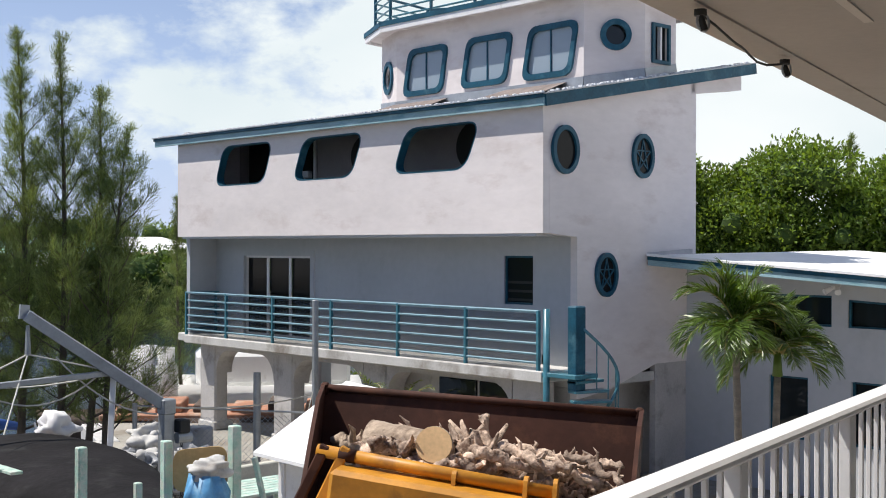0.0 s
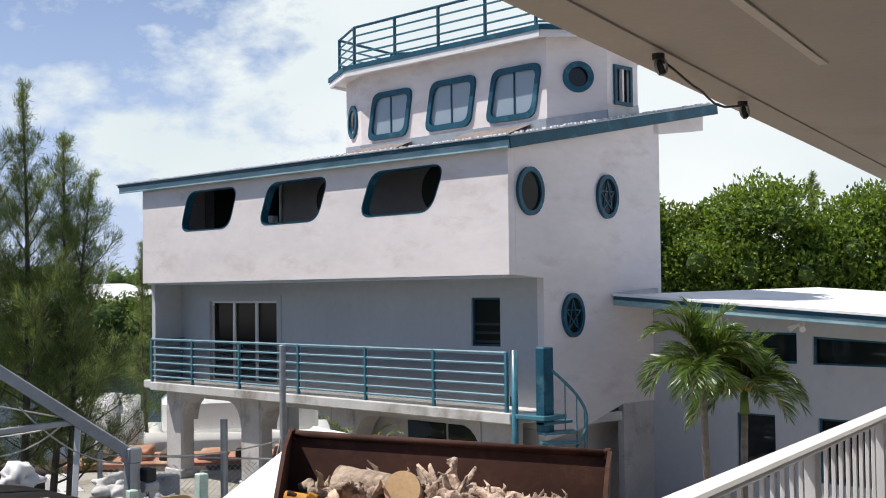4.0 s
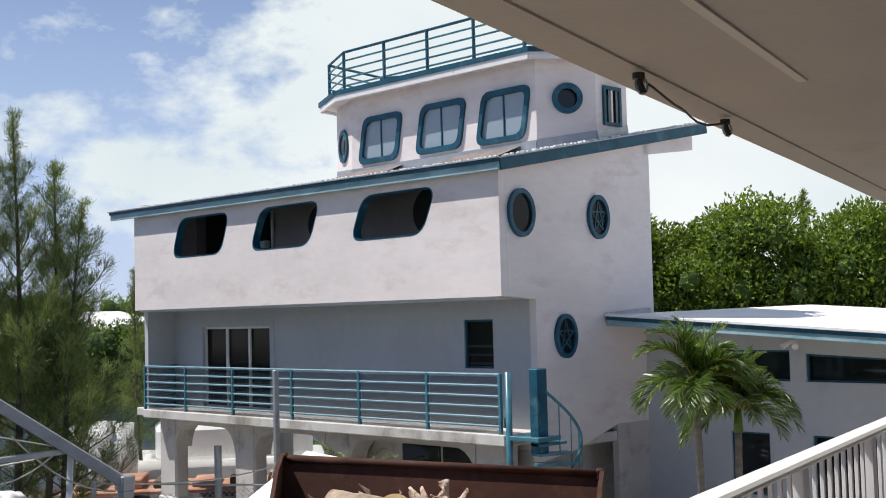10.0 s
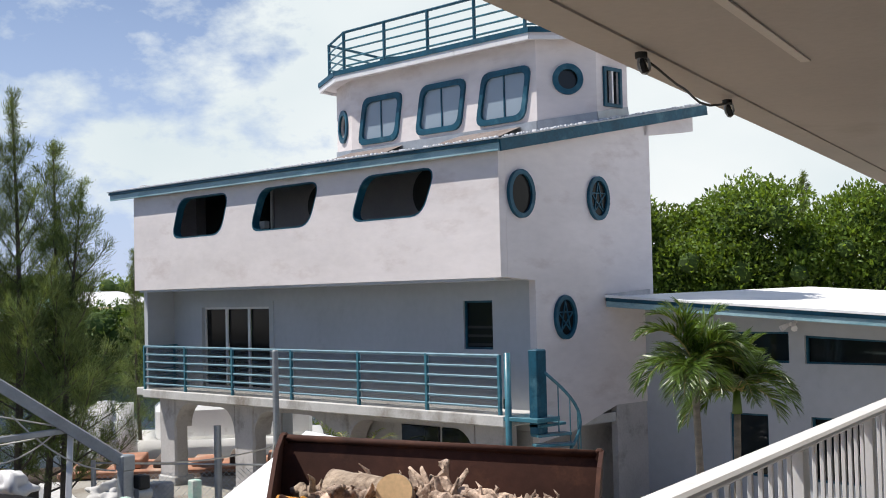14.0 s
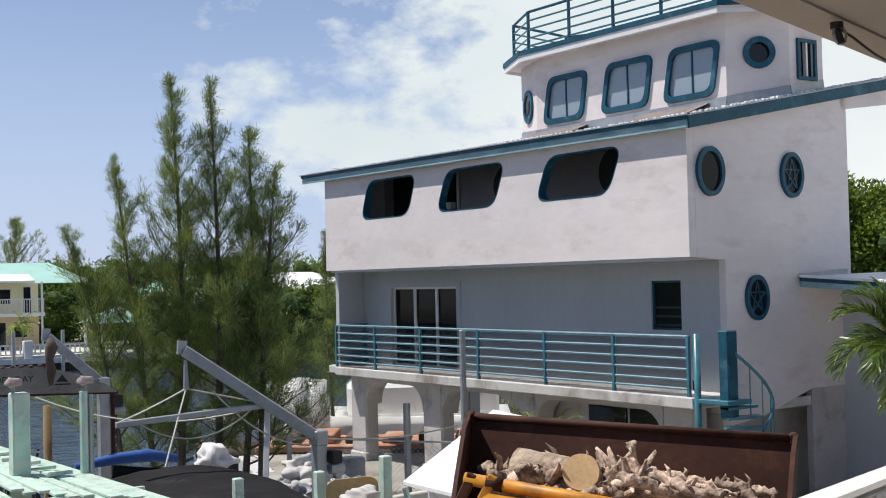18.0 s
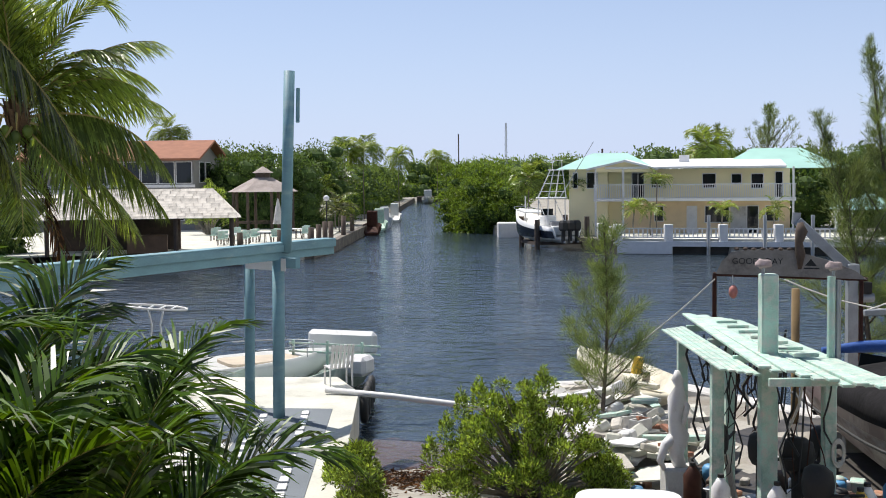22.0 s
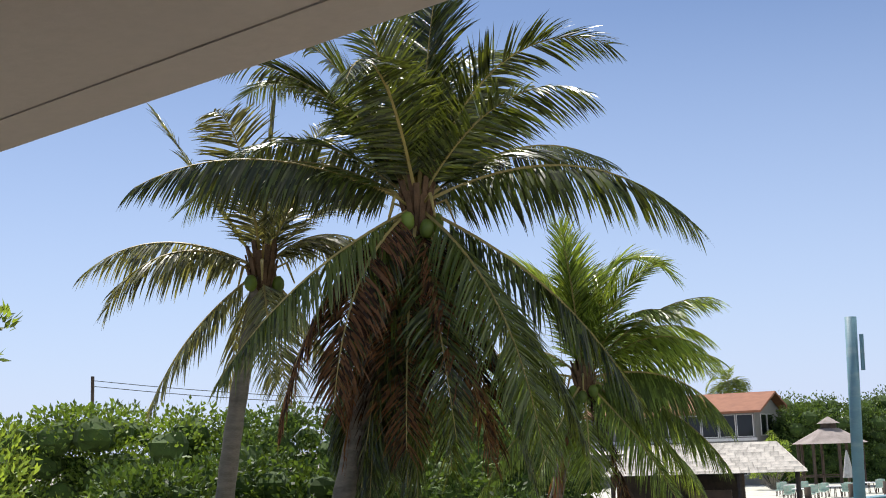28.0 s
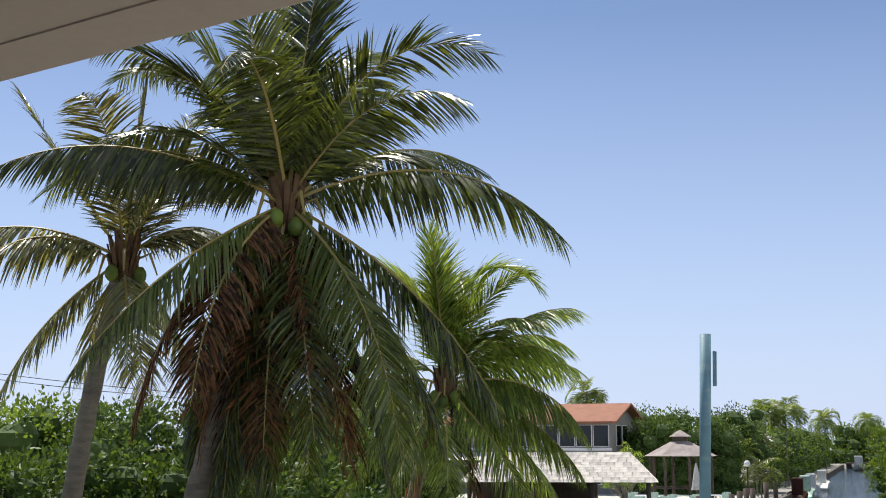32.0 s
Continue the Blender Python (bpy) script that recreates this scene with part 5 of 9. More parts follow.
def small_palm(name, label, base, crown, n, ln, seed, group, leaflet, width, g, material, el=(5, 75), leaflets=34, category="palm tree", stems=True, sag=0.45, lift=0.2, spread=0.9, ahead=0.5):
    t = thing(name, base, label, category, group)
    r = random.Random(seed)
    if stems:
        part("trunk", palm_trunk(base, crown, 0.07, 0.048, 0.15, 18), TRUNK, t, "", True)
        part("crown_shaft", Shape().tube([crown, (crown[0], crown[1], crown[2] + 0.35)], [0.075, 0.05], 8), material, t, "smooth green crown shaft", True)
    c = Vector(crown) + Vector((0, 0, 0.3 if stems else 0))
    for i in range(n):
        az = i * 2.39996 + r.uniform(-0.2, 0.2)
        e = radians(r.uniform(*el))
        d = Vector((math.cos(az) * math.cos(e), math.sin(az) * math.cos(e), math.sin(e)))
        s = c if stems else Vector((base[0] + 0.35 * math.cos(az), base[1] + 0.35 * math.sin(az), crown[2]))
        me = frond_mesh("frond", arc(s, d, ln * r.uniform(0.85, 1.15), g), leaflets, leaflet, width, material, seed * 60 + i, sag, lift, spread, 0.03, 0.014, ahead, 3)
        ob = new("frond", me)
        ob.parent, ob.matrix_parent_inverse = t, Matrix.Translation(-t.location)
    return t


ORN = "slim ornamental palm with strongly arching green fronds beside the wing"
small_palm("ornamental_palm", ORN, (14.35, 9.55, GZ), (14.27, 9.66, 3.06), 24, 0.92, 21, "palms by the wing", 0.30, 0.024, 2.3, FROND_WING, (15, 85), 62, sag=0.55, lift=0.35, spread=0.8, ahead=0.7)
small_palm("ornamental_palm", ORN, (15.0, 9.5, GZ), (15.22, 9.6, 2.6), 24, 0.95, 22, "palms by the wing", 0.30, 0.024, 2.3, FROND_WING, (15, 85), 62, sag=0.55, lift=0.35, spread=0.8, ahead=0.7)
for i, (x, y, z, n) in enumerate(((-2.65, 8.9, 1.05, 26), (-3.6, 8.4, 1.55, 26), (-4.7, 9.2, 1.85, 24), (-6.1, 9.6, 1.95, 24), (-4.1, 10.9, 1.7, 20), (-7.5, 10.8, 2.0, 22))):
    small_palm("areca_palm", "lush clumping palm with glossy bright green leaves", (x, y, GZ), (x, y, z - 0.2), n, 2.5, 30 + i, "palms below the balcony", 0.62, 0.045, 0.85, FROND_LUSH, (25, 82), 78, "palm", False, 0.75, 0.3, 0.8, 0.7)


def casuarina(label, base, top, width, branches, seed, group="", lean=0.0, low=0.1, density=11, needle=1.0):
    t = thing("casuarina_tree", base, label, "tree", group)
    r = np.random.default_rng(seed)
    b, c = np.array(base, float), np.array(top, float)
    h = c[2] - b[2]
    n = 14
    bend = np.array([r.uniform(-0.2, 0.2), r.uniform(-0.2, 0.2), 0])
    stem = [b + (c - b) * k / n + bend * math.sin(math.pi * k / n) for k in range(n + 1)]
    s = Shape().tube([tuple(p) for p in stem], [0.09 * h / 9 * (1 - 0.93 * k / n) + 0.006 for k in range(n + 1)], 7)
    quads = []
    branches = int(branches * 1.6)
    for k in range(branches):
        f = low + (1 - low) * (k / branches) ** 0.85
        p0 = b + (c - b) * f + bend * math.sin(math.pi * f)
        az = k * 2.39996 + r.uniform(-0.4, 0.4)
        ln = (width * (1 - f) ** 0.8 + 0.07 * h / 9) * (r.uniform(0.35, 0.85) if r.random() < 0.55 else r.uniform(0.85, 1.55))
        el = radians(24 + 32 * f + r.uniform(-14, 14))
        d = np.array([math.cos(az) * math.cos(el), math.sin(az) * math.cos(el), math.sin(el)])
        m = 7
        pts = [p0]
        for j in range(m):
            d = unit(d + np.array([0, 0, 0.06]) + r.normal(size=3) * 0.06)
            pts.append(pts[-1] + d * ln / m)
        s.tube([tuple(p) for p in pts], [0.012 * ln * (1 - 0.85 * j / m) + 0.003 for j in range(m + 1)], 4, False)
        k2 = int(density * ln * 6) + 10
        at = r.uniform(0.12, 1.0, k2) ** 0.8
        q = np.array(pts)
        pos = np.stack([np.interp(at * m, np.arange(m + 1), q[:, a]) for a in range(3)], -1)
        side = r.normal(size=(k2, 3)) * 0.42
        dirs = unit(d * 0.7 + side + np.array([0, 0, 0.15]))
        twig = pos + dirs * r.uniform(0.0, 0.3, (k2, 1)) * min(1, ln)
        need = leaf_quads(np.repeat(twig, 8, 0) + r.normal(size=(8 * k2, 3)) * 0.04, np.repeat(dirs, 8, 0) + r.normal(size=(8 * k2, 3)) * 0.34 + np.array([0, 0, 0.22]), r.uniform(0.09, 0.25, 8 * k2) * needle * min(1.0, 0.45 + 0.6 * ln), 0.0085 * needle)
        quads.append(need)
    part("trunk", s, PINEBARK, t)
    ob = new("foliage", quads_mesh("foliage", np.concatenate(quads), [NEEDLE]))
    ob.parent, ob.matrix_parent_inverse = t, Matrix.Translation(-t.location)
    return t


CL = "feathery grey-green Australian pine by the canal"
casuarina(CL, (10.2, 23.9, GZ), (10.14, 23.92, 8.75), 1.75, 54, 41, "pines by the canal", density=9)
casuarina(CL, (10.9, 23.6, GZ), (10.88, 23.6, 8.7), 1.6, 52, 42, "pines by the canal", density=9)
casuarina(CL, (11.4, 23.4, GZ), (11.6, 23.26, 7.7), 1.75, 48, 43, "pines by the canal", density=9)
casuarina(CL, (11.7, 23.2, GZ), (12.1, 23.0, 6.9), 1.7, 44, 44, "pines by the canal", density=9)
casuarina(CL, (9.8, 24.1, GZ), (9.05, 24.4, 7.1), 1.5, 42, 45, "pines by the canal", density=8)
casuarina(CL, (9.2, 24.3, GZ), (8.1, 24.7, 5.6), 1.6, 38, 46, "pines by the canal", density=8)
casuarina("young wispy Australian pine on the junk-strewn bank", (3.25, 21.8, GZ), (3.30, 21.77, 3.55), 1.35, 26, 47, density=10)
casuarina("small Australian pine in front of the mangroves", (19.5, 33.5, GZ), (19.4, 33.6, 6.0), 0.9, 50, 48, density=8)


def shrub(name, label, base, balls, count, size, material, seed):
    t = thing(name, base, label, "shrub")
    r = random.Random(seed)
    s = Shape()
    for b in balls:
        p = [Vector(base), Vector(base).lerp(Vector(b[:3]), 0.5) + Vector((r.uniform(-0.1, 0.1), r.uniform(-0.1, 0.1), 0)), Vector(b[:3])]
        s.tube(p, [0.035, 0.02, 0.008], 5)
    part("stem", s, BARK, t)
    ob = new("leaves", quads_mesh("leaves", crown_leaves(balls, count, size, 1.4, 0.34), [material]))
    ob.parent, ob.matrix_parent_inverse = t, Matrix.Translation(-t.location)
    return t


def ball_heap(cx, cy, z0, rx, ry, h, n, r0, seed):
    r = random.Random(seed)
    out = []
    for k in range(n):
        a, d = r.uniform(0, 6.28), math.sqrt(r.random())
        z = z0 + h * (1 - d * d) * r.uniform(0.35, 1.0)
        rr = r0 * r.uniform(0.6, 1.2)
        out.append((cx + rx * d * math.cos(a), cy + ry * d * math.sin(a), z, rr, rr, rr * 0.9))
    return out


shrub("bush", "bright leafy green bush at the water's edge", (1.55, 17.0, GZ), ball_heap(1.5, 17.0, -0.2, 1.4, 1.0, 1.75, 120, 0.16, 51) + [(0.1 + 0.23 * k, 16.7 + 0.3 * (k % 3), 0.75 + 0.22 * ((k * 5) % 4) - 0.05 * abs(k - 6), 0.10, 0.10, 0.3) for k in range(11)], 36000, 0.066, LEAF_LIGHT, 51)
shrub("bush", "small flowering bush beside the ramp", (-0.95, 16.9, GZ), ball_heap(-0.95, 16.9, -0.2, 0.35, 0.5, 0.9, 14, 0.2, 52), 4000, 0.075, LEAF_LIGHT, 52)
shrub("bush", "leafy bush growing over the ramp kerb", (-1.15, 18.3, GZ), ball_heap(-1.15, 18.3, -0.2, 0.25, 0.5, 0.7, 9, 0.17, 53), 2500, 0.07, LEAF_LIGHT, 53)
shrub("tree", "light green feathery-leaved tree with dark pods", (-10.4, 9.9, GZ), ball_heap(-10.9, 9.7, 2.6, 1.0, 1.0, 3.0, 30, 0.42, 54) + [(-9.95, 9.8, 5.85, 0.30, 0.3, 0.16), (-10.15, 9.75, 5.5, 0.34, 0.3, 0.22), (-10.5, 9.7, 5.8, 0.35, 0.3, 0.3)], 9000, 0.13, LEAF_LIGHT, 54)
shrub("tree", "light green leafy tree beside the palms", (-13.5, 13.6, GZ), ball_heap(-13.6, 13.8, 1.8, 2.2, 1.6, 2.6, 34, 0.6, 55), 10000, 0.15, LEAF_LIGHT, 55)
shrub("undergrowth", "dense dark undergrowth beneath the clumping palms", (-5.8, 10.8, GZ), ball_heap(-5.8, 10.9, -0.1, 2.3, 0.9, 1.9, 70, 0.4, 56), 12000, 0.13, LEAF_DARK, 56)


# ---- the yard and its clutter ----
def hull_shape(length, beam, depth, sheer=0.25, n=12, flare=0.75, thick=0.06, transom=0.92, open_top=True):
    """A boat's hull along +y (bow), keel at z = 0."""
    rings = []
    for k in range(n + 1):
        t = k / n
        w = beam / 2 * (transom + (1 - transom) * min(1, t * 3)) * max(0.015, (1 - max(0, (t - 0.45) / 0.55) ** 2.2))
        y = length * t
        top = depth * (1 + sheer * t * t)
        rise = depth * 0.75 * max(0, (t - 0.6) / 0.4) ** 2
        f = flare
        sec = [(-w, top), (-w * (0.95), top * 0.62 + rise * 0.3), (-w * f, depth * 0.25 + rise), (0, rise), (w * f, depth * 0.25 + rise), (w * 0.95, top * 0.62 + rise * 0.3), (w, top)]
        if open_top:
            inn = [(w - thick, top - 0.002), (max(0.004, (w - thick) * f), depth * 0.42 + rise), (min(-0.004, -(w - thick) * f), depth * 0.42 + rise), (-w + thick, top - 0.002)]
            sec += [(max(x, 0.003) if i < 2 else min(x, -0.003), z) for i, (x, z) in enumerate(inn)]
        rings.append([(x, y, z) for x, z in sec])
    return Shape().loft(rings)


def moved(shape, m):
    shape.v = [tuple(m @ Vector(p)) for p in shape.v]
    return shape


def between(a, b, sag=0.0, n=10):
    a, b = Vector(a), Vector(b)
    return [a.lerp(b, k / n) + Vector((0, 0, -sag * 4 * (k / n) * (1 - k / n))) for k in range(n + 1)]


LAMPM = mat("faded_lamp_housing", (0.34, 0.27, 0.26), 0.8, vary=0.3, scale=8, dirt=(0.16, 0.12, 0.1), dirt_amount=0.3)
HULL = mat("dirty_gelcoat", (0.40, 0.36, 0.33), 0.5, vary=0.2, scale=1.2, fine=8, bump=0.1, dirt=(0.14, 0.085, 0.07), dirt_amount=0.65, dirt_scale=1.1, stretch=(1, 1, 2.5))


def build_dock_roof():
    t = thing("dock_shelter", (4.2, 15, GZ), "seafoam-painted plank platform on wooden posts over the clutter", "dock shelter")
    r = random.Random(5)
    a0, a1, b0, b1 = (Vector(p) for p in ((4.08, 18.62, 2.26), (4.64, 17.75, 2.24), (3.84, 13.25, 2.22), (4.97, 11.72, 2.18)))
    for k in range(12):
        f = k / 11
        p, q = a0.lerp(a1, f), b0.lerp(b1, f)
        p = p.lerp(q, r.uniform(0, 0.05))
        q = q.lerp(p, r.uniform(0, 0.04))
        part("plank", Shape().bar(p, q + Vector((0, 0, r.uniform(-0.02, 0.02))), r.uniform(0.11, 0.14), 0.03, 0.004), SEAFOAM, t)
    for k in range(5):
        p = Vector((3.46 + k * 0.085, 17.15 + k * 0.1, 2.19 - k * 0.004))
        q = Vector((3.50 + k * 0.075, 13.9 - k * 0.1, 2.13))
        part("plank", Shape().bar(p, q, 0.07, 0.025, 0.003), SEAFOAM, t)
    o, ax, side = Vector((4.1, 18.3, 2.24)), Vector((0.03, -1, 0)), Vector((1, 0.03, 0))
    for d in (0.7, 2.2, 3.7, 5.4):
        p = o + ax * d + Vector((0, 0, -0.09))
        part("crossbeam", Shape().bar(p - side * (0.2 + d * 0.06), p + side * (0.5 + d * 0.06), 0.06, 0.09, 0.006), SEAFOAM, t)
    for k in range(7):
        p = o + ax * (1.0 + k * 0.55) + side * 0.12 + Vector((0, 0, 0.035))
        part("cleat", Shape().bar(p, p + side * 0.30, 0.05, 0.04, 0.005), SEAFOAM, t)
    for x, y, w, top in ((3.60, 14.6, 0.15, 2.1), (4.17, 14.42, 0.2, 3.2), (4.84, 14.2, 0.15, 2.15), (3.78, 17.4, 0.14, 2.1), (4.5, 17.5, 0.14, 2.1)):
        part("post", Shape().box((x - w / 2, y - w / 2, GZ - 0.3), (x + w / 2, y + w / 2, top), 0.015), SEAFOAM, t, "thick peeling seafoam post")
    part("conduit", Shape().tube([(4.86, 14.21, 2.2), (4.86, 14.21, 3.18)], 0.05, 8), SEAFOAM, t)
    part("conduit", Shape().tube([(4.94, 14.19, 2.2), (4.94, 14.19, 3.14)], 0.03, 6), GALV, t)
    for k in range(5):
        part("rung", Shape().bar((4.28, 14.42, 2.3 + k * 0.19), (4.40, 14.40, 2.3 + k * 0.19), 0.015, 0.015), GALV, t)
    for x, y, z in ((4.1, 14.4, 3.32), (4.88, 14.2, 3.30)):
        f = part("flood_lamp", Shape().blob((x, y, z), (0.10, 0.075, 0.055), 3, 0.5, 12, 8), LAMPM, t, "weathered round flood lamp", True)
        part("bracket", Shape().tube([(x, y, z - 0.12), (x, y, z)], 0.02, 6), GALV, t)
    return t


build_dock_roof()


def build_covered_boat():
    t = thing("motorboat", (7.5, 17, GZ), "maroon and white motorboat under a black canvas cover", "boat")
    m = Matrix.Translation((7.95, 21.2, -0.15)) @ pose(0, 0, 0, 0, 0, 176)
    part("hull", moved(hull_shape(8.2, 2.7, 1.15, 0.18), m), HULL, t, "dirty white hull with maroon band", True)
    band = Shape()
    for sx in (-1, 1):
        top, low = [], []
        for k in range(11):
            y = 0.2 + 7.0 * k / 10
            tt = y / 8.2
            w = 1.35 * (0.92 + 0.08 * min(1, tt * 3)) * max(0.015, (1 - max(0, (tt - 0.45) / 0.55) ** 2.2)) + 0.012
            z = 1.15 * (1 + 0.18 * tt * tt)
            top.append(m @ Vector((sx * w, y, z * 0.98)))
            low.append(m @ Vector((sx * w * 0.975, y, z * 0.70)))
        band.loft([top, low], False, False)
    part("side_band", band, mat("maroon_gelcoat", (0.06, 0.018, 0.022), 0.35, vary=0.3, dirt=(0.22, 0.18, 0.15), dirt_amount=0.25), t, "faded maroon side band")
    for sx in (-1, 1):
        s = Shape().tube([m @ Vector((sx * 1.36 * max(0.02, (1 - max(0, (k / 12 * 0.8 - 0.45) / 0.55) ** 2.2)), 8.2 * 0.8 * k / 12, 0.66 + 0.1 * (k / 12) ** 2)) for k in range(13)], 0.025, 5)
        part("rub_rail", s, BLACK, t)
    rings = []
    for k in range(15):
        tt = k / 14
        y = 2.2 + 6.15 * tt
        q = y / 8.2
        w = 1.42 * max(0.05, (1 - max(0, (min(q, 0.995) - 0.45) / 0.55) ** 2.2))
        h = 0.55 * (1 - 0.65 * tt) * math.sin(math.pi * min(1, 0.25 + tt * 0.72)) + 0.05 * noise.noise(Vector((k * 0.8, 0, 0)))
        z0 = 1.15 * (1 + 0.18 * q * q)
        ring = []
        for j in range(11):
            a = math.pi * j / 10
            x = w * math.cos(a)
            z = z0 - 0.16 + (h + 0.18) * math.sin(a) ** 0.6 + 0.04 * noise.noise(Vector((k * 1.3, j * 1.1, 3)))
            ring.append(m @ Vector((x, y, z)))
        rings.append(ring)
    part("cover", Shape().loft(rings, True, True), COVER, t, "sagging black canvas cover", True)
    part("windscreen", moved(Shape().bar((-0.9, 2.4, 1.2), (0.9, 2.4, 1.5), 0.03, 0.45), m), DARKGLASS, t)
    part("folded_bimini", moved(Shape().tube([(-0.6, 1.2, 1.55), (-0.1, 1.15, 1.65), (0.5, 1.15, 1.64), (1.15, 1.2, 1.58)], [0.07, 0.11, 0.10, 0.06], 9), m), NAVY, t, "rolled blue canvas bimini", True)
    for x in (-1.0, 1.0):
        part("bimini_pole", moved(Shape().tube([(x, 1.6, 1.0), (x * 0.9, 1.2, 1.58)], 0.02, 5), m), GALV, t)
    part("white_tarp", moved(Shape().blob((-1.15, 1.5, 1.5), (0.28, 0.3, 0.2), 9, 1.0, 22, 14), m), WHITEPAINT, t, "crumpled white plastic bundle", True)
    for y in (1.5, 5.5):
        part("cradle", moved(Shape().box((-0.9, y, -0.1), (0.9, y + 0.2, 0.35), 0.02), m), CRATE, t)
    return t


build_covered_boat()


def davit(label, foot, top, tip, w):
    t = thing("davit", foot, label, "davit", "boat davits")
    part("post", Shape().bar((foot[0], foot[1], GZ - 0.1), (top[0], top[1], top[2] + 0.08), w, w, 0.01, (0, 1, 0)), GALV, t)
    part("arm", Shape().bar((top[0], top[1], top[2]), tip, w * 0.75, w * 0.95, 0.01), GALV, t, "sloping grey steel box arm")
    part("knee", Shape().box((top[0] - w * 0.6, top[1] - w * 0.6, top[2] - 0.12), (top[0] + w * 0.6, top[1] + w * 0.6, top[2] + 0.13), 0.02), GALV, t)
    d = (Vector(tip) - Vector(top)).normalized()
    e = Vector(tip) + d * 0.05
    part("tip_plate", Shape().bar(e - Vector((0, 0, 0.09)), e + Vector((0.02, 0, 0.13)), 0.05, w * 0.8), GALV, t)
    wi = part("winch", Shape().box((top[0] + w * 0.6, top[1] - 0.22, top[2] - 0.42), (top[0] + w * 0.6 + 0.2, top[1] - 0.02, top[2] - 0.2), 0.02), BLACK, t, "black electric winch")
    part("drum", Shape().tube([(top[0] + w * 0.6, top[1] - 0.12, top[2] - 0.5), (top[0] + w * 0.6 + 0.25, top[1] - 0.12, top[2] - 0.5)], 0.09, 12), GALV, wi)
    ch = Shape()
    for k in range(14):
        z = top[2] - 0.6 - k * 0.08
        ch.tube([(top[0] + 0.2 + 0.03 * math.cos(a) * (k % 2), top[1] - 0.12 + 0.03 * math.cos(a) * (1 - k % 2), z + 0.05 * math.sin(a)) for a in [q * math.pi / 4 for q in range(9)]], 0.008, 4)
    part("chain", ch, BLACK, t, "dark hanging chain")
    return t


davit("grey steel boat davit with sloping arm and winch", (9.82, 17.40, GZ), (9.84, 17.39, 1.86), (7.92, 18.33, 3.36), 0.19)
davit("grey steel davit standing behind the boat", (8.1, 22.57, GZ), (8.1, 22.57, 2.57), (7.16, 22.88, 3.5), 0.19)


def build_rigging():
    t = thing("spreader_bar", (7.9, 18.3, 2.0), "weathered timber spreader hanging from the davit by ropes", "lifting bar")
    part("bar", Shape().bar((6.65, 18.0, 2.30), (9.15, 17.85, 2.42), 0.11, 0.09, 0.01), GALV, t, "grey weathered beam")
    part("hook_block", Shape().tube([(7.93, 18.3, 3.2), (7.93, 18.3, 2.75)], [0.03, 0.05], 7), GALV, t)
    for a, b, s in (((7.93, 18.3, 2.75), (6.7, 18.0, 2.34), 0.02), ((7.93, 18.3, 2.75), (9.1, 17.85, 2.45), 0.0), ((7.93, 18.3, 2.75), (7.1, 17.2, 1.7), 0.0), ((7.0, 18.0, 2.3), (8.9, 17.9, 2.38), 0.35), ((6.2, 20.5, 2.6), (8.9, 17.9, 2.38), 0.30), ((8.3, 18.1, 2.7), (9.7, 17.45, 1.75), 0.22)):
        part("rope", Shape().tube(between(a, b, s), 0.014, 5), ROPE, t, "pale slack rope")
    part("strut", Shape().bar((9.15, 17.85, 2.4), (8.95, 17.6, 1.0), 0.09, 0.05, 0.006), WHITEPAINT, t)
    solo("mooring_line", Shape().tube(between((9.9, 17.4, 1.85), (14.5, 19.9, 1.45), 0.1, 14), 0.015, 5), ROPE, "pale rope from davit to fence post", "rope")
    solo("mooring_line", Shape().tube(between((5.2, 21.3, 2.55), (2.6, 23.0, 0.2), 0.15, 14), 0.012, 5), ROPE, "thin pale mooring line", "rope")


build_rigging()
for i, (x, y, top, w) in enumerate(((6.5, 13.5, 2.05, 0.115), (7.08, 13.2, 1.6, 0.085), (7.37, 13.04, 2.09, 0.115), (8.07, 12.63, 2.25, 0.125), (9.1, 14.2, 1.3, 0.1))):
    solo("mooring_post", Shape().box((x - w / 2, y - w / 2, GZ - 0.1), (x + w / 2, y + w / 2, top), 0.012), SEAFOAM, "square seafoam-painted timber post" + (" cut short" if top < 1.7 else ""), "post", group="seafoam posts")
solo("leaning_board", Shape().bar((8.28, 12.52, 1.85), (8.62, 12.2, GZ), 0.15, 0.05, 0.006), SEAFOAM, "seafoam board leaning against the shed", "board")


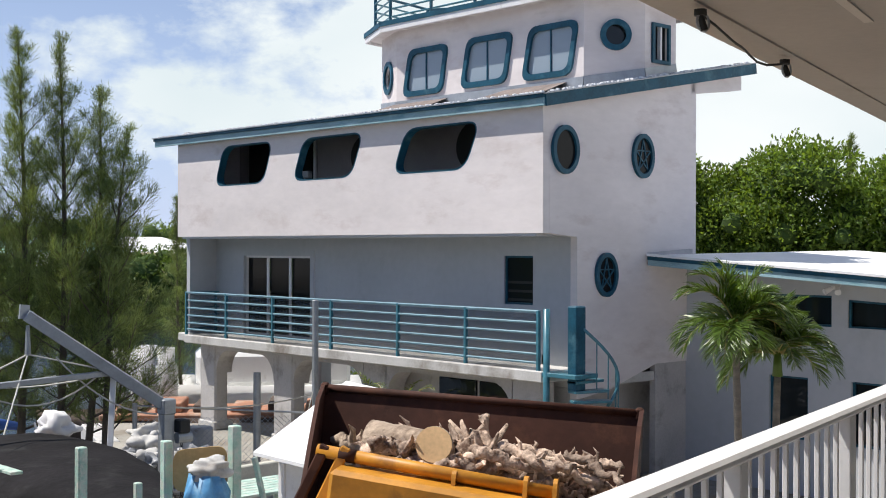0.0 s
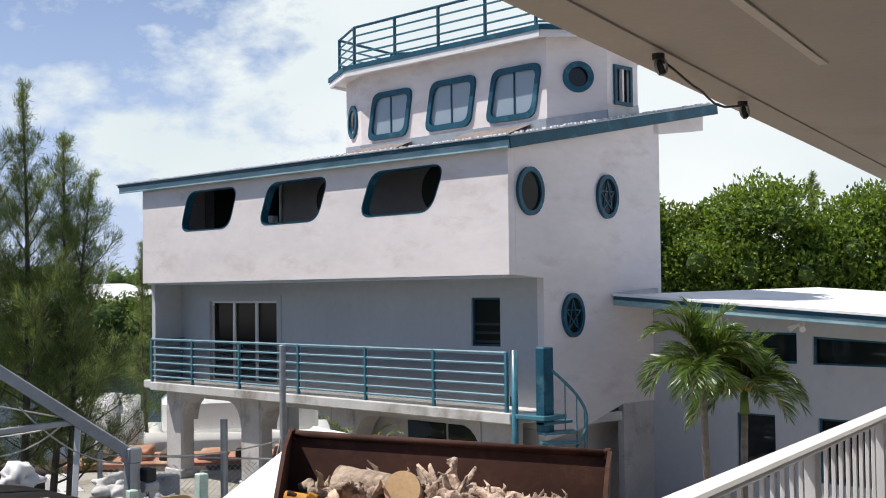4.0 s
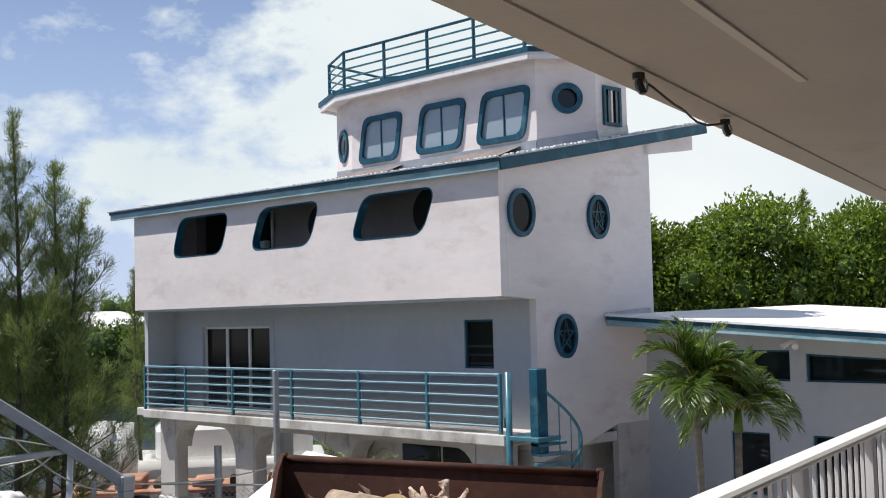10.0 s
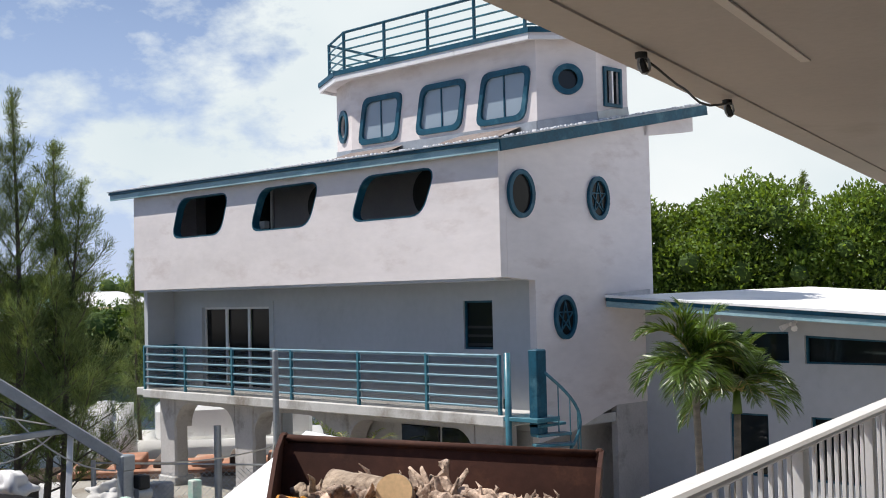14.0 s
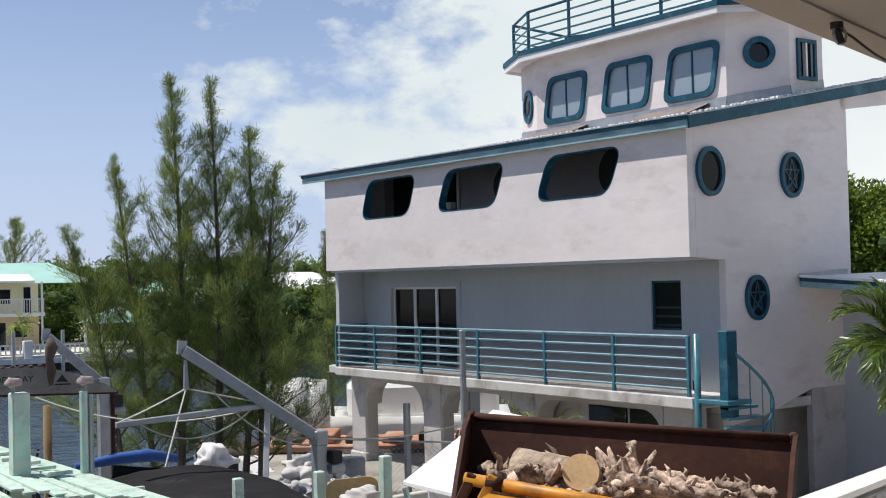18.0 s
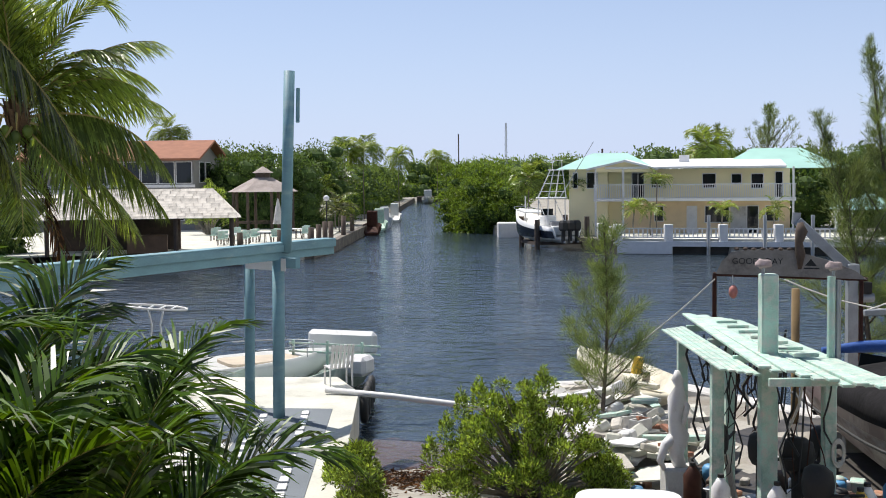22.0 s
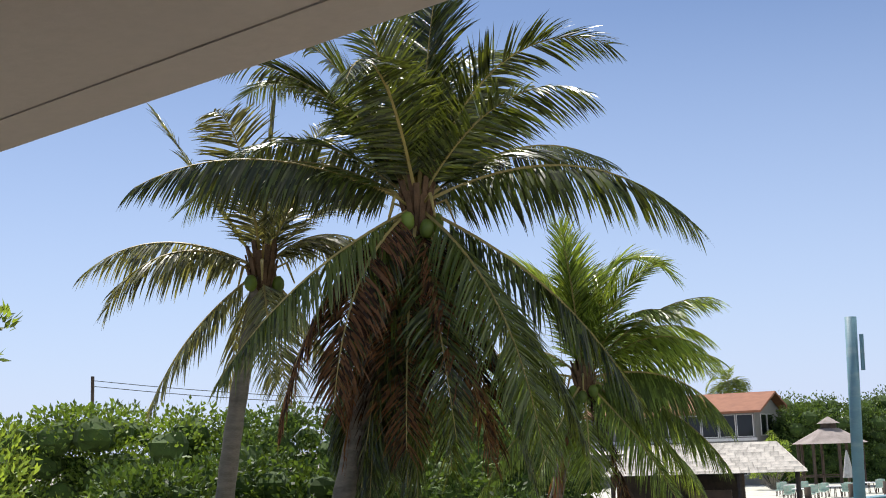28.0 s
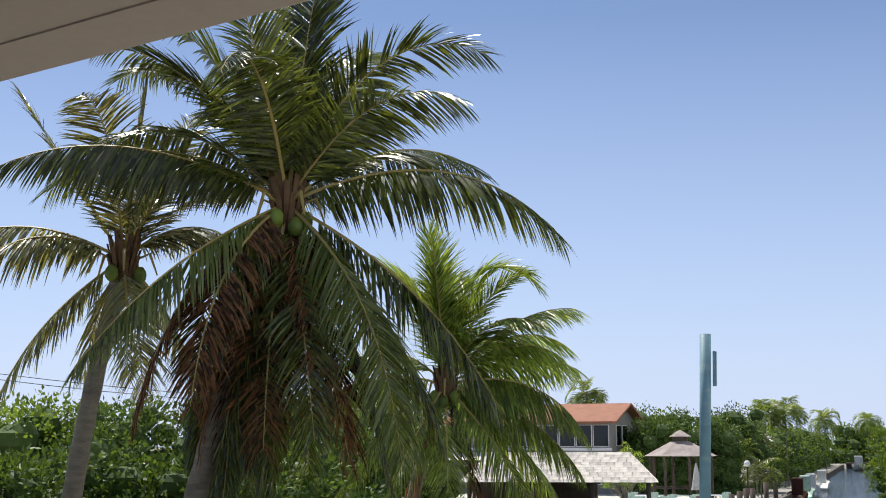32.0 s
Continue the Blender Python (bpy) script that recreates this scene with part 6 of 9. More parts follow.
def build_tarp_pile():
    t = thing("covered_bin", (7.55, 12.35, GZ), "bin wrapped in crumpled blue tarp with a grey sack on top", "bin")
    rings = []
    for k in range(9):
        f = k / 8
        rr = 0.40 - 0.19 * f + 0.03 * math.sin(k * 2.1)
        rings.append([(7.52 + rr * (1 + 0.45 * noise.noise(Vector((math.cos(2 * math.pi * j / 30) * 2.2, math.sin(2 * math.pi * j / 30) * 2.2, k * 0.35)))) * math.cos(2 * math.pi * j / 30), 12.36 + rr * (1 + 0.45 * noise.noise(Vector((math.cos(2 * math.pi * j / 30) * 2.2, math.sin(2 * math.pi * j / 30) * 2.2, k * 0.35)))) * math.sin(2 * math.pi * j / 30), GZ + 1.95 * f + 0.06 * noise.noise(Vector((j * 0.7, k, 0)))) for j in range(30)])
    rings = [[(x + 0.02 * math.sin(9 * math.atan2(y - 12.36, x - 7.52) + i), y + 0.02 * math.cos(11 * math.atan2(y - 12.36, x - 7.52)), z) for x, y, z in ring] for i, ring in enumerate(rings)]
    part("tarp", Shape().loft(rings), BLUETARP, t, "crumpled bright blue tarp", True)
    part("sack", Shape().blob((7.55, 12.36, 1.82), (0.24, 0.22, 0.14), 4, 0.6, 26, 18), CONCRETE, t, "lumpy grey sack", True)
    part("backboard", moved(Shape().prism(rounded([(-0.32, 0), (0.32, 0), (0.32, 0.55), (-0.32, 0.5)], 0.15), 0.03, pose(0, 0, 0, 90, 0, 0)), pose(7.62, 12.68, 1.5, 0, 0, -35)), mat("ply_board", (0.42, 0.28, 0.12), 0.8, vary=0.2, scale=4), t, "brown plywood board")
    for k in range(1):
        part("tie", Shape().tube([(7.52 + 0.33 * math.cos(a), 12.36 + 0.33 * math.sin(a), 0.5 + k * 0.5) for a in [q * 0.42 for q in range(16)]], 0.012, 4), ROPE, t)


build_tarp_pile()


def build_shed():
    t = thing("shed", (7.6, 9.4, GZ), "small white shed with pale metal roof behind the loader", "shed")
    part("wall", Shape().box((6.85, 8.3, GZ), (8.6, 9.95, 2.32), 0.01), WHITEPAINT, t, "white panelled wall")
    for k in range(5):
        part("batten", Shape().bar((6.84, 8.4 + k * 0.36, GZ), (6.84, 8.4 + k * 0.36, 2.3), 0.05, 0.02), WHITEPAINT, t)
    s = Shape()
    a, b, c, d = (6.62, 10.04, 2.38), (6.62, 8.0, 2.36), (7.85, 8.0, 2.86), (7.62, 9.85, 3.02)
    v = [a, b, c, d] + [(p[0], p[1], p[2] + 0.035) for p in (a, b, c, d)]
    s.add(v, [(0, 1, 2, 3), (7, 6, 5, 4), (0, 4, 5, 1), (1, 5, 6, 2), (2, 6, 7, 3), (3, 7, 4, 0)])
    part("roof", s, ROOFWHITE, t, "sunlit white metal roof slope")
    s = Shape()
    e, f = (8.95, 8.0, 2.4), (8.95, 9.75, 2.4)
    v = [d, c, e, f] + [(p[0], p[1], p[2] + 0.035) for p in (d, c, e, f)]
    s.add(v, [(0, 1, 2, 3), (7, 6, 5, 4), (0, 4, 5, 1), (1, 5, 6, 2), (2, 6, 7, 3), (3, 7, 4, 0)])
    part("roof", s, ROOFWHITE, t)
    for k in range(6):
        y = 8.15 + k * 0.36
        part("roof_seam", Shape().bar((6.66, y, 2.42), (7.70, y, 2.98), 0.015, 0.012), ROOFWHITE, t)
    part("gable", Shape().prism([(6.85, 2.3), (8.6, 2.3), (7.6, 2.85)], 0.04, face_south(9.8)), WHITEPAINT, t)


build_shed()
LIP_A, LIP_B = Vector((5.38, 7.22, 3.36)), Vector((6.72, 5.36, 3.24))
BW = (LIP_B - LIP_A).normalized()
BN = Vector((BW.y, -BW.x, 0)).normalized()


def bucket_frame():
    """Local x along the bucket, y towards the viewer's side, z up, origin at the far lip's left end."""
    m = Matrix((BW, BN, BN.cross(BW))).transposed().to_4x4()
    m.translation = LIP_A
    return m


def log_mesh(length, r0, r1, seed, bend=0.1, seg=11, n=14, knobs=2):
    r = random.Random(seed)
    pts, rs = [], []
    for k in range(n + 1):
        t = k / n
        pts.append((length * (t - 0.5), bend * math.sin(math.pi * t) * r.uniform(0.6, 1.2), 0.02 * r.uniform(-1, 1)))
        rs.append((r0 + (r1 - r0) * t) * r.uniform(0.85, 1.15))
    s = Shape().tube(pts, rs, seg)
    s.v = [tuple(Vector(p) + 0.8 * min(r0, r1) * (noise.noise_vector(Vector(p) * 11 + Vector((seed, 0, 0))) + 0.6 * noise.noise_vector(Vector(p) * 30 + Vector((0, seed, 0))))) for p in s.v]
    stubs = []
    for k in range(knobs):
        i = r.randrange(1, n)
        p = Vector(pts[i])
        d = Vector((r.uniform(-0.5, 0.5), r.uniform(-1, 1), r.uniform(-0.3, 1))).normalized()
        q = p + d * rs[i] * r.uniform(1.6, 4.2)
        stubs.append(Shape().tube([p, p.lerp(q, 0.6) + Vector((0.02, 0, 0.02)), q], [rs[i] * 0.5, rs[i] * 0.34, rs[i] * 0.06], 6))
    return s, stubs


def build_loader():
    t = thing("wheel_loader", (4.0, 5.2, GZ), "yellow wheel loader with raised rusty bucket", "loader")
    m = bucket_frame()
    W = (LIP_B - LIP_A).length
    prof = [(0.0, 0.0), (0.10, -0.32), (0.20, -0.62), (0.38, -0.86), (0.62, -0.94), (0.84, -0.82), (0.98, -0.58)]
    sh = Shape()
    loop = prof + list(reversed([(y - 0.03, z - 0.03) if i < 3 else (y, z - 0.045) if i < 5 else (y + 0.04, z - 0.02) for i, (y, z) in enumerate(prof)]))
    rings = [[m @ Vector((x + (0.2 * y if x == 0 else 0), y, z)) for y, z in loop] for x in (0.0, W * 0.25, W * 0.5, W * 0.75, W)]
    bk = part("bucket", recalc(sh.loft(rings).mesh("bucket", RUST)), RUST, t, "rust-brown steel bucket")
    for x in (-0.03, W):
        pl = [(0.0, 0.05), (0.06, -0.40), (0.18, -0.66), (0.38, -0.90), (0.62, -0.97), (0.88, -0.85), (1.05, -0.55), (0.75, -0.30), (0.35, -0.02)]
        mm = m @ Matrix(((0.2 if x < 0 else 0.0, 0, 1, x), (1, 0, 0, 0), (0, 1, 0, 0), (0, 0, 0, 1)))
        part("side_plate", recalc(Shape().prism(pl, 0.03, mm).mesh("side_plate", RUST)), RUST, bk, "worn rusty side plate")
    part("lip_bar", Shape().tube([m @ Vector((-0.03, 0, 0.02)), m @ Vector((W + 0.03, 0, 0.02))], 0.03, 7), RUST, bk, "worn rounded bucket lip", True)
    for k in (0, 4):
        part("lip_cap", moved(Shape().box((-0.03, -0.03, -0.03), (0.03, 0.03, 0.06), 0.015), m @ Matrix.Translation((0.0 if k == 0 else W if k == 4 else W * k / 4, 0, 0 if k in (0, 4) else -0.09))), RUST, bk)
    # yellow tube and lugs in front
    part("cross_tube", Shape().tube([m @ Vector((0.30, 1.08, -0.24)), m @ Vector((W * 0.80, 1.08, -0.37))], 0.042, 12), YELLOW, t, "yellow steel cross tube", True)
    part("cylinder_rod", Shape().tube([m @ Vector((0.45, 1.08, -0.252)), m @ Vector((0.56, 1.08, -0.260))], 0.047, 12), RUST, t, "", True)
    for x in (1.20, W * 0.72, W * 0.80):
        mm = m @ Matrix(((0, 0, 1, x), (1, 0, 0, 0), (0, 1, 0, 0), (0, 0, 0, 1)))
        part("lug", recalc(Shape().prism(rounded([(0.98, -0.75), (1.22, -0.75), (1.14, -0.28), (1.03, -0.28)], 0.07, 3), 0.028, mm).mesh("lug", YELLOW)), YELLOW if x > 0.9 else RUST, t)
    bx = moved(Shape().bar((0.42, 1.15, -0.68), (W * 0.86, 1.15, -0.80), 0.30, 0.74, 0.03), m)
    part("torque_box", bx, YELLOW, t, "broad yellow box beam with chipped paint")
    for x in (0.5, W * 0.78):
        part("lift_arm", moved(Shape().bar((x, 1.20, -0.80), (x, 2.6, -2.1), 0.16, 0.34, 0.02, (1, 0, 0)), m), YELLOW, t, "yellow lift arm")
        if x < 1:
            for e in (0.0, 0.14):
                part("tilt_link", moved(Shape().bar((x - 0.14 + e, 1.10, -0.20), (x - 0.44 + e, 1.16, -0.92), 0.03, 0.07, 0.01, (1, 0, 0)), m), YELLOW if e else RUST, t, "rusty linkage bar")
        part("pin", moved(Shape().tube([(x - 0.38, 1.14, -1.0), (x + 0.15, 1.14, -1.0)], 0.07, 10), m), RUST, t)
        part("cylinder", moved(Shape().tube([(x + 0.1, 1.5, -1.15), (x + 0.1, 2.5, -2.6)], 0.075, 10), m), RUST, t)
    body = moved(Shape().box((0.5, 2.5, -3.0), (W - 0.6, 5.0, -1.9), 0.12), m)
    part("chassis", body, YELLOW, t)
    for x in (0.1, W - 0.55):
        for y in (2.7, 4.6):
            wz = GZ + 0.62 - 3.4
            tyre = part("tyre", moved(Shape().tube([(x, y, wz), (x + 0.04, y, wz), (x + 0.36, y, wz), (x + 0.4, y, wz)], [0.5, 0.62, 0.62, 0.5], 24), m), BLACK, t, "", True)
            part("rim", moved(Shape().tube([(x - 0.01, y, wz), (x + 0.41, y, wz)], 0.32, 16), m), YELLOW, tyre)
    # the load of logs and roots
    def log(name, label, shape, at, turn, material=LOG, ends=None):
        mm = m @ Matrix.Translation(at) @ Euler([radians(a) for a in turn]).to_matrix().to_4x4()
        shape, stubs = shape if isinstance(shape, tuple) else (shape, ())
        ob = solo(name, moved(shape, mm), material, label, "log", group="logs in the bucket", smooth=True)
        if ends:
            e = Shape().tube([(ends[0], 0, 0), (ends[0] + 0.012, 0, 0)], ends[1], 18)
            x = part("sawn_end", moved(e, mm), LOGEND, ob, "pale sawn end")
            x.matrix_parent_inverse = Matrix.Identity(4)
        for stub in stubs:
            x = part("branch_stub", moved(stub, mm), material, ob)
            x.matrix_parent_inverse = Matrix.Identity(4)
        return ob

    log("log", "short round sawn log, bark stripped, pale cut end", Shape().tube([(-0.20 + 0.08 * k, 0.006 * math.sin(k * 2.1), 0.005 * math.cos(k * 1.7)) for k in range(6)], [0.118, 0.126, 0.121, 0.125, 0.119, 0.122], 22), (0.72, 0.66, -0.22), (0, 4, 8), BARKLOG, (0.2, 0.116))
    log("log", "pale sawn log lying end-on", Shape().tube([(-0.15 + 0.06 * k, 0.005 * math.sin(k * 2.3), 0.0) for k in range(6)], [0.120, 0.126, 0.122, 0.124, 0.121, 0.123], 22), (1.02, 0.80, -0.22), (0, -22, 84), BARKLOG, (0.151, 0.119))
    log("log", "weathered grey-brown log chunk", log_mesh(0.34, 0.06, 0.05, 3), (0.40, 0.40, -0.30), (0, 5, 10), BARKLOG)
    r = random.Random(12)
    for k in range(64):
        y = r.uniform(0.35, 0.95)
        x = 0.42 + 0.2 * y + 1.55 * ((k * 0.618) % 1)
        pile = 0.10 * math.sin(math.pi * x / 2.3)
        z = -0.60 + 0.36 * (k / 64) + pile * 0.6
        ln, ra = r.uniform(0.25, 0.7), r.uniform(0.02, 0.058)
        rz, ry = r.uniform(-35, 50), r.uniform(-18, 18)
        log("log", "sun-bleached knotted driftwood log", log_mesh(ln, ra, ra * r.uniform(0.5, 0.9), 30 + k, r.uniform(-0.12, 0.12), 9, 16, 4), (x, y, z), (r.uniform(-30, 30), ry, rz))
    log("log", "squared pale timber block", moved(Shape().box((-0.26, -0.09, -0.06), (0.26, 0.09, 0.06), 0.012), pose(0, 0, 0)), (1.72, 1.0, -0.47), (8, 6, 8), CRATE)
    log("log", "short pale split board", Shape().box((-0.22, -0.10, -0.012), (0.22, 0.10, 0.012), 0.004), (0.92, 1.0, -0.47), (-35, 25, 15), CRATE)
    # upright root stump
    st = Shape()
    for j in range(34):
        a = j * 2.4
        b = Vector((0.05 * math.cos(a), 0.05 * math.sin(a), 0))
        tip = Vector((0.30 * math.cos(a) * r.uniform(0.5, 1), 0.22 * math.sin(a) * r.uniform(0.5, 1), r.uniform(0.02, 0.30)))
        st.tube([b, b.lerp(tip, 0.5) + Vector((r.uniform(-0.05, 0.05), r.uniform(-0.05, 0.05), 0.03)), tip], [0.036, 0.022, 0.010], 7)
    st.blob((0, 0, 0.08), (0.15, 0.13, 0.13), 5, 1.0, 16, 12)
    st.tube([(0, 0, 0.05), (0.03, 0.0, 0.14), (-0.01, 0.02, 0.22), (0.03, 0.0, 0.30), (0.01, 0.0, 0.36)], [0.07, 0.045, 0.06, 0.035, 0.045], 9)
    st.v = [tuple(Vector(p) + 0.035 * noise.noise_vector(Vector(p) * 14) + 0.02 * noise.noise_vector(Vector(p) * 40)) for p in st.v]
    log("tree_stump", "gnarled pale root stump standing among the logs", st, (1.28, 0.62, -0.36), (0, 0, 0))


build_loader()


def build_fence():
    t = thing("chain_link_fence", (13.4, 21.1, GZ), "galvanised chain-link fence with round posts", "fence")
    a, b = Vector((11.8, 22.1, 0)), Vector((15.3, 19.8, 0))
    part("top_pipe", Shape().tube([(a.x, a.y, 1.25), (b.x, b.y, 1.0)], 0.02, 6), GALV, t)
    L = (b - a).length
    wire = Shape()
    n = int(L / 0.11)
    for k in range(-12, n):
        for s in (1, -1):
            x0, x1 = k * 0.11, k * 0.11 + 1.2
            z0, z1 = (GZ, GZ + 1.2) if s > 0 else (GZ + 1.2, GZ)
            if x0 < 0:
                z0, x0 = z0 + (z1 - z0) * (-x0) / 1.2, 0
            if x1 > L:
                z1, x1 = z0 + (z1 - z0) * (L - x0) / max(1e-6, (x1 - x0)), L
            if x1 - x0 > 0.05:
                wire.tube([a.lerp(b, x0 / L) + Vector((0, 0, z0)), a.lerp(b, x1 / L) + Vector((0, 0, z1))], 0.005, 3, False)
    ob = part("wire_mesh", wire, GALV, t, "fine diamond wire mesh")
    ob["kind"] = "stuff"
    for x, y, top, w in ((11.8, 22.1, 1.3, 0.05), (13.84, 20.8, 1.88, 0.075), (15.3, 19.8, 1.2, 0.05)):
        part("post", Shape().tube([(x, y, GZ), (x, y, top)], w, 10), GALV, t)
    solo("mast_post", Shape().box((14.75, 20.07, GZ), (14.86, 20.18, 3.36), 0.02), GALV, "tall grey square steel post before the deck", "post")
    for s in (-0.4, 0.35):
        solo("guy_rope", Shape().tube([(14.8, 20.1, 1.7), (14.8 + s, 20.1 - s * 0.6, GZ)], 0.012, 5), ROPE, "pale guy rope on the steel post", "rope", group="guy ropes")


build_fence()


def build_plastic_heap():
    r = random.Random(8)
    for k in range(46):
        x, y = r.uniform(9.2, 11.6), r.uniform(18.0, 21.6)
        s = r.uniform(0.18, 0.38)
        solo("plastic_sack", Shape().blob((x, y, GZ + s * 0.45 + r.uniform(0, 0.85)), (s, s * 0.8, s * 0.6), k, 1.3, 34, 22), PLASTIC if k % 3 else CONCRETE, "crumpled glossy grey plastic sheeting bundle", "bundle", group="plastic bundles", smooth=True)
    for x, y in ((12.6, 22.6), (13.2, 22.0)):
        solo("drum", Shape().tube([(x, y, GZ), (x, y, GZ + 0.04), (x, y, 0.66), (x, y, 0.7)], [0.28, 0.3, 0.3, 0.28], 18), CONCRETE, "pale weathered drum beside the fence", "drum", group="drums", smooth=True)


PLASTIC = mat("grey_plastic_sheet", (0.36, 0.37, 0.39), 0.25, vary=0.7, scale=4, fine=12, bump=1.0, dirt=(0.06, 0.06, 0.06), dirt_amount=0.5, dirt_scale=4)
build_plastic_heap()


def build_low_wall():
    s = Shape().bar((9.2, 18.6, 0.1), (14.2, 18.9, 0.1), 0.18, 0.7, 0.02)
    solo("low_wall", s, PIERTOP, "low pale concrete wall along the path", "wall", "structure")
    t = thing("wooden_table", (9.6, 14.6, GZ), "pale slatted wooden table among the posts", "table")
    for k in range(7):
        part("slat", Shape().box((9.05, 14.2 + k * 0.15, 0.95), (10.5, 14.33 + k * 0.15, 0.99), 0.004), SEAFOAM, t)
    for x in (9.15, 10.4):
        for y in (14.3, 15.1):
            part("leg", Shape().box((x - 0.04, y - 0.04, GZ), (x + 0.04, y + 0.04, 0.95), 0.005), SEAFOAM, t)


build_low_wall()


def build_far_boats():
    """Boats and a rust-streaked barge moored beyond the house."""
    t = thing("barge", (18.5, 30, WZ), "low barge with rust-orange deck moored behind the house", "barge")
    m = Matrix.Translation((21.5, 25.9, WZ - 0.35)) @ pose(0, 0, 0, 0, 0, 52)
    part("hull", moved(hull_shape(9.5, 2.6, 1.25, 0.05, 10, 0.9), m), DARKWOOD, t, "", True)
    part("deck", moved(Shape().box((-1.15, 0.2, 1.2), (1.15, 7.6, 1.36), 0.03), m), ORANGE, t, "rust-streaked orange deck")
    for k in range(7):
        part("hatch", moved(Shape().box((-0.8, 0.5 + k, 1.36), (0.7, 1.2 + k, 1.5 + 0.06 * (k % 3)), 0.03), m), ORANGE if k % 2 else DARKWOOD, t)
    t = thing("houseboat", (19, 33, WZ), "white cabin boat moored beyond the barge", "boat")
    m = Matrix.Translation((24.2, 29.6, WZ - 0.3)) @ pose(0, 0, 0, 0, 0, 60)
    part("hull", moved(hull_shape(10, 3.2, 1.6, 0.2), m), BOATWHITE, t, "", True)
    part("cabin", moved(Shape().box((-1.2, 1.0, 1.6), (1.2, 5.6, 2.6), 0.12), m), BOATWHITE, t)
    for k in range(3):
        part("window", moved(Shape().box((1.2, 1.4 + k * 1.4, 1.95), (1.215, 2.4 + k * 1.4, 2.4), 0), m), DARKGLASS, t)
    part("dark_locker", moved(Shape().box((-1.0, 6.2, 1.75), (0.9, 7.6, 2.15), 0.04), m), mat("navy_cushion", (0.02, 0.03, 0.08), 0.6), t, "navy blue deck locker")
    for x, y, z, a in ((17.2, 31.6, 1.0, 0.36), (16.8, 32.2, 0.9, 0.3), (17.6, 31.2, 0.95, 0.3)):
        solo("white_tank", Shape().tube([(x, y, WZ), (x, y, z + 0.1), (x, y, z + 0.16), (x, y, z + 0.6)], [a * 1.3, a * 1.3, a, a], 16), BOATWHITE, "white round tank on the moored boat", "tank", group="white tanks", smooth=True)


build_far_boats()


def build_potted_plant():
    small_palm("fern_pot", "green fern in a pot behind the bucket", (15.6, 18.6, GZ), (15.6, 18.6, 1.2), 16, 0.75, 70, "", 0.16, 0.02, 2.2, FROND_BRIGHT, (15, 80), 22, "potted plant", False)
    solo("plant_pot", Shape().tube([(15.6, 18.6, GZ), (15.6, 18.6, 1.15), (15.6, 18.6, 1.22)], [0.2, 0.3, 0.32], 14), TERRA, "tall terracotta planter below the deck", "pot", smooth=True)


build_potted_plant()


# ---- pier, beam and the near bank ----
BEAMBLUE = mat("pale_teal_beam_paint", (0.17, 0.315, 0.375), 0.55, vary=0.15, scale=1.5, fine=20, bump=0.1, dirt=(0.30, 0.42, 0.44), dirt_amount=0.2, stretch=(1, 1, 3))


def build_pier():
    p = Shape().prism([(-4.9, 10), (-1.05, 10), (-1.28, 20.0), (-1.36, 25.6), (-1.95, 27.6), (-5.2, 27.8)], 2.6, pose(0, 0, -2.75))
    solo("pier", p, PIERTOP, "pale concrete pier beside the boat ramp", "pier", "structure")
    solo("pavement", Shape().prism([(-3.2, 10), (-1.62, 10), (-1.78, 23.7), (-3.3, 23.9)], 0.012, pose(0, 0, -0.15)), ASPHALT, "smooth dark grey walkway on the pier", "pavement", "structure")
    kerb = thing("paver_row", (-2.2, 18, -0.14), "row of white paver blocks set along the walkway", "paving")
    for k in range(24):
        y = 12.4 + k * 0.47
        x = -1.90 - (y - 12.4) * 0.034
        placed("paver", paver_mesh, kerb, pose(x, y, -0.138, 0, 0, 2))
    grid = thing("paver_grid", (-3.4, 21, -0.14), "open grid of white pavers with grass between", "paving")
    for i in range(4):
        for k in range(9):
            placed("paver", paver_mesh, grid, pose(-3.05 - i * 0.42, 18.6 + k * 0.55 + 0.2 * (i % 2), -0.146, 0, 0, 2))
    return


paver_mesh = Shape().box((-0.07, -0.16, 0), (0.07, 0.16, 0.035), 0.008).mesh("paver", WHITEPAINT)
build_pier()


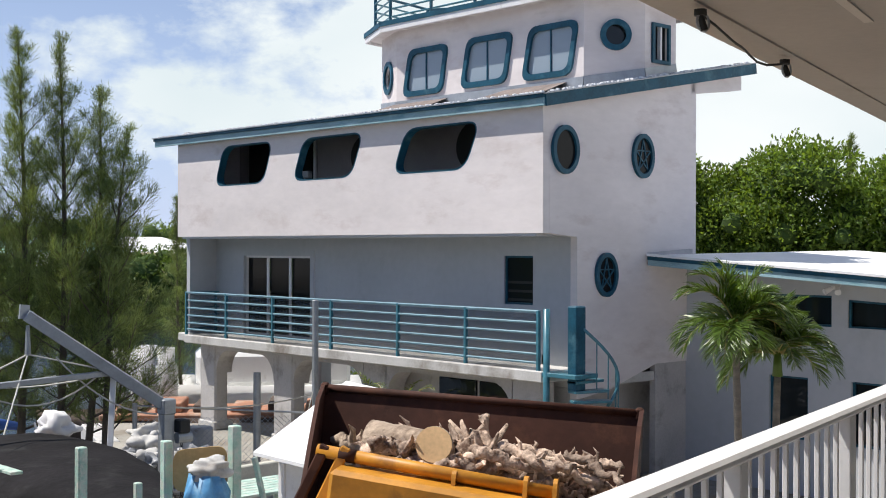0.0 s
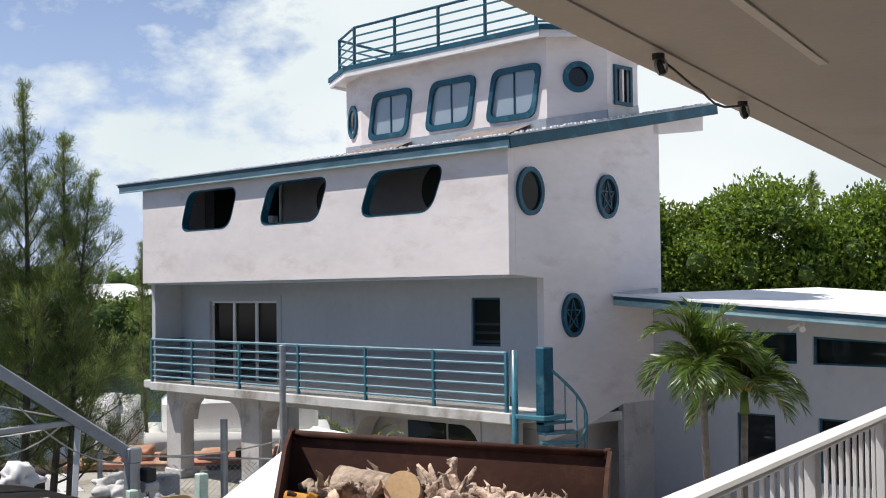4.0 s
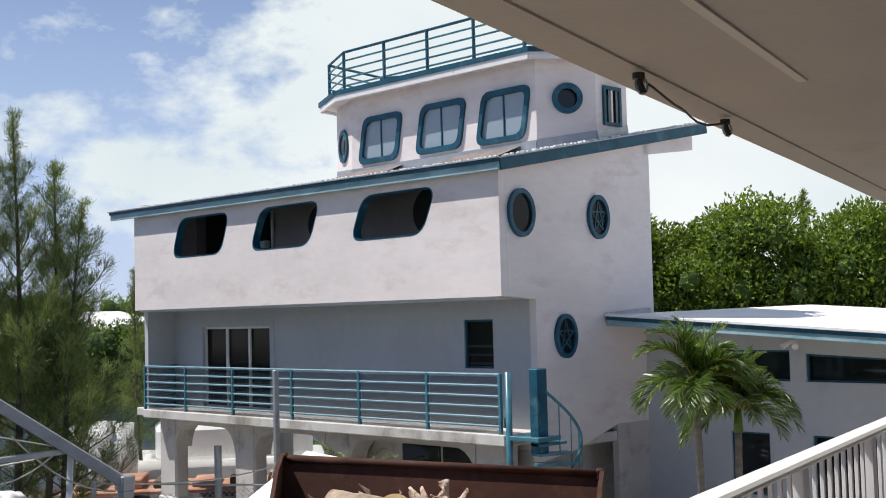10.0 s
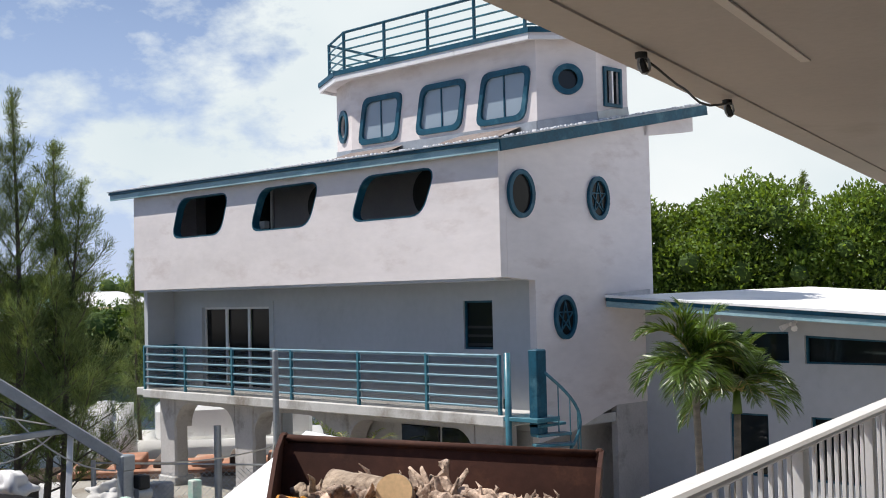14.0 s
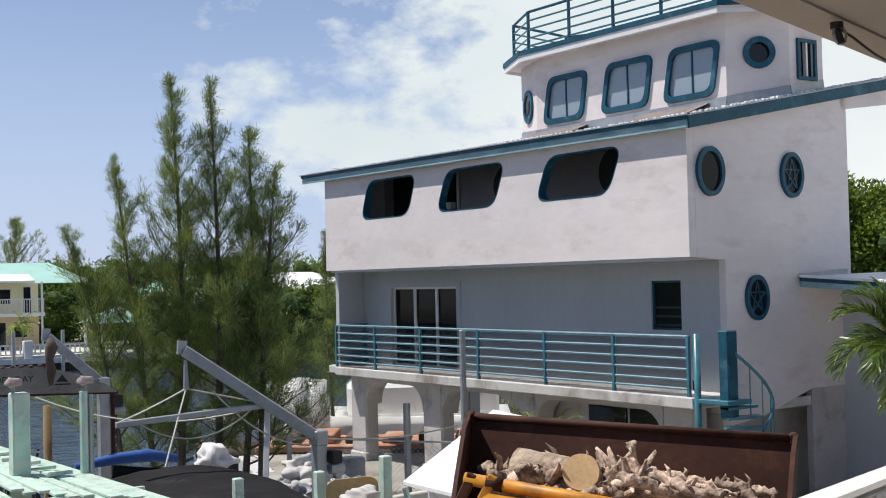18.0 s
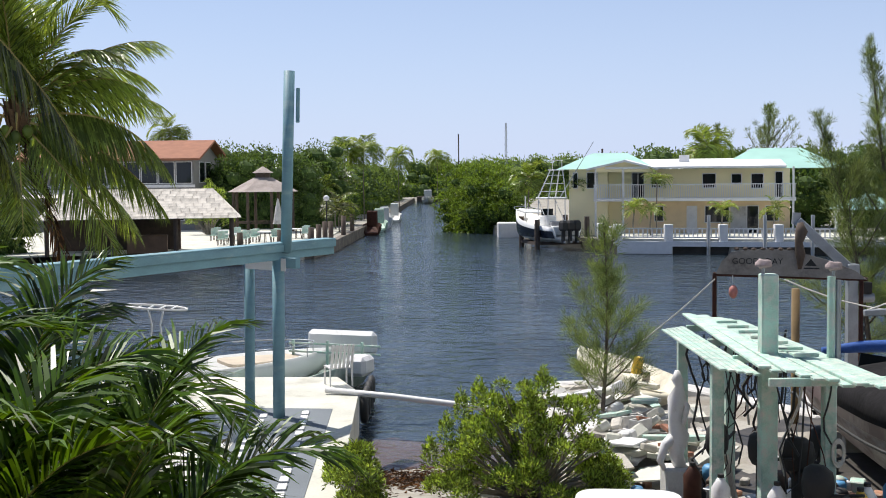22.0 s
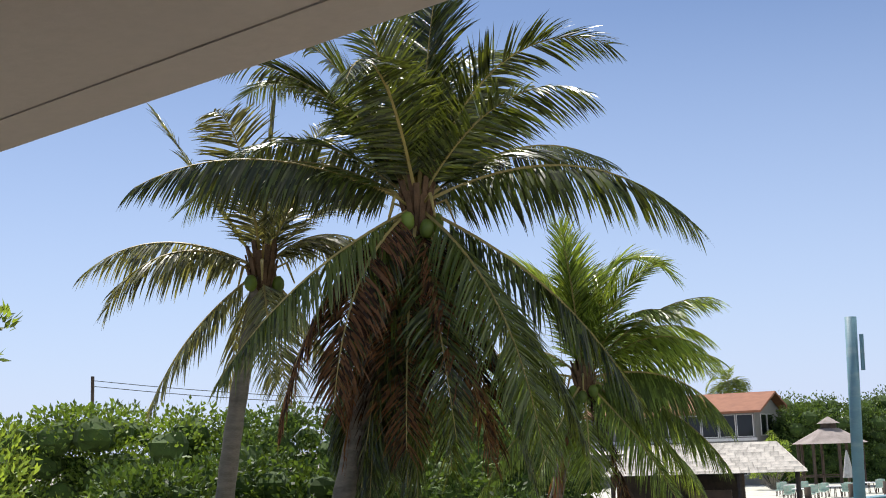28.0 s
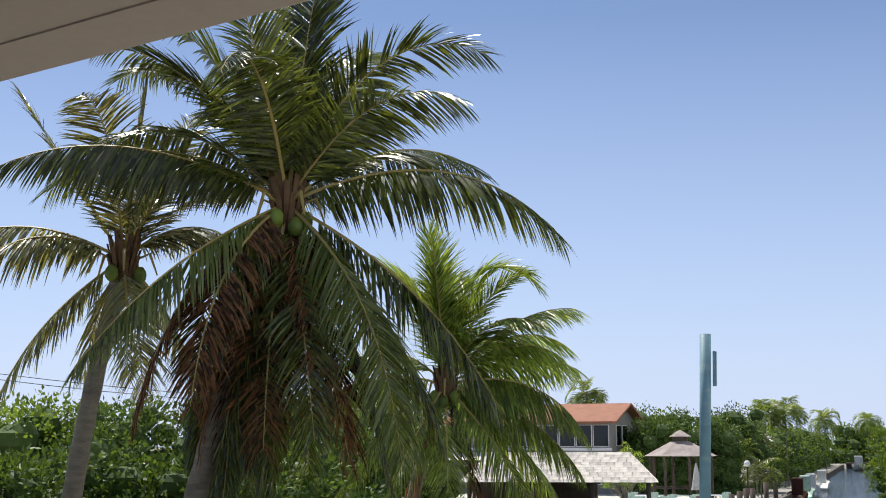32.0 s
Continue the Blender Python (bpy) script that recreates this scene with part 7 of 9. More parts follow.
def build_beam():
    t = thing("boat_shelter_beam", (-2.75, 23.3, -0.15), "long pale teal steel beam on round columns", "beam")
    a, b = Vector((-1.86, 24.6, 3.02)), Vector((-7.3, 14.1, 3.02))
    part("beam", Shape().bar(a, b, 0.22, 0.30, 0.012), BEAMBLUE, t, "long box beam with a capping board")
    part("cap", Shape().bar(a + Vector((0, 0, 0.16)), b + Vector((0, 0, 0.16)), 0.30, 0.03, 0.004), BEAMBLUE, t)
    d = (b - a).normalized()
    s = Vector((-d.y, d.x, 0))
    for e in (-1, 1):
        part("fascia", Shape().bar(a + s * 0.135 * e + Vector((0, 0, 0.075)), b + s * 0.135 * e + Vector((0, 0, 0.075)), 0.05, 0.14, 0.006), BEAMBLUE, t, "overhanging upper face board")
    for k in (0.9, 3.1, 6.6):
        q = a + d * k
        part("joint_plate", Shape().bar(q + s * -0.116 - Vector((0, 0, 0.13)), q + s * -0.116 + Vector((0, 0, 0.13)), 0.01, 0.02), BEAMBLUE, t)
    part("pole", Shape().tube([(-2.56, 22.95, 3.0), (-2.44, 22.95, 6.42)], 0.105, 12), BEAMBLUE, t, "tall round pole rising above the beam", True)
    part("pole_box", Shape().bar((-2.30, 22.95, 5.45), (-2.28, 22.95, 6.1), 0.06, 0.07, 0.01), BEAMBLUE, t, "slim box fixed to the pole")
    part("column", Shape().tube([(-2.74, 22.9, -0.15), (-2.70, 22.9, 2.9)], 0.115, 12), BEAMBLUE, t, "", True)
    part("column", Shape().tube([(-3.40, 23.7, -0.15), (-3.36, 23.7, 2.9)], 0.10, 12), BEAMBLUE, t, "", True)
    part("column", Shape().tube([(-6.15, 21.6, -1.2), (-6.15, 21.6, 2.9)], 0.09, 12), BEAMBLUE, t, "", True)
    part("cross_arm", Shape().bar((-3.7, 23.95, 2.82), (-2.3, 22.6, 2.82), 0.12, 0.2, 0.01), BEAMBLUE, t)
    part("white_plate", Shape().bar((-3.42, 23.60, 2.78), (-2.55, 22.72, 2.78), 0.02, 0.24), WHITEPAINT, t, "peeling white bracket plate")
    part("round_bolt", Shape().tube([(-3.75, 23.9, 2.9), (-3.80, 23.82, 2.9)], 0.07, 10), BLACK, t)


build_beam()


def build_pier_boats():
    t = thing("centre_console_boat", (-4.9, 31, WZ), "white open motorboat with folding T-top frame", "boat", "boats at the pier")
    m = Matrix.Translation((-7.4, 29.6, WZ - 0.25)) @ pose(0, 0, 0, 0, 0, -62)
    part("hull", moved(hull_shape(5.6, 2.2, 0.95, 0.2), m), BOATWHITE, t, "", True)
    part("bow_pad", moved(Shape().prism(rounded([(-0.75, 2.6), (0.75, 2.6), (0.45, 4.7), (-0.45, 4.7)], 0.4), 0.08, pose(0, 0, 0.92)), m), mat("tan_cushion", (0.50, 0.42, 0.32), 0.7), t, "tan bow cushion")
    rail = [m @ Vector((0.95 * math.cos(a), 3.2 + 1.9 * math.sin(a), 1.35)) for a in [math.pi * k / 14 for k in range(15)]]
    part("bow_rail", Shape().tube(rail, 0.018, 6), GALV, t, "curved steel bow rail", True)
    for k in (1, 4, 7, 10, 13):
        part("stanchion", Shape().tube([rail[k] - Vector((0, 0, 0.32)), rail[k]], 0.013, 5), GALV, t)
    part("console", moved(Shape().box((-0.4, 1.5, 0.6), (0.4, 2.1, 1.35), 0.06), m), BOATWHITE, t)
    top = part("t_top", Shape().tube([(-6.45 + 0.75 * math.cos(a), 29.35 + 0.45 * math.sin(a), 1.32 - 0.06 * math.cos(a)) for a in [2 * math.pi * k / 24 for k in range(25)]], 0.03, 6), WHITEPAINT, t, "white oval tube top frame", True)
    for x in (-6.9, -6.6, -6.3, -6.0):
        part("top_bar", Shape().tube([(x, 28.95, 1.31), (x, 29.75, 1.31)], 0.02, 5), WHITEPAINT, top)
    for x in (-6.65, -6.25):
        part("top_leg", Shape().tube([(x, 29.35, 1.3), (-6.45 + (x + 6.45) * 0.5, 29.35, 0.9), (x, 29.35, -0.2)], 0.025, 6), WHITEPAINT, top)
    t = thing("work_skiff", (-2.2, 31, WZ), "grey-green work skiff with a white seat back", "boat", "boats at the pier")
    m = Matrix.Translation((-3.8, 28.6, WZ - 0.15)) @ pose(0, 0, 0, 0, 0, -22)
    part("hull", moved(hull_shape(5.6, 2.3, 0.85, 0.05, 10, 0.95), m), mat("grey_green_hull", (0.20, 0.26, 0.23), 0.6, vary=0.3, dirt=(0.5, 0.5, 0.45), dirt_amount=0.2), t, "", True)
    part("seat_back", moved(Shape().box((-1.0, 4.2, 0.8), (1.05, 4.45, 1.45), 0.12), m), BOATWHITE, t, "long white padded seat back")
    for z in (1.0, 1.22):
        part("side_rail", moved(Shape().bar((-1.0, 3.2, z), (1.6, 3.3, z - 0.02), 0.05, 0.05), m), SEAFOAM, t)
    for x in (-0.9, 0.1, 1.1):
        part("rail_post", moved(Shape().bar((x, 3.25, 0.6), (x, 3.25, 1.3), 0.06, 0.06), m), SEAFOAM, t)
    part("outboard", moved(Shape().box((1.0, 2.3, 0.55), (1.6, 3.0, 1.05), 0.1), m), WHITEPAINT, t, "white motor cowl")
    for k in range(4):
        solo("tyre_fender", Shape().tube([(-1.28 + 0.02 * k, 26.3 + k * 0.75 + 0.26 * math.cos(a), -0.62 + 0.26 * math.sin(a)) for a in [2 * math.pi * j / 14 for j in range(15)]], 0.09, 8), BLACK, "black tyre fender hung on the pier", "tyre", group="pier fenders", smooth=True)
    c = thing("garden_chair", (-1.85, 26.6, -0.15), "white slatted garden chair at the pier's end", "chair")
    m = pose(-1.85, 26.5, -0.15, 0, 0, 200)
    for k in range(6):
        part("seat_slat", moved(Shape().box((-0.26 + k * 0.09, -0.24, 0.40), (-0.19 + k * 0.09, 0.24, 0.43), 0.004), m), WHITEPAINT, c)
        part("back_slat", moved(Shape().bar((-0.225 + k * 0.09, 0.24, 0.42), (-0.225 + k * 0.09, 0.42, 0.95), 0.06, 0.02, 0.003), m), WHITEPAINT, c)
    for x in (-0.25, 0.25):
        for y in (-0.22, 0.22):
            part("leg", moved(Shape().bar((x, y, 0), (x, y, 0.42), 0.03, 0.03), m), WHITEPAINT, c)
    solo("boom_pipe", Shape().tube([(-2.05, 25.4, -0.06), (-0.6, 24.95, -0.14), (0.5, 24.55, -0.22), (1.9, 24.05, -0.32)], 0.065, 8), WHITEPAINT, "long white pipe reaching from pier over the water", "pipe", smooth=True)


build_pier_boats()


def build_bank():
    """Scrap boards, blocks and a wrecked dinghy on the bank."""
    r = random.Random(17)
    t = thing("wrecked_dinghy", (4.2, 24.2, GZ), "broken cream fibreglass dinghy lying on the bank", "boat")
    m = Matrix.Translation((4.62, 23.5, -0.15)) @ pose(0, 0, 0, 4, 6, 24)
    part("hull", moved(hull_shape(3.1, 1.4, 0.55, 0.1), m), mat("cream_fibreglass", (0.62, 0.58, 0.45), 0.6, vary=0.15, scale=3, dirt=(0.25, 0.2, 0.14), dirt_amount=0.35), t, "", True)
    part("thwart", moved(Shape().box((-0.66, 1.2, 0.42), (0.66, 1.45, 0.46), 0.01), m), CRATE, t)
    part("yellow_jug", moved(Shape().tube([(0.1, 1.0, 0.46), (0.1, 1.0, 0.8)], [0.12, 0.1], 10), m), mat("yellow_plastic", (0.65, 0.42, 0.04), 0.5), t)
    mats = [CRATE, CRATE, SEAFOAM, WHITEPAINT, CONCRETE, PIERTOP]
    for k in range(58):
        x, y = r.uniform(2.6, 5.0), r.uniform(17.2, 25.2)
        if r.random() < 0.4:
            x, y = r.uniform(3.0, 4.3), r.uniform(18.5, 22.5)
        big = k % 3 == 0
        ln, w = (r.uniform(0.7, 1.3), r.uniform(0.5, 0.85)) if big else (r.uniform(0.3, 1.4), r.uniform(0.12, 0.4))
        h = 0.014 if big else r.uniform(0.015, 0.05)
        z = GZ + 0.08 + r.uniform(0, 0.25 if big else 0.42)
        mm = pose(x, y, z, r.uniform(-14, 14), r.uniform(-14, 14), r.uniform(0, 180))
        kind = ("plywood_sheet", "weathered pale sheet thrown on the bank", "sheet", "scrap sheets") if big else ("scrap_board", "weathered scrap board thrown on the bank", "board", "scrap boards")
        solo(kind[0], moved(Shape().box((-ln / 2, -w / 2, -h), (ln / 2, w / 2, h), 0.004), mm), r.choice(mats), kind[1], kind[2], group=kind[3])
    for k in range(26):
        x, y = r.uniform(2.7, 4.8), r.uniform(18.0, 24.5)
        s = r.uniform(0.09, 0.22)
        mm = pose(x, y, GZ + 0.15 + r.uniform(0, 0.35), r.uniform(-40, 40), r.uniform(-40, 40), r.uniform(0, 180))
        solo("concrete_lump", moved(Shape().box((-s, -s * 0.7, -s * 0.5), (s, s * 0.7, s * 0.5), s * 0.2), mm), r.choice((CONCRETE, PIERTOP, CRATE, WHITEPAINT)), "broken pale concrete lump on the bank", "lump", group="concrete lumps")
    for k, (x, y, z) in enumerate(((3.55, 20.4, 0.22), (3.65, 20.05, 0.22), (4.1, 19.6, 0.1), (3.4, 23.6, 0.15), (4.4, 20.6, 0.1), (2.9, 22.8, 0.1))):
        mm = pose(x, y, z, 0, 0, 20 + 25 * k)
        b = thing("cinder_block", (x, y, z - 0.1), "grey concrete block with two hollow cores", "block", "cinder blocks")
        s = Shape()
        for bx in ((-0.2, -0.1, 0.2, -0.07), (-0.2, 0.07, 0.2, 0.1), (-0.2, -0.07, -0.17, 0.07), (-0.015, -0.07, 0.015, 0.07), (0.17, -0.07, 0.2, 0.07)):
            s.box((bx[0], bx[1], -0.1), (bx[2], bx[3], 0.1))
        part("block", moved(s, mm), CONCRETE, b)
        part("slab", moved(Shape().box((-0.3, -0.2, -0.15), (0.3, 0.2, -0.1), 0.01), mm), PIERTOP, b)
    for k in range(9):
        mm = pose(4.2 + r.uniform(-0.5, 0.4), 19.0 + r.uniform(-1.2, 1.5), 0.06 + r.uniform(0, 0.25), r.uniform(-20, 20), r.uniform(-20, 20), r.uniform(0, 180))
        solo("brick", moved(Shape().box((-0.11, -0.055, -0.035), (0.11, 0.055, 0.035), 0.006), mm), BRICK, "loose red-brown brick on the bank", "brick", group="loose bricks")
    for k in range(150):
        x, y = r.uniform(2.8, 6.4), r.uniform(12.6, 18.6)
        s = r.uniform(0.04, 0.14)
        m_ = r.choice((WHITEPAINT, CONCRETE, BLUETARP, CRATE, BLACK, BLACK, DARKWOOD, DARKWOOD, DARKWOOD, RUST, SEAFOAM, ORANGE))
        if r.random() < 0.5:
            sh = Shape().tube([(x, y, GZ), (x, y, GZ + s * 1.8), (x, y, GZ + s * 2.2)], [s * 0.9, s, s * 0.7], 12)
            solo("bucket", sh, m_, "small discarded bucket among the clutter", "bucket", group="small clutter", smooth=True)
        else:
            sh = moved(Shape().box((-s * 1.4, -s, 0), (s * 1.4, s, s * 1.5), 0.015), pose(x, y, GZ, 0, 0, r.uniform(0, 90)))
            solo("crate", sh, m_, "small discarded crate among the clutter", "crate", group="small clutter")
    for x, y, a in ((4.35, 15.2, 20), (4.75, 14.9, 70), (3.95, 15.9, 140), (5.2, 15.6, 200), (4.5, 13.4, 30)):
        t = thing("outboard_motor", (x, y, GZ), "old black outboard motor on a stand", "outboard motor", "outboard motors")
        mm = pose(x, y, GZ, 0, 0, a)
        cw = [[(x_ * f, 0.06 + y_ * g, z_) for x_, y_ in ellipse(0, 0, 1, 1, 14)] for f, g, z_ in ((0.09, 0.16, 0.88), (0.13, 0.20, 0.95), (0.14, 0.22, 1.10), (0.12, 0.19, 1.24), (0.06, 0.10, 1.30))]
        part("cowl", moved(Shape().loft(cw), mm), BLACK, t, "", True)
        part("leg", moved(Shape().box((-0.05, -0.02, 0.25), (0.05, 0.13, 0.9), 0.03), mm), BLACK, t)
        part("plate", moved(Shape().box((-0.11, -0.04, 0.42), (0.11, 0.26, 0.45), 0.01), mm), GALV, t)
        part("propeller", moved(Shape().tube([(0, 0.26, 0.3), (0, -0.1, 0.3)], [0.03, 0.06], 8), mm), BLACK, t)
        part("tiller", moved(Shape().tube([(0, -0.1, 0.98), (0.04, -0.55, 1.08)], [0.025, 0.02], 6), mm), BLACK, t)
        part("stand", moved(Shape().bar((-0.25, -0.1, 0), (-0.05, -0.1, 0.85), 0.06, 0.06).bar((0.25, -0.1, 0), (0.05, -0.1, 0.85), 0.06, 0.06), mm), CRATE, t)
        part("hose", moved(Shape().tube([(0.1, 0.1, 1.0), (0.3, 0.2, 0.8), (0.25, -0.1, 0.4), (0.4, 0.1, 0.1)], 0.018, 6), mm), BLACK, t)
    # cables, hoses and rags hanging under the plank roof
    for k in range(34):
        x, y = r.uniform(3.65, 5.0), r.uniform(13.6, 17.4)
        z1 = 2.12
        z0 = r.uniform(0.5, 1.5)
        p = [(x, y, z1)]
        for j in range(6):
            p.append((p[-1][0] + r.uniform(-0.10, 0.10), p[-1][1] + r.uniform(-0.12, 0.12), z1 + (z0 - z1) * (j + 1) / 6))
        if r.random() < 0.5:
            p += [(p[-1][0] + 0.14, p[-1][1], z0 + 0.12), (p[-1][0] + 0.2, p[-1][1] + 0.05, z0 + 0.6), (p[-1][0] + 0.22, p[-1][1], z1)]
        solo("hanging_cable", Shape().tube(p, r.choice((0.008, 0.012, 0.018)), 5), r.choice((BLACK, BLACK, BLACK, ROPE, RUST)), "tangled cable hanging under the plank roof", "cable", group="cables under the roof")
    for k, (x, y) in enumerate(((4.05, 13.6), (4.9, 13.3), (5.05, 13.5), (5.3, 13.2), (3.5, 14.0), (3.3, 14.6), (5.5, 13.9), (4.6, 12.9))):
        c_ = (WHITEPAINT, mat("yellow_jug_plastic", (0.6, 0.38, 0.05), 0.5), BOATWHITE, BLUETARP, WHITEPAINT, RUST, BLUETARP, SEAFOAM)[k]
        j = thing("jerrycan", (x, y, GZ), "small plastic jerrycan with a screw cap on the dock", "jerrycan", "jerrycans")
        part("can", Shape().tube([(x, y, 0.4), (x, y, 0.42), (x, y, 0.72), (x, y, 0.80), (x, y, 0.84)], [0.09, 0.11, 0.11, 0.06, 0.035], 12), c_, j, "", True)
        part("cap", Shape().tube([(x, y, 0.84), (x, y, 0.88)], 0.04, 10), BLACK, j)
        part("box_stand", Shape().box((x - 0.16, y - 0.16, GZ), (x + 0.16, y + 0.16, 0.4), 0.01), DARKWOOD, j)
    solo("rope_coil", Shape().tube([(4.93 + (0.07 + 0.012 * math.sin(q * 0.7)) * math.cos(q), 14.11, 1.05 + 0.15 * math.sin(q) + 0.002 * q) for q in [j * 0.35 for j in range(90)]], 0.009, 5), ROPE, "coil of pale rope hung on a post", "rope")
    # dark sheet added in place of the slip's water and the shadows there
    solo("pavement", Shape().prism([(2.9, 12.2), (9.3, 11.6), (9.4, 17.0), (8.9, 24.2), (5.4, 21.2), (4.9, 18.6), (3.4, 17.2), (2.6, 14.5)], 0.02, pose(0, 0, GZ - 0.012)), SLIPDARK, "dark sheet for slip water and shadow round the dock shelter", "pavement", "structure")
    st = Shape()
    st.tube([(3.52, 16.3, 0.40), (3.46, 16.3, 0.58), (3.50, 16.3, 0.85), (3.44, 16.3, 1.08), (3.47, 16.3, 1.35), (3.50, 16.3, 1.52), (3.47, 16.3, 1.62), (3.47, 16.3, 1.74)], [0.09, 0.10, 0.14, 0.09, 0.13, 0.06, 0.08, 0.03], 12)
    st.tube([(3.46, 16.3, 0.85), (3.30, 16.25, 0.72), (3.22, 16.2, 0.52), (3.28, 16.2, 0.40)], [0.09, 0.07, 0.05, 0.03], 9)
    st.tube([(3.45, 16.3, 1.42), (3.60, 16.25, 1.25), (3.54, 16.2, 1.02)], [0.06, 0.045, 0.03], 9)
    solo("statue", st, WHITEPAINT, "white abstract plaster statue among the clutter", "statue", smooth=True)
    solo("statue_plinth", Shape().box((3.28, 16.08, GZ), (3.72, 16.52, 0.42), 0.03), CONCRETE, "rough concrete plinth under the statue", "plinth")
    solo("tub", moved(Shape().prism(rounded([(-0.62, -0.75), (0.62, -0.75), (0.55, 0.75), (-0.55, 0.75)], 0.3), 0.14, pose(0, 0, 1.0)), pose(2.15, 12.4, -0.2, 0, 0, -8)), BOATWHITE, "white rounded boat lid on trestles", "boat lid", smooth=False)
    solo("trestle", moved(Shape().box((-0.45, -0.55, 0), (0.45, 0.55, 1.0), 0.02), pose(2.15, 12.4, -0.1 - 0.1, 0, 0, -8)), CRATE, "rough timber trestle under the boat lid", "trestle")
    k = thing("kayak", (0.8, 14.8, 0.0), "orange kayak lying on the beach", "kayak")
    mm = Matrix.Translation((0.85, 12.4, -0.2)) @ pose(0, 0, 0, 0, 0, 0)
    part("hull", moved(hull_shape(2.95, 0.62, 0.3, 0.2, 12, 0.8, 0.04, 0.3), mm), mat("orange_plastic", (0.62, 0.16, 0.03), 0.4, vary=0.12), k, "", True)
    # painted sign board over the slip
    s = thing("sign_board", (6.1, 21.2, 2.6), "weathered arched sign board with painted words on rusty posts", "sign")
    a, b = Vector((5.24, 21.40, 0)), Vector((6.90, 20.91, 0))
    d = (b - a).normalized()
    mm = Matrix(((d.x, 0, d.y, a.x), (d.y, 0, -d.x, a.y), (0, 1, 0, 0), (0, 0, 0, 1)))
    out = [(0.0, 2.64), (2.55, 2.57), (2.35, 2.72), (1.9, 2.90), (1.3, 3.07), (0.8, 3.09), (0.28, 3.03), (0.1, 2.86)]
    part("board", recalc(Shape().prism(out, 0.03, mm).mesh("board", mat("weathered_sign_wood", (0.27, 0.245, 0.22), 0.9, vary=0.25, scale=4, dirt=(0.12, 0.1, 0.09), dirt_amount=0.35, dirt_scale=3))), None, s)
    for q in range(7):
        u = 0.36 + q * 0.15
        part("shell_edging", moved(Shape().blob((u, 3.085, 0.015), (0.05, 0.03, 0.03), q, 0.3, 8, 6), mm), DARKWOOD, s)
    part("emblem", moved(Shape().add([(1.52, 2.80, 0.034), (1.72, 2.79, 0.034), (1.62, 2.92, 0.034)], [(0, 1, 2)]).box((1.50, 2.74, 0.031), (1.76, 2.765, 0.036)), mm), BLACK, s, "small dark painted emblem")
    part("frame_pipe", Shape().tube([(5.2, 21.42, 2.63), (7.7, 20.70, 2.57)], 0.035, 7), RUST, s, "rusty frame pipe")
    for p in ((5.22, 21.41), (7.6, 20.72)):
        part("post", Shape().tube([(p[0], p[1], GZ), (p[0], p[1], 2.63)], 0.04, 7), RUST, s)
    for word, u in (("GOOD", 0.28), ("DAY", 0.85)):
        cu = bpy.data.curves.new("lettering", "FONT")
        cu.body, cu.size, cu.extrude = word, 0.15, 0.003
        cu.materials.append(BLACK)
        ob = new("lettering", cu)
        ob.parent, ob.matrix_parent_inverse = s, Matrix.Translation(-s.location)
        ob.matrix_basis = mm @ Matrix.Translation((u, 2.82, 0.036))
    solo("knotted_rope", Shape().tube([(6.60, 20.95, 3.55), (6.62, 20.93, 3.4), (6.58, 20.95, 3.2), (6.61, 20.95, 3.0), (6.60, 20.95, 2.74)], [0.05, 0.11, 0.07, 0.09, 0.03], 9), DARKWOOD, "dark knotted rope bundle hanging before the sign", "rope", smooth=True)
    solo("fishing_float", Shape().blob((5.5, 21.2, 2.33), (0.08, 0.08, 0.12), 2, 0.1, 10, 7), mat("pink_float", (0.55, 0.22, 0.18), 0.6), "faded pink fishing float hanging from the sign", "float", smooth=True)
    solo("float_line", Shape().tube([(5.5, 21.25, 2.62), (5.5, 21.2, 2.43)], 0.008, 4), ROPE, "thin line holding the float", "rope")
    solo("timber_post", Shape().tube([(6.86, 22.0, -1.5), (6.86, 22.0, 2.3)], 0.075, 10), mat("yellow_timber", (0.22, 0.15, 0.07), 0.9, vary=0.3, scale=3), "tan timber mooring post in the slip", "post", smooth=True)
    # brown weed along the ramp's edge
    q = []
    n = 3600
    c = np.stack([rng.uniform(-1.1, 2.2, n), rng.normal(20.2, 1.0, n), np.zeros(n)], -1)
    c[:, 2] = [ground_height(x, y) + 0.01 for x, y in c[:, :2]]
    d = rng.normal(size=(n, 3)) * np.array([1, 1, 0.25])
    tagged(new("seaweed", quads_mesh("seaweed", leaf_quads(c, d, rng.uniform(0.06, 0.2, n), 0.03), [FROND_DEAD])), "dry brown seaweed littering the ramp", "seaweed", "", "stuff")


BRICK = mat("red_brick", (0.34, 0.16, 0.10), 0.9, vary=0.25, scale=6, random_tint=0.4)
build_bank()


# ---- the far banks ----
def hip_roof(x0, y0, x1, y1, z0, z1, m, along="x", inset=None):
    i = inset if inset is not None else min(x1 - x0, y1 - y0) / 2
    if along == "x":
        r = [(x0 + i, (y0 + y1) / 2, z1), (x1 - i, (y0 + y1) / 2, z1)]
        fs = [(0, 1, 5, 4), (1, 2, 5), (2, 3, 4, 5), (3, 0, 4), (3, 2, 1, 0)]
    else:
        r = [((x0 + x1) / 2, y0 + i, z1), ((x0 + x1) / 2, y1 - i, z1)]
        fs = [(0, 1, 4), (1, 2, 5, 4), (2, 3, 5), (3, 0, 4, 5), (3, 2, 1, 0)]
    v = [(x0, y0, z0), (x1, y0, z0), (x1, y1, z0), (x0, y1, z0)] + r
    return Shape().add([m @ Vector(p) for p in v], fs)


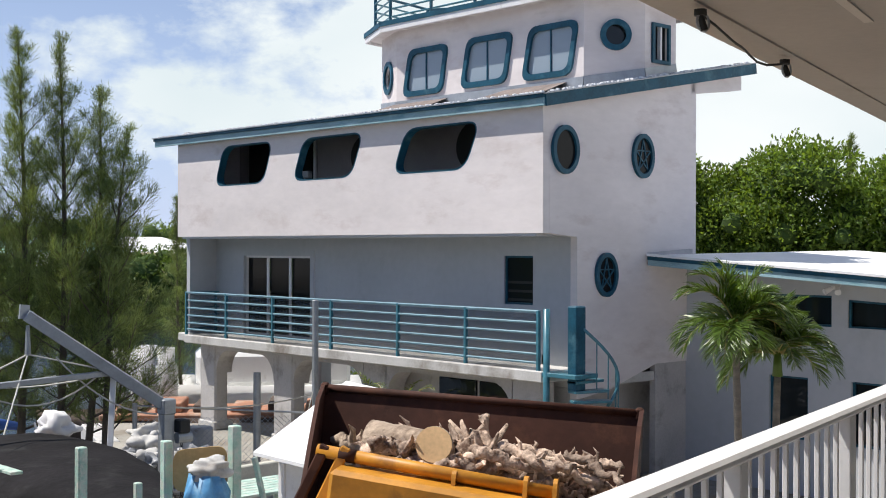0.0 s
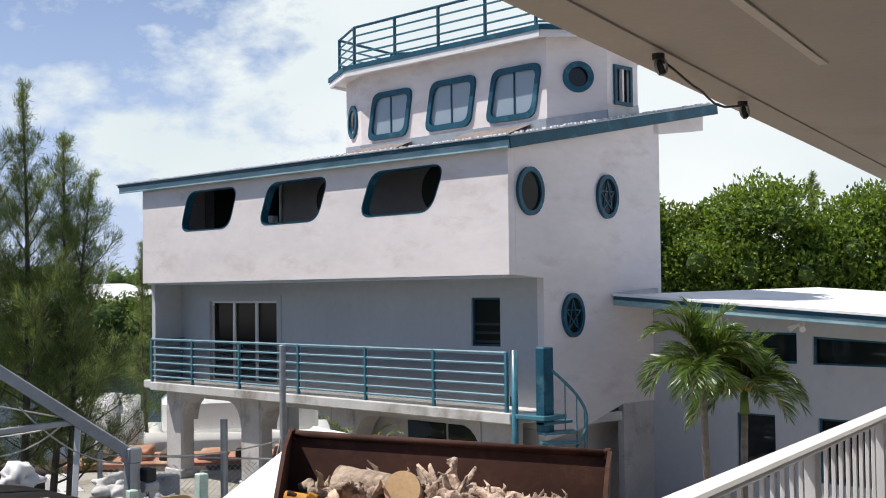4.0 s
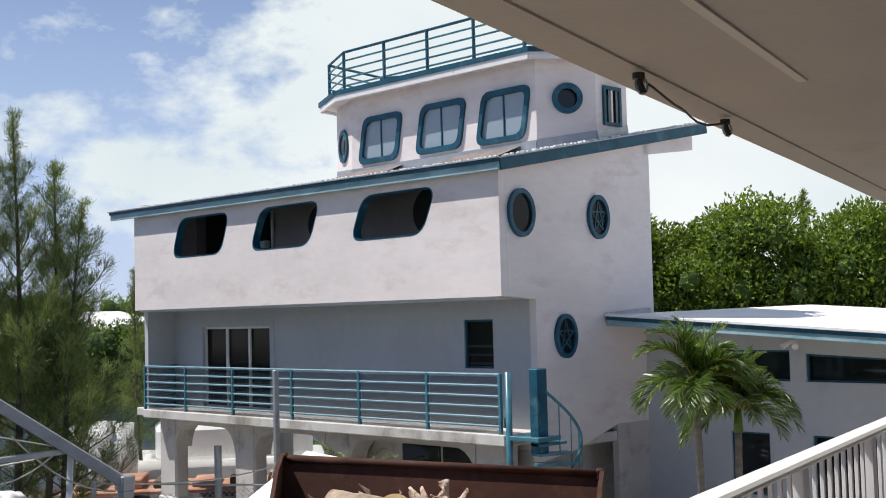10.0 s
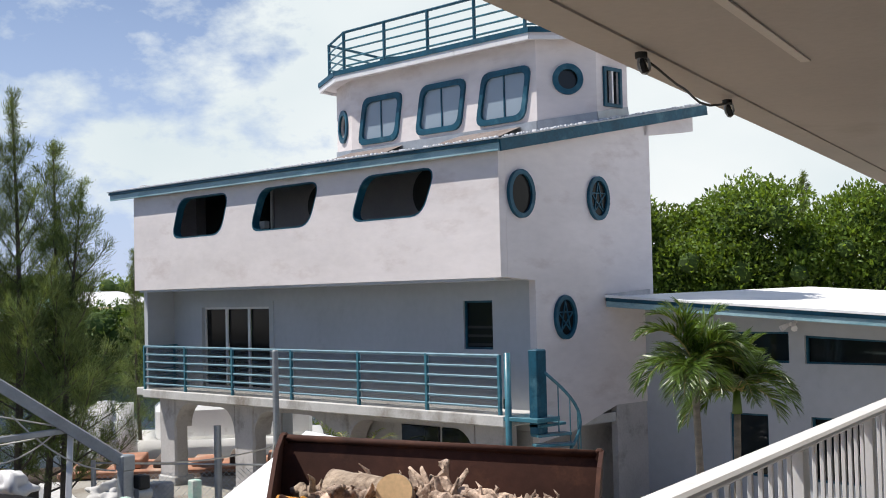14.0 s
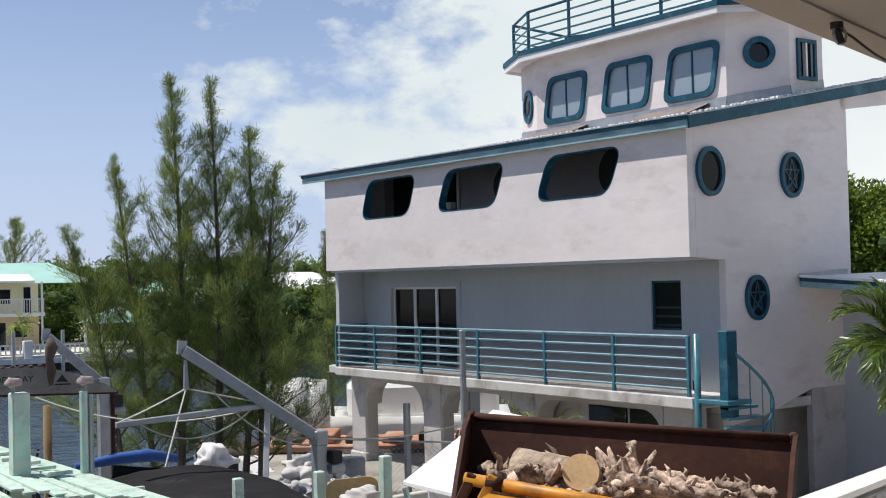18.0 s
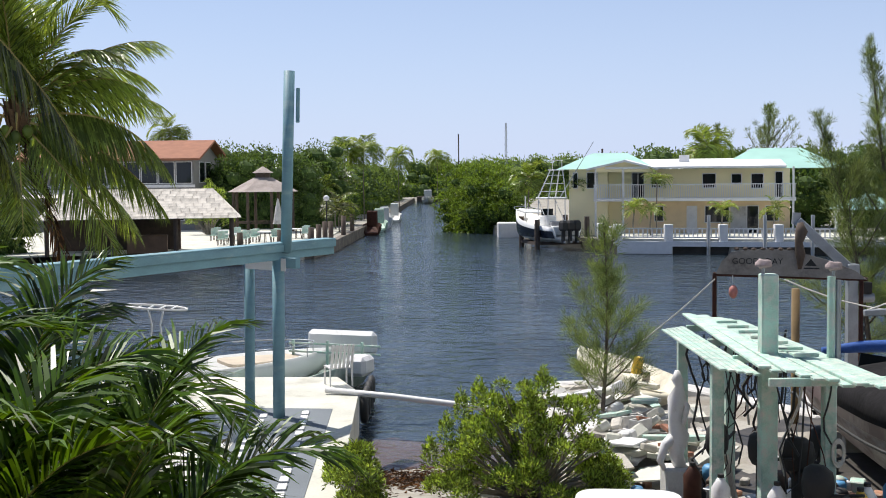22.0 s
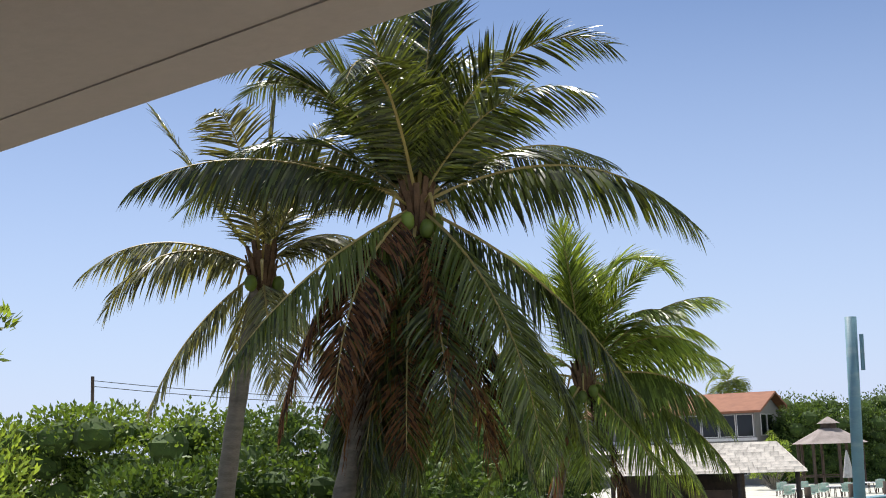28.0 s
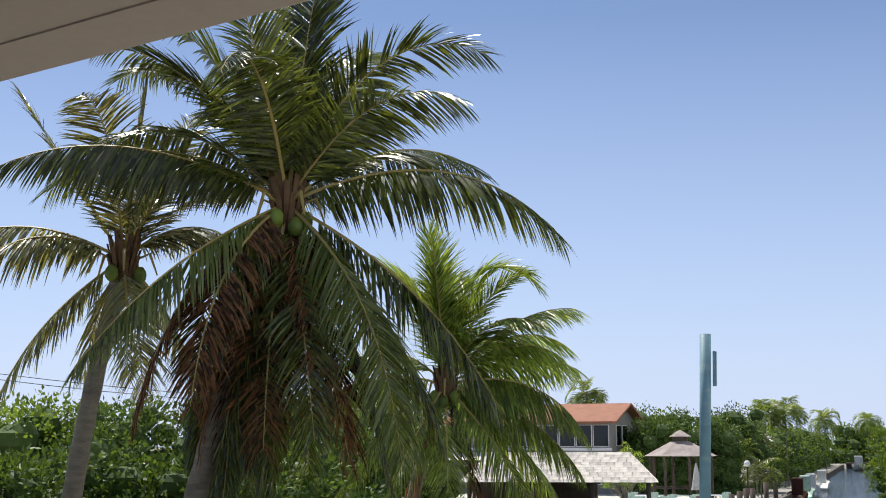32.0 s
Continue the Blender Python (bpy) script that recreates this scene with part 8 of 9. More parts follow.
def window_part(m, x, z, w, h, house, frame_m, y=0.0):
    w_ = part("window", moved(Shape().box((x - w / 2 - 0.06, y - 0.06, z - 0.06), (x + w / 2 + 0.06, y, z + h + 0.06)), m), frame_m, house)
    part("pane", moved(Shape().box((x - w / 2, y - 0.075, z), (x + w / 2, y - 0.062, z + h)), m), DARKGLASS, w_)
    return w_


def build_yellow_house():
    t = thing("canal_house", (20, 93, GZ), "pale yellow two-storey canal house with aqua roofs and white balcony", "house")
    ang = math.degrees(math.atan2(89.8 - 93.1, 27.9 - 13.1))
    m = Matrix.Translation((13.1, 93.1, 0)) @ pose(0, 0, 0, 0, 0, ang)
    part("wall", moved(Shape().box((-1.8, 1.0, GZ), (1.2, 9, 5.0)), m), BUTTER, t, "pale yellow end block")
    part("wall", moved(Shape().box((1.2, 2.0, GZ), (14.9, 9, 4.9)), m), BUTTER, t)
    part("ground_wall", moved(Shape().box((2.4, 1.7, GZ), (14.9, 1.995, 2.5)), m), mat("peach_stucco", (0.80, 0.62, 0.38), 0.85, vary=0.08), t, "peach ground-floor wall")
    part("hip_roof", hip_roof(-2.7, 0.2, 4.9, 9.8, 4.95, 6.25, m, "x", 2.4), AQUA, t, "aqua green metal hip roof")
    part("hip_roof", hip_roof(9.4, 4.5, 19.2, 12.0, 4.9, 6.55, m, "x", 3.0), AQUA, t, "aqua green metal hip roof")
    v = [(1.1, -0.3, 5.08), (14.5, -0.3, 5.08), (14.5, 7.5, 5.75), (1.1, 7.5, 5.75)]
    s = Shape().add([m @ Vector(p) for p in v] + [m @ (Vector(p) - Vector((0, 0, 0.16))) for p in v], [(0, 1, 2, 3), (7, 6, 5, 4), (0, 4, 5, 1), (1, 5, 6, 2), (2, 6, 7, 3), (3, 7, 4, 0)])
    part("porch_roof", s, ROOFWHITE, t, "white low-pitched porch roof")
    part("gable_wall", moved(Shape().prism([(0.4, 4.7), (4.8, 4.7), (4.8, 5.0), (2.6, 5.5), (0.4, 5.0)], 0.1, pose(0, -0.05, 0, 90, 0, 0)), m), BUTTER, t)
    for xa, xb in ((-0.3, 2.62), (5.0, 2.58)):
        v = [(xa, -0.6, 4.98), (xb, -0.6, 5.62), (xb, 4.0, 5.72), (xa, 4.0, 5.08)]
        part("porch_gable", Shape().add([m @ Vector(p) for p in v] + [m @ (Vector(p) - Vector((0, 0, 0.16))) for p in v], [(0, 1, 2, 3), (7, 6, 5, 4), (0, 4, 5, 1), (1, 5, 6, 2), (2, 6, 7, 3), (3, 7, 4, 0)]), ROOFWHITE, t, "white gable slope")
    part("balcony", moved(Shape().box((0.2, -0.2, 2.45), (15.2, 2.0, 2.7), 0.02), m), WHITEPAINT, t, "white balcony floor")
    bal = Shape().box((-0.025, -0.02, 2.7), (0.025, 0.02, 3.68)).mesh("baluster", WHITEPAINT)
    for k in range(90):
        x = 0.25 + k * 0.167
        p = m @ Vector((x, -0.15, 0))
        placed("baluster", bal, t, pose(p.x, p.y, 0, 0, 0, ang))
    part("balcony_rail", moved(Shape().bar((0.2, -0.15, 3.72), (15.2, -0.15, 3.72), 0.1, 0.07), m), WHITEPAINT, t)
    for x in (0.35, 2.45, 15.0):
        part("column", moved(Shape().box((x - 0.07, -0.2, GZ), (x + 0.07, 0.0, 5.0)), m), WHITEPAINT, t)
    for x, z, w, h in ((3.25, 2.7, 0.4, 1.9), (3.72, 2.7, 0.4, 1.9), (4.9, 3.5, 0.75, 1.0), (8.9, 3.45, 0.95, 1.05), (10.95, 3.8, 0.68, 0.65), (12.5, 3.4, 0.85, 1.05), (14.1, 2.7, 0.5, 1.9)):
        window_part(m, x, z, w, h, t, WHITEPAINT, 1.99)
    for x, z, w, h in ((0.0, 3.5, 0.75, 1.15), (-1.3, 3.5, 0.3, 1.15)):
        window_part(m, x, z, w, h, t, WHITEPAINT, 0.99)
    # second and third are dark recesses, their shade drawn as window panes
    for x, z, w, h in ((5.1, 0.9, 0.6, 1.1), (9.5, 0.8, 1.75, 1.2), (12.15, -0.1, 0.8, 2.1), (13.6, 0.9, 0.9, 1.1)):
        window_part(m, x, z, w, h, t, WHITEPAINT, 1.69)
    part("door", moved(Shape().box((10.5, 1.6, GZ), (11.7, 1.69, 2.0)), m), CONCRETE, t, "beige store door")
    part("door", moved(Shape().box((7.2, 1.62, GZ), (8.0, 1.69, 2.05)), m), WHITEPAINT, t, "white entrance door")
    part("chimney", moved(Shape().box((6.6, 4, 5.4), (7.4, 4.6, 6.0)), m), WHITEPAINT, t)
    # terrace with white balustrade
    tr = thing("terrace", (18, 84, GZ), "white balustraded terrace on the sea wall", "terrace")
    part("deck", Shape().prism([(13.6, 84.0), (24, 80.7), (33, 79), (33, 89), (13.5, 92)], 0.5, pose(0, 0, -0.45)), PIERTOP, tr, "pale paved deck")
    pts = [(13.4, 90), (13.7, 84.1), (17, 83.0), (20.5, 81.9), (24, 80.9), (28, 80.0)]
    for a, b in zip(pts[:-1], pts[1:]):
        A, B = Vector((*a, 0)), Vector((*b, 0))
        part("pillar", Shape().box((a[0] - 0.28, a[1] - 0.28, -0.4), (a[0] + 0.28, a[1] + 0.28, 1.05 if a[0] > 13.5 else 0.9), 0.03), WHITEPAINT, tr, "stout white pillar")
        part("rail", Shape().bar(A + Vector((0, 0, 0.75)), B + Vector((0, 0, 0.75)), 0.12, 0.09), WHITEPAINT, tr)
        part("rail", Shape().bar(A + Vector((0, 0, 0.15)), B + Vector((0, 0, 0.15)), 0.12, 0.09), WHITEPAINT, tr)
        n = int((B - A).length / 0.3)
        for k in range(n):
            q = A.lerp(B, (k + 0.5) / n)
            part("spindle", Shape().box((q.x - 0.04, q.y - 0.04, 0.1), (q.x + 0.04, q.y + 0.04, 0.75)), WHITEPAINT, tr)
    part("fascia", Shape().bar((13.6, 83.75, -0.55), (17.2, 82.6, -0.55), 0.2, 0.85), WHITEPAINT, tr, "white dock face")
    part("fascia", Shape().bar((17.2, 82.6, -0.28), (24, 80.45, -0.28), 0.2, 0.36), WHITEPAINT, tr, "white dock edge beam")
    part("fascia", Shape().bar((24, 80.45, -0.28), (34, 78.5, -0.28), 0.2, 0.36), WHITEPAINT, tr, "white dock edge beam")
    for x, y in ((19.5, 81.8), (23, 80.6), (26, 79.9), (30, 79.2)):
        part("piling", Shape().tube([(x, y, -2), (x, y, 1.7)], 0.13, 8), CONCRETE, tr)


build_yellow_house()


def build_sport_boat():
    t = thing("sportfishing_boat", (9.6, 91, WZ), "white sportfishing boat with navy hull side and tower on a lift", "boat")
    m = Matrix.Translation((10.6, 88.0, -0.5)) @ pose(0, 0, 0, 0, 0, 23)
    ln, beam, depth, sheer = 7.9, 2.7, 1.25, 0.9
    part("hull", moved(hull_shape(ln, beam, depth, sheer), m), BOATWHITE, t, "", True)
    navy = mat("navy_gelcoat", (0.012, 0.018, 0.035), 0.25, vary=0.1)
    for side in (-1, 1):
        rings = []
        for k in range(13):
            f = k / 13
            w = beam / 2 * (0.92 + 0.08 * min(1, f * 3)) * max(0.015, 1 - max(0, (f - 0.45) / 0.55) ** 2.2)
            top, rise = depth * (1 + sheer * f * f), depth * 0.75 * max(0, (f - 0.6) / 0.4) ** 2
            za, zb = top * 0.74 + rise * 0.2, depth * 0.32 + rise * 0.9
            rings.append([(side * w * q, ln * f, z) for q, z in ((0.96, za), (1.0, za), (0.955, top * 0.6 + rise * 0.3), (0.86, zb), (0.8, zb))])
        part("side_band", moved(Shape().loft(rings), m), navy, t, "glossy navy hull side")
    part("foredeck", moved(Shape().prism(rounded([(-1.0, 4.4), (1.0, 4.4), (0.75, 6.2), (0, 7.5), (-0.75, 6.2)], 0.2), 0.08, pose(0, 0, 1.75, 5, 0, 0)), m), BOATWHITE, t)
    part("cockpit_floor", moved(Shape().box((-1.1, 0.1, 0.62), (1.1, 4.6, 0.68)), m), BOATWHITE, t)
    part("transom_seat", moved(Shape().box((-1.1, 0.05, 0.65), (1.1, 0.5, 1.3), 0.08), m), BOATWHITE, t)
    part("console", moved(Shape().box((-0.5, 2.3, 0.66), (0.5, 3.4, 2.0), 0.12), m), BOATWHITE, t)
    part("windscreen", moved(Shape().box((-0.5, 2.9, 2.0), (0.5, 2.95, 2.5), 0.02), m), DARKGLASS, t)
    part("leaning_post", moved(Shape().box((-0.5, 1.3, 0.66), (0.5, 1.75, 1.6), 0.08), m), mat("grey_marine_vinyl", (0.28, 0.28, 0.29), 0.6, vary=0.1), t, "grey padded leaning post")
    part("hard_top", moved(Shape().box((-0.85, 1.3, 3.25), (0.85, 3.2, 3.37), 0.04), m), BOATWHITE, t, "white hard top")
    part("bow_rail", moved(Shape().tube([(1.1 * math.cos(a), 5.0 + 2.6 * math.sin(a), 2.25 + 0.35 * math.sin(a)) for a in [math.pi * k / 12 for k in range(13)]], 0.025, 5), m), GALV, t)
    part("outrigger", moved(Shape().tube([(0.9, 2.6, 3.3), (1.9, -0.6, 7.4)], [0.04, 0.02], 5), m), GALV, t)
    for x in (-0.75, 0.75):
        for y in (1.5, 3.0):
            part("top_leg", moved(Shape().tube([(x, y, 0.7), (x * 0.95, y, 3.3)], 0.04, 5), m), WHITEPAINT, t)
        part("top_brace", moved(Shape().tube([(x, 1.5, 1.4), (x * 0.95, 3.0, 3.2)], 0.03, 5), m), WHITEPAINT, t)
        for y in (1.4, 3.0):
            part("tower_leg", moved(Shape().tube([(x, y, 3.3), (x * 0.5, 1.5 + (y - 2.2) * 0.3, 5.4)], 0.045, 5), m), WHITEPAINT, t)
    for k in range(3):
        f, z = 1 - 0.15 * k, 3.8 + k * 0.6
        for ya, yb in ((1.4, 1.4), (2.8 - 0.4 * k, 2.8 - 0.4 * k)):
            part("tower_rung", moved(Shape().tube([(-0.7 * f, ya, z), (0.7 * f, yb, z)], 0.025, 5), m), WHITEPAINT, t)
    part("tower_platform", moved(Shape().box((-0.45, 1.1, 5.35), (0.45, 2.0, 5.42), 0.02), m), BOATWHITE, t)
    part("tower_hoop", moved(Shape().tube([(0.5 * math.cos(a), 1.55 + 0.5 * math.sin(a), 6.1) for a in [2 * math.pi * k / 14 for k in range(15)]], 0.025, 5), m), WHITEPAINT, t)
    for x in (-0.4, 0.4):
        part("hoop_post", moved(Shape().tube([(x, 1.4, 5.4), (x, 1.4, 6.1)], 0.025, 5), m), WHITEPAINT, t)
    for x in (-0.55, 0.0, 0.55):
        o = part("outboard", moved(Shape().loft([[(x + a * w_, -0.45 + b * d_, z) for a, b in ((-1, -1), (1, -1), (1, 1), (-1, 1))] for z, w_, d_ in ((0.95, 0.14, 0.2), (1.1, 0.21, 0.3), (1.55, 0.2, 0.32), (1.72, 0.12, 0.2))]), m), BLACK, t, "black outboard cowl")
        part("drive_leg", moved(Shape().box((x - 0.09, -0.62, 0.1), (x + 0.09, -0.3, 0.95), 0.03), m), BLACK, o)
        part("propeller", moved(Shape().tube([(x, -0.62, 0.15), (x, -0.75, 0.15)], [0.09, 0.05], 8), m), GALV, o)
    lift = thing("boat_lift", (10, 91, WZ), "timber piles and beams of a boat lift", "boat lift")
    for x, y, z in ((7.75, 93.5, 1.35), (8.55, 89.2, 1.25), (11.3, 94.8, 1.4), (12.4, 90.4, 1.4)):
        part("post", Shape().tube([(x, y, -2), (x, y, z)], 0.2, 8), DARKWOOD, lift)
    for a, b in (((7.75, 93.5), (8.55, 89.2)), ((11.3, 94.8), (12.4, 90.4)), ((7.75, 93.5), (11.3, 94.8)), ((8.55, 89.2), (12.4, 90.4))):
        part("beam", Shape().bar((*a, -0.55), (*b, -0.55), 0.2, 0.2), DARKWOOD, lift)
    solo("marker_pole", Shape().tube([(8.1, 94.0, -2), (8.1, 94.0, 2.9)], 0.06, 7), WHITEPAINT, "slim white pole beside the boat lift", "pole")
    solo("dock_block", Shape().box((6.9, 108, -1.4), (10.2, 110.5, 0.3), 0.05), WHITEPAINT, "white painted concrete dock block", "dock")


build_sport_boat()


def build_shelter():
    t = thing("tiki_shelter", (-17, 77, GZ), "open shelter with silvered shingle hip roof on dark posts", "shelter")
    m = Matrix.Translation((-17, 77, 0)) @ pose(0, 0, 0, 0, 0, 9)
    x0, x1, y0, y1, z0, z1 = -6.8, 5.5, -2.4, 2.6, 2.05, 3.85
    part("roof", hip_roof(x0, y0, x1, y1, z0, z1, m, "x", 1.7), THATCH, t, "sunlit shingle hip roof")
    shingle = Shape().box((-0.25, -0.24, 0), (0.25, 0.02, 0.03)).mesh("shingle", THATCH)
    tilt = math.degrees(math.atan2(z1 - z0, (y1 - y0) / 2))
    rows = 12
    for k in range(rows):
        f = (k + 0.6) / rows
        y = y0 + f * 2.5
        z = z0 + f * (z1 - z0) + 0.02
        xa, xb = x0 + f * 1.7, x1 - f * 1.7
        n = int((xb - xa) / 0.52)
        for j in range(n):
            x = xa + (j + 0.5 + 0.3 * (k % 2)) * (xb - xa) / (n + 0.3)
            p = m @ Vector((x, y, z))
            placed("shingle", shingle, t, pose(p.x, p.y, p.z, tilt, 0, 9 + (j * 7 % 5) - 2))
    for x in (-6.2, -2.2, 1.5, 4.9):
        for y in (-2.0, 2.2):
            part("post", moved(Shape().tube([(x, y, GZ), (x, y, 2.1)], 0.14, 8), m), DARKWOOD, t)
    part("back_wall", moved(Shape().box((-6.2, 2.0, GZ), (1.5, 2.1, 2.0)), m), DARKWOOD, t)
    part("bar_counter", moved(Shape().box((-1.6, -0.5, GZ), (0.9, 0.2, 0.95), 0.03), m), mat("brown_bar_wood", (0.20, 0.12, 0.075), 0.7, vary=0.2), t, "brown timber bar counter")
    d = Shape().prism([(-30, 71), (-8.0, 81.5), (-7.2, 90), (-7, 112), (-34, 112)], 0.12, pose(0, 0, -0.22))
    solo("terrace_floor", d, PIERTOP, "white sunlit concrete terrace on the far bank", "terrace", "structure")
    for x, y in ((-13, 84), (-11.2, 87), (-14.5, 90), (-9.5, 92)):
        c = thing("patio_table", (x, y, -0.1), "pale patio table on the far terrace", "table", "patio tables")
        part("tabletop", Shape().tube([(x, y, 0.6), (x, y, 0.66)], 0.6, 14), WHITEPAINT, c)
        for a in (0, 1.57, 3.14, 4.71):
            part("leg", Shape().tube([(x + 0.4 * math.cos(a), y + 0.4 * math.sin(a), -0.1), (x + 0.3 * math.cos(a), y + 0.3 * math.sin(a), 0.6)], 0.03, 5), DARKWOOD, c)
        for a in (0.8, 2.4, 3.9, 5.5):
            cx, cy = x + 1.05 * math.cos(a), y + 1.05 * math.sin(a)
            ch = thing("patio_chair", (cx, cy, -0.1), "pale green patio chair on the far terrace", "chair", "patio chairs")
            part("seat", Shape().box((cx - 0.25, cy - 0.25, 0.3), (cx + 0.25, cy + 0.25, 0.36), 0.02), SEAFOAM, ch)
            part("backrest", Shape().box((cx - 0.25, cy + 0.22, 0.36), (cx + 0.25, cy + 0.27, 0.85), 0.02), SEAFOAM, ch)
            for lx in (-0.22, 0.22):
                for ly in (-0.22, 0.22):
                    part("leg", Shape().box((cx + lx - 0.02, cy + ly - 0.02, -0.1), (cx + lx + 0.02, cy + ly + 0.02, 0.3)), DARKWOOD, ch)
    u = thing("patio_umbrella", (-11.2, 95, -0.1), "closed grey patio umbrella on the far terrace", "umbrella")
    part("pole", Shape().tube([(-11.2, 95, -0.1), (-11.2, 95, 2.9)], 0.04, 6), DARKWOOD, u)
    part("canopy", Shape().tube([(-11.2, 95, 0.9), (-11.2, 95, 1.4), (-11.2, 95, 2.2), (-11.2, 95, 2.9)], [0.42, 0.32, 0.2, 0.05], 10), CONCRETE, u, "folded grey canopy")
    for k, (x, y, h) in enumerate(((-7.5, 82.5, 1.1), (-7.2, 85, 1.2), (-7.0, 88, 1.3), (-6.8, 91, 1.2), (-9.5, 81.5, 1.0), (-6.3, 98, 1.4), (-6.0, 105, 1.3), (-12, 80.2, 0.9))):
        solo("dock_piling", Shape().tube([(x, y, -2), (x, y, h)], 0.2, 9), DARKWOOD, "dark round timber dock piling", "piling", group="dock pilings", smooth=True)
    lp = thing("street_lamp", (-7.8, 100, -0.1), "slim lamp post with white globe on the far dock", "lamp post")
    part("pole", Shape().tube([(-7.8, 100, -0.2), (-7.8, 100, 2.6)], 0.06, 6), BLACK, lp)
    part("globe", Shape().blob((-7.8, 100, 2.8), (0.25, 0.25, 0.25), 1, 0.0, 12, 8), WHITEPAINT, lp, "white glass globe", True)


build_shelter()


def build_gazebo():
    t = thing("gazebo", (-13.5, 104, GZ), "octagonal gazebo with shingle roof and small cupola", "gazebo")
    cx, cy = -13.5, 104.0

    def ring(r, z, n=8):
        return [(cx + r * math.cos(2 * math.pi * (k + 0.5) / n), cy + r * math.sin(2 * math.pi * (k + 0.5) / n), z) for k in range(n)]

    part("roof", Shape().loft([ring(3.1, 3.35), ring(0.8, 4.55)]), THATCH_DARK, t, "weathered shingle roof")
    part("cupola", Shape().loft([ring(0.65, 4.5), ring(0.65, 4.95)]), DARKWOOD, t)
    part("cupola_roof", Shape().loft([ring(0.95, 4.95), ring(0.05, 5.5)]), THATCH_DARK, t)
    for p in ring(2.6, GZ):
        part("post", Shape().tube([p, (p[0], p[1], 3.4)], 0.13, 7), DARKWOOD, t)
    for a, b in zip(ring(2.6, 0.75), ring(2.6, 0.75)[1:]):
        part("rail", Shape().bar(a, b, 0.08, 0.1), DARKWOOD, t)
    h = thing("red_roof_house", (-25, 112, GZ), "grey two-storey house with terracotta roof and screened porch", "house")
    m = Matrix.Translation((-20.09, 108.65, 0)) @ pose(0, 0, 0, 0, 0, -6)
    prof = ((0.5, GZ), (9, GZ), (9, 6.3), (4.75, 7.8), (0.5, 6.3))
    s = Shape().add([m @ Vector((x, y, z)) for x in (-16, -0.3) for y, z in prof], [(4, 3, 2, 1, 0), (5, 6, 7, 8, 9)] + [(k, (k + 1) % 5, (k + 1) % 5 + 5, k + 5) for k in range(5)])
    part("wall", s, GREYHOUSE, h)
    for ya, yb in ((-0.4, 4.76), (9.8, 4.74)):
        v = [(-17, ya, 6.35), (0.5, ya, 6.35), (0.5, yb, 8.1), (-17, yb, 8.1)]
        part("roof_slope", Shape().add([m @ Vector(p) for p in v] + [m @ (Vector(p) - Vector((0, 0, 0.2))) for p in v], [(0, 1, 2, 3), (7, 6, 5, 4), (0, 4, 5, 1), (1, 5, 6, 2), (2, 6, 7, 3), (3, 7, 4, 0)]), TERRA, h, "terracotta roof slope")
    for k in range(8):
        window_part(m, -1.2 - k * 1.6, 4.15, 1.36, 1.85, h, WHITEPAINT, 0.5)
    for x in (-14, -10, -6, -2):
        window_part(m, x, 0.8, 1.4, 1.5, h, WHITEPAINT, 0.5)
    side = m @ pose(-0.3, 0.5, 0, 0, 0, 90)
    for x in (2.4, 4.4):
        window_part(side, x, 4.2, 1.4, 1.8, h, WHITEPAINT, 0.0)
    part("band", moved(Shape().box((-16.05, 0.36, 3.75), (-0.2, 0.49, 4.0)), m), WHITEPAINT, h, "pale sill band")
    part("porch_roof", hip_roof(-16, -2.2, -6, 0.4, 2.9, 3.6, m), THATCH, h, "grey porch roof")
    w = thing("white_roof_house", (-11, 150, GZ), "low house with white metal roof beyond the trees", "house")
    part("wall", Shape().box((-20, 142, GZ), (-9, 150, 4.6)), GREYHOUSE, w)
    part("roof", hip_roof(-21, 141, -8, 151, 4.6, 6.4, Matrix.Identity(4), "x", 4), ROOFWHITE, w, "white metal roof")
    for x in (-18, -15, -12):
        window_part(Matrix.Identity(4), x, 1.2, 1.4, 1.3, w, WHITEPAINT, 142)
    for x, y, n in ((34, 150, "low white-roofed house beyond the mangroves"), (62, 110, "white-roofed house seen beside the pines")):
        k = thing("white_roof_house", (x, y, GZ), n, "house")
        part("wall", Shape().box((x - 5, y, GZ), (x + 5, y + 8, 4.0)), BUTTER, k)
        part("roof", hip_roof(x - 6, y - 1, x + 6, y + 9, 4.0, 5.6, Matrix.Identity(4), "x", 4), ROOFWHITE, k)
    k = thing("aqua_canopy", (32, 88, GZ), "aqua hip-roofed canopy beside the yellow house", "canopy")
    part("roof", hip_roof(29.8, 84, 34.2, 88, 1.9, 3.0, Matrix.Identity(4), "x", 2), AQUA, k, "aqua metal roof")
    for x in (30.2, 33.8):
        for y in (84.4, 87.6):
            part("post", Shape().box((x - 0.08, y - 0.08, GZ), (x + 0.08, y + 0.08, 2.0)), WHITEPAINT, k)
    k = thing("house", (46, 104, GZ), "aqua-roofed house half hidden by pines", "house")
    part("wall", Shape().box((40, 100, GZ), (52, 108, 4.0)), WHITEPAINT, k)
    part("roof", hip_roof(39, 99, 53, 109, 4.0, 5.4, Matrix.Identity(4), "x", 4), AQUA, k)


build_gazebo()
shrub("bush", "feathery bright green bush beside the shingle shelter", (-17.5, 100, GZ), ball_heap(-17.5, 100, 0.6, 2.0, 1.0, 3.9, 46, 0.4, 57), 7000, 0.16, LEAF_LIGHT, 57)


def far_palm(x, y, z, seed, size=1.0):
    small_palm("coconut_palm", "distant coconut palm above the treeline", (x, y, GZ), (x, y, z), 16, 2.6 * size, seed, "distant palms", 0.8 * size, 0.085, 1.1, FROND_BRIGHT, (-25, 75), 44)


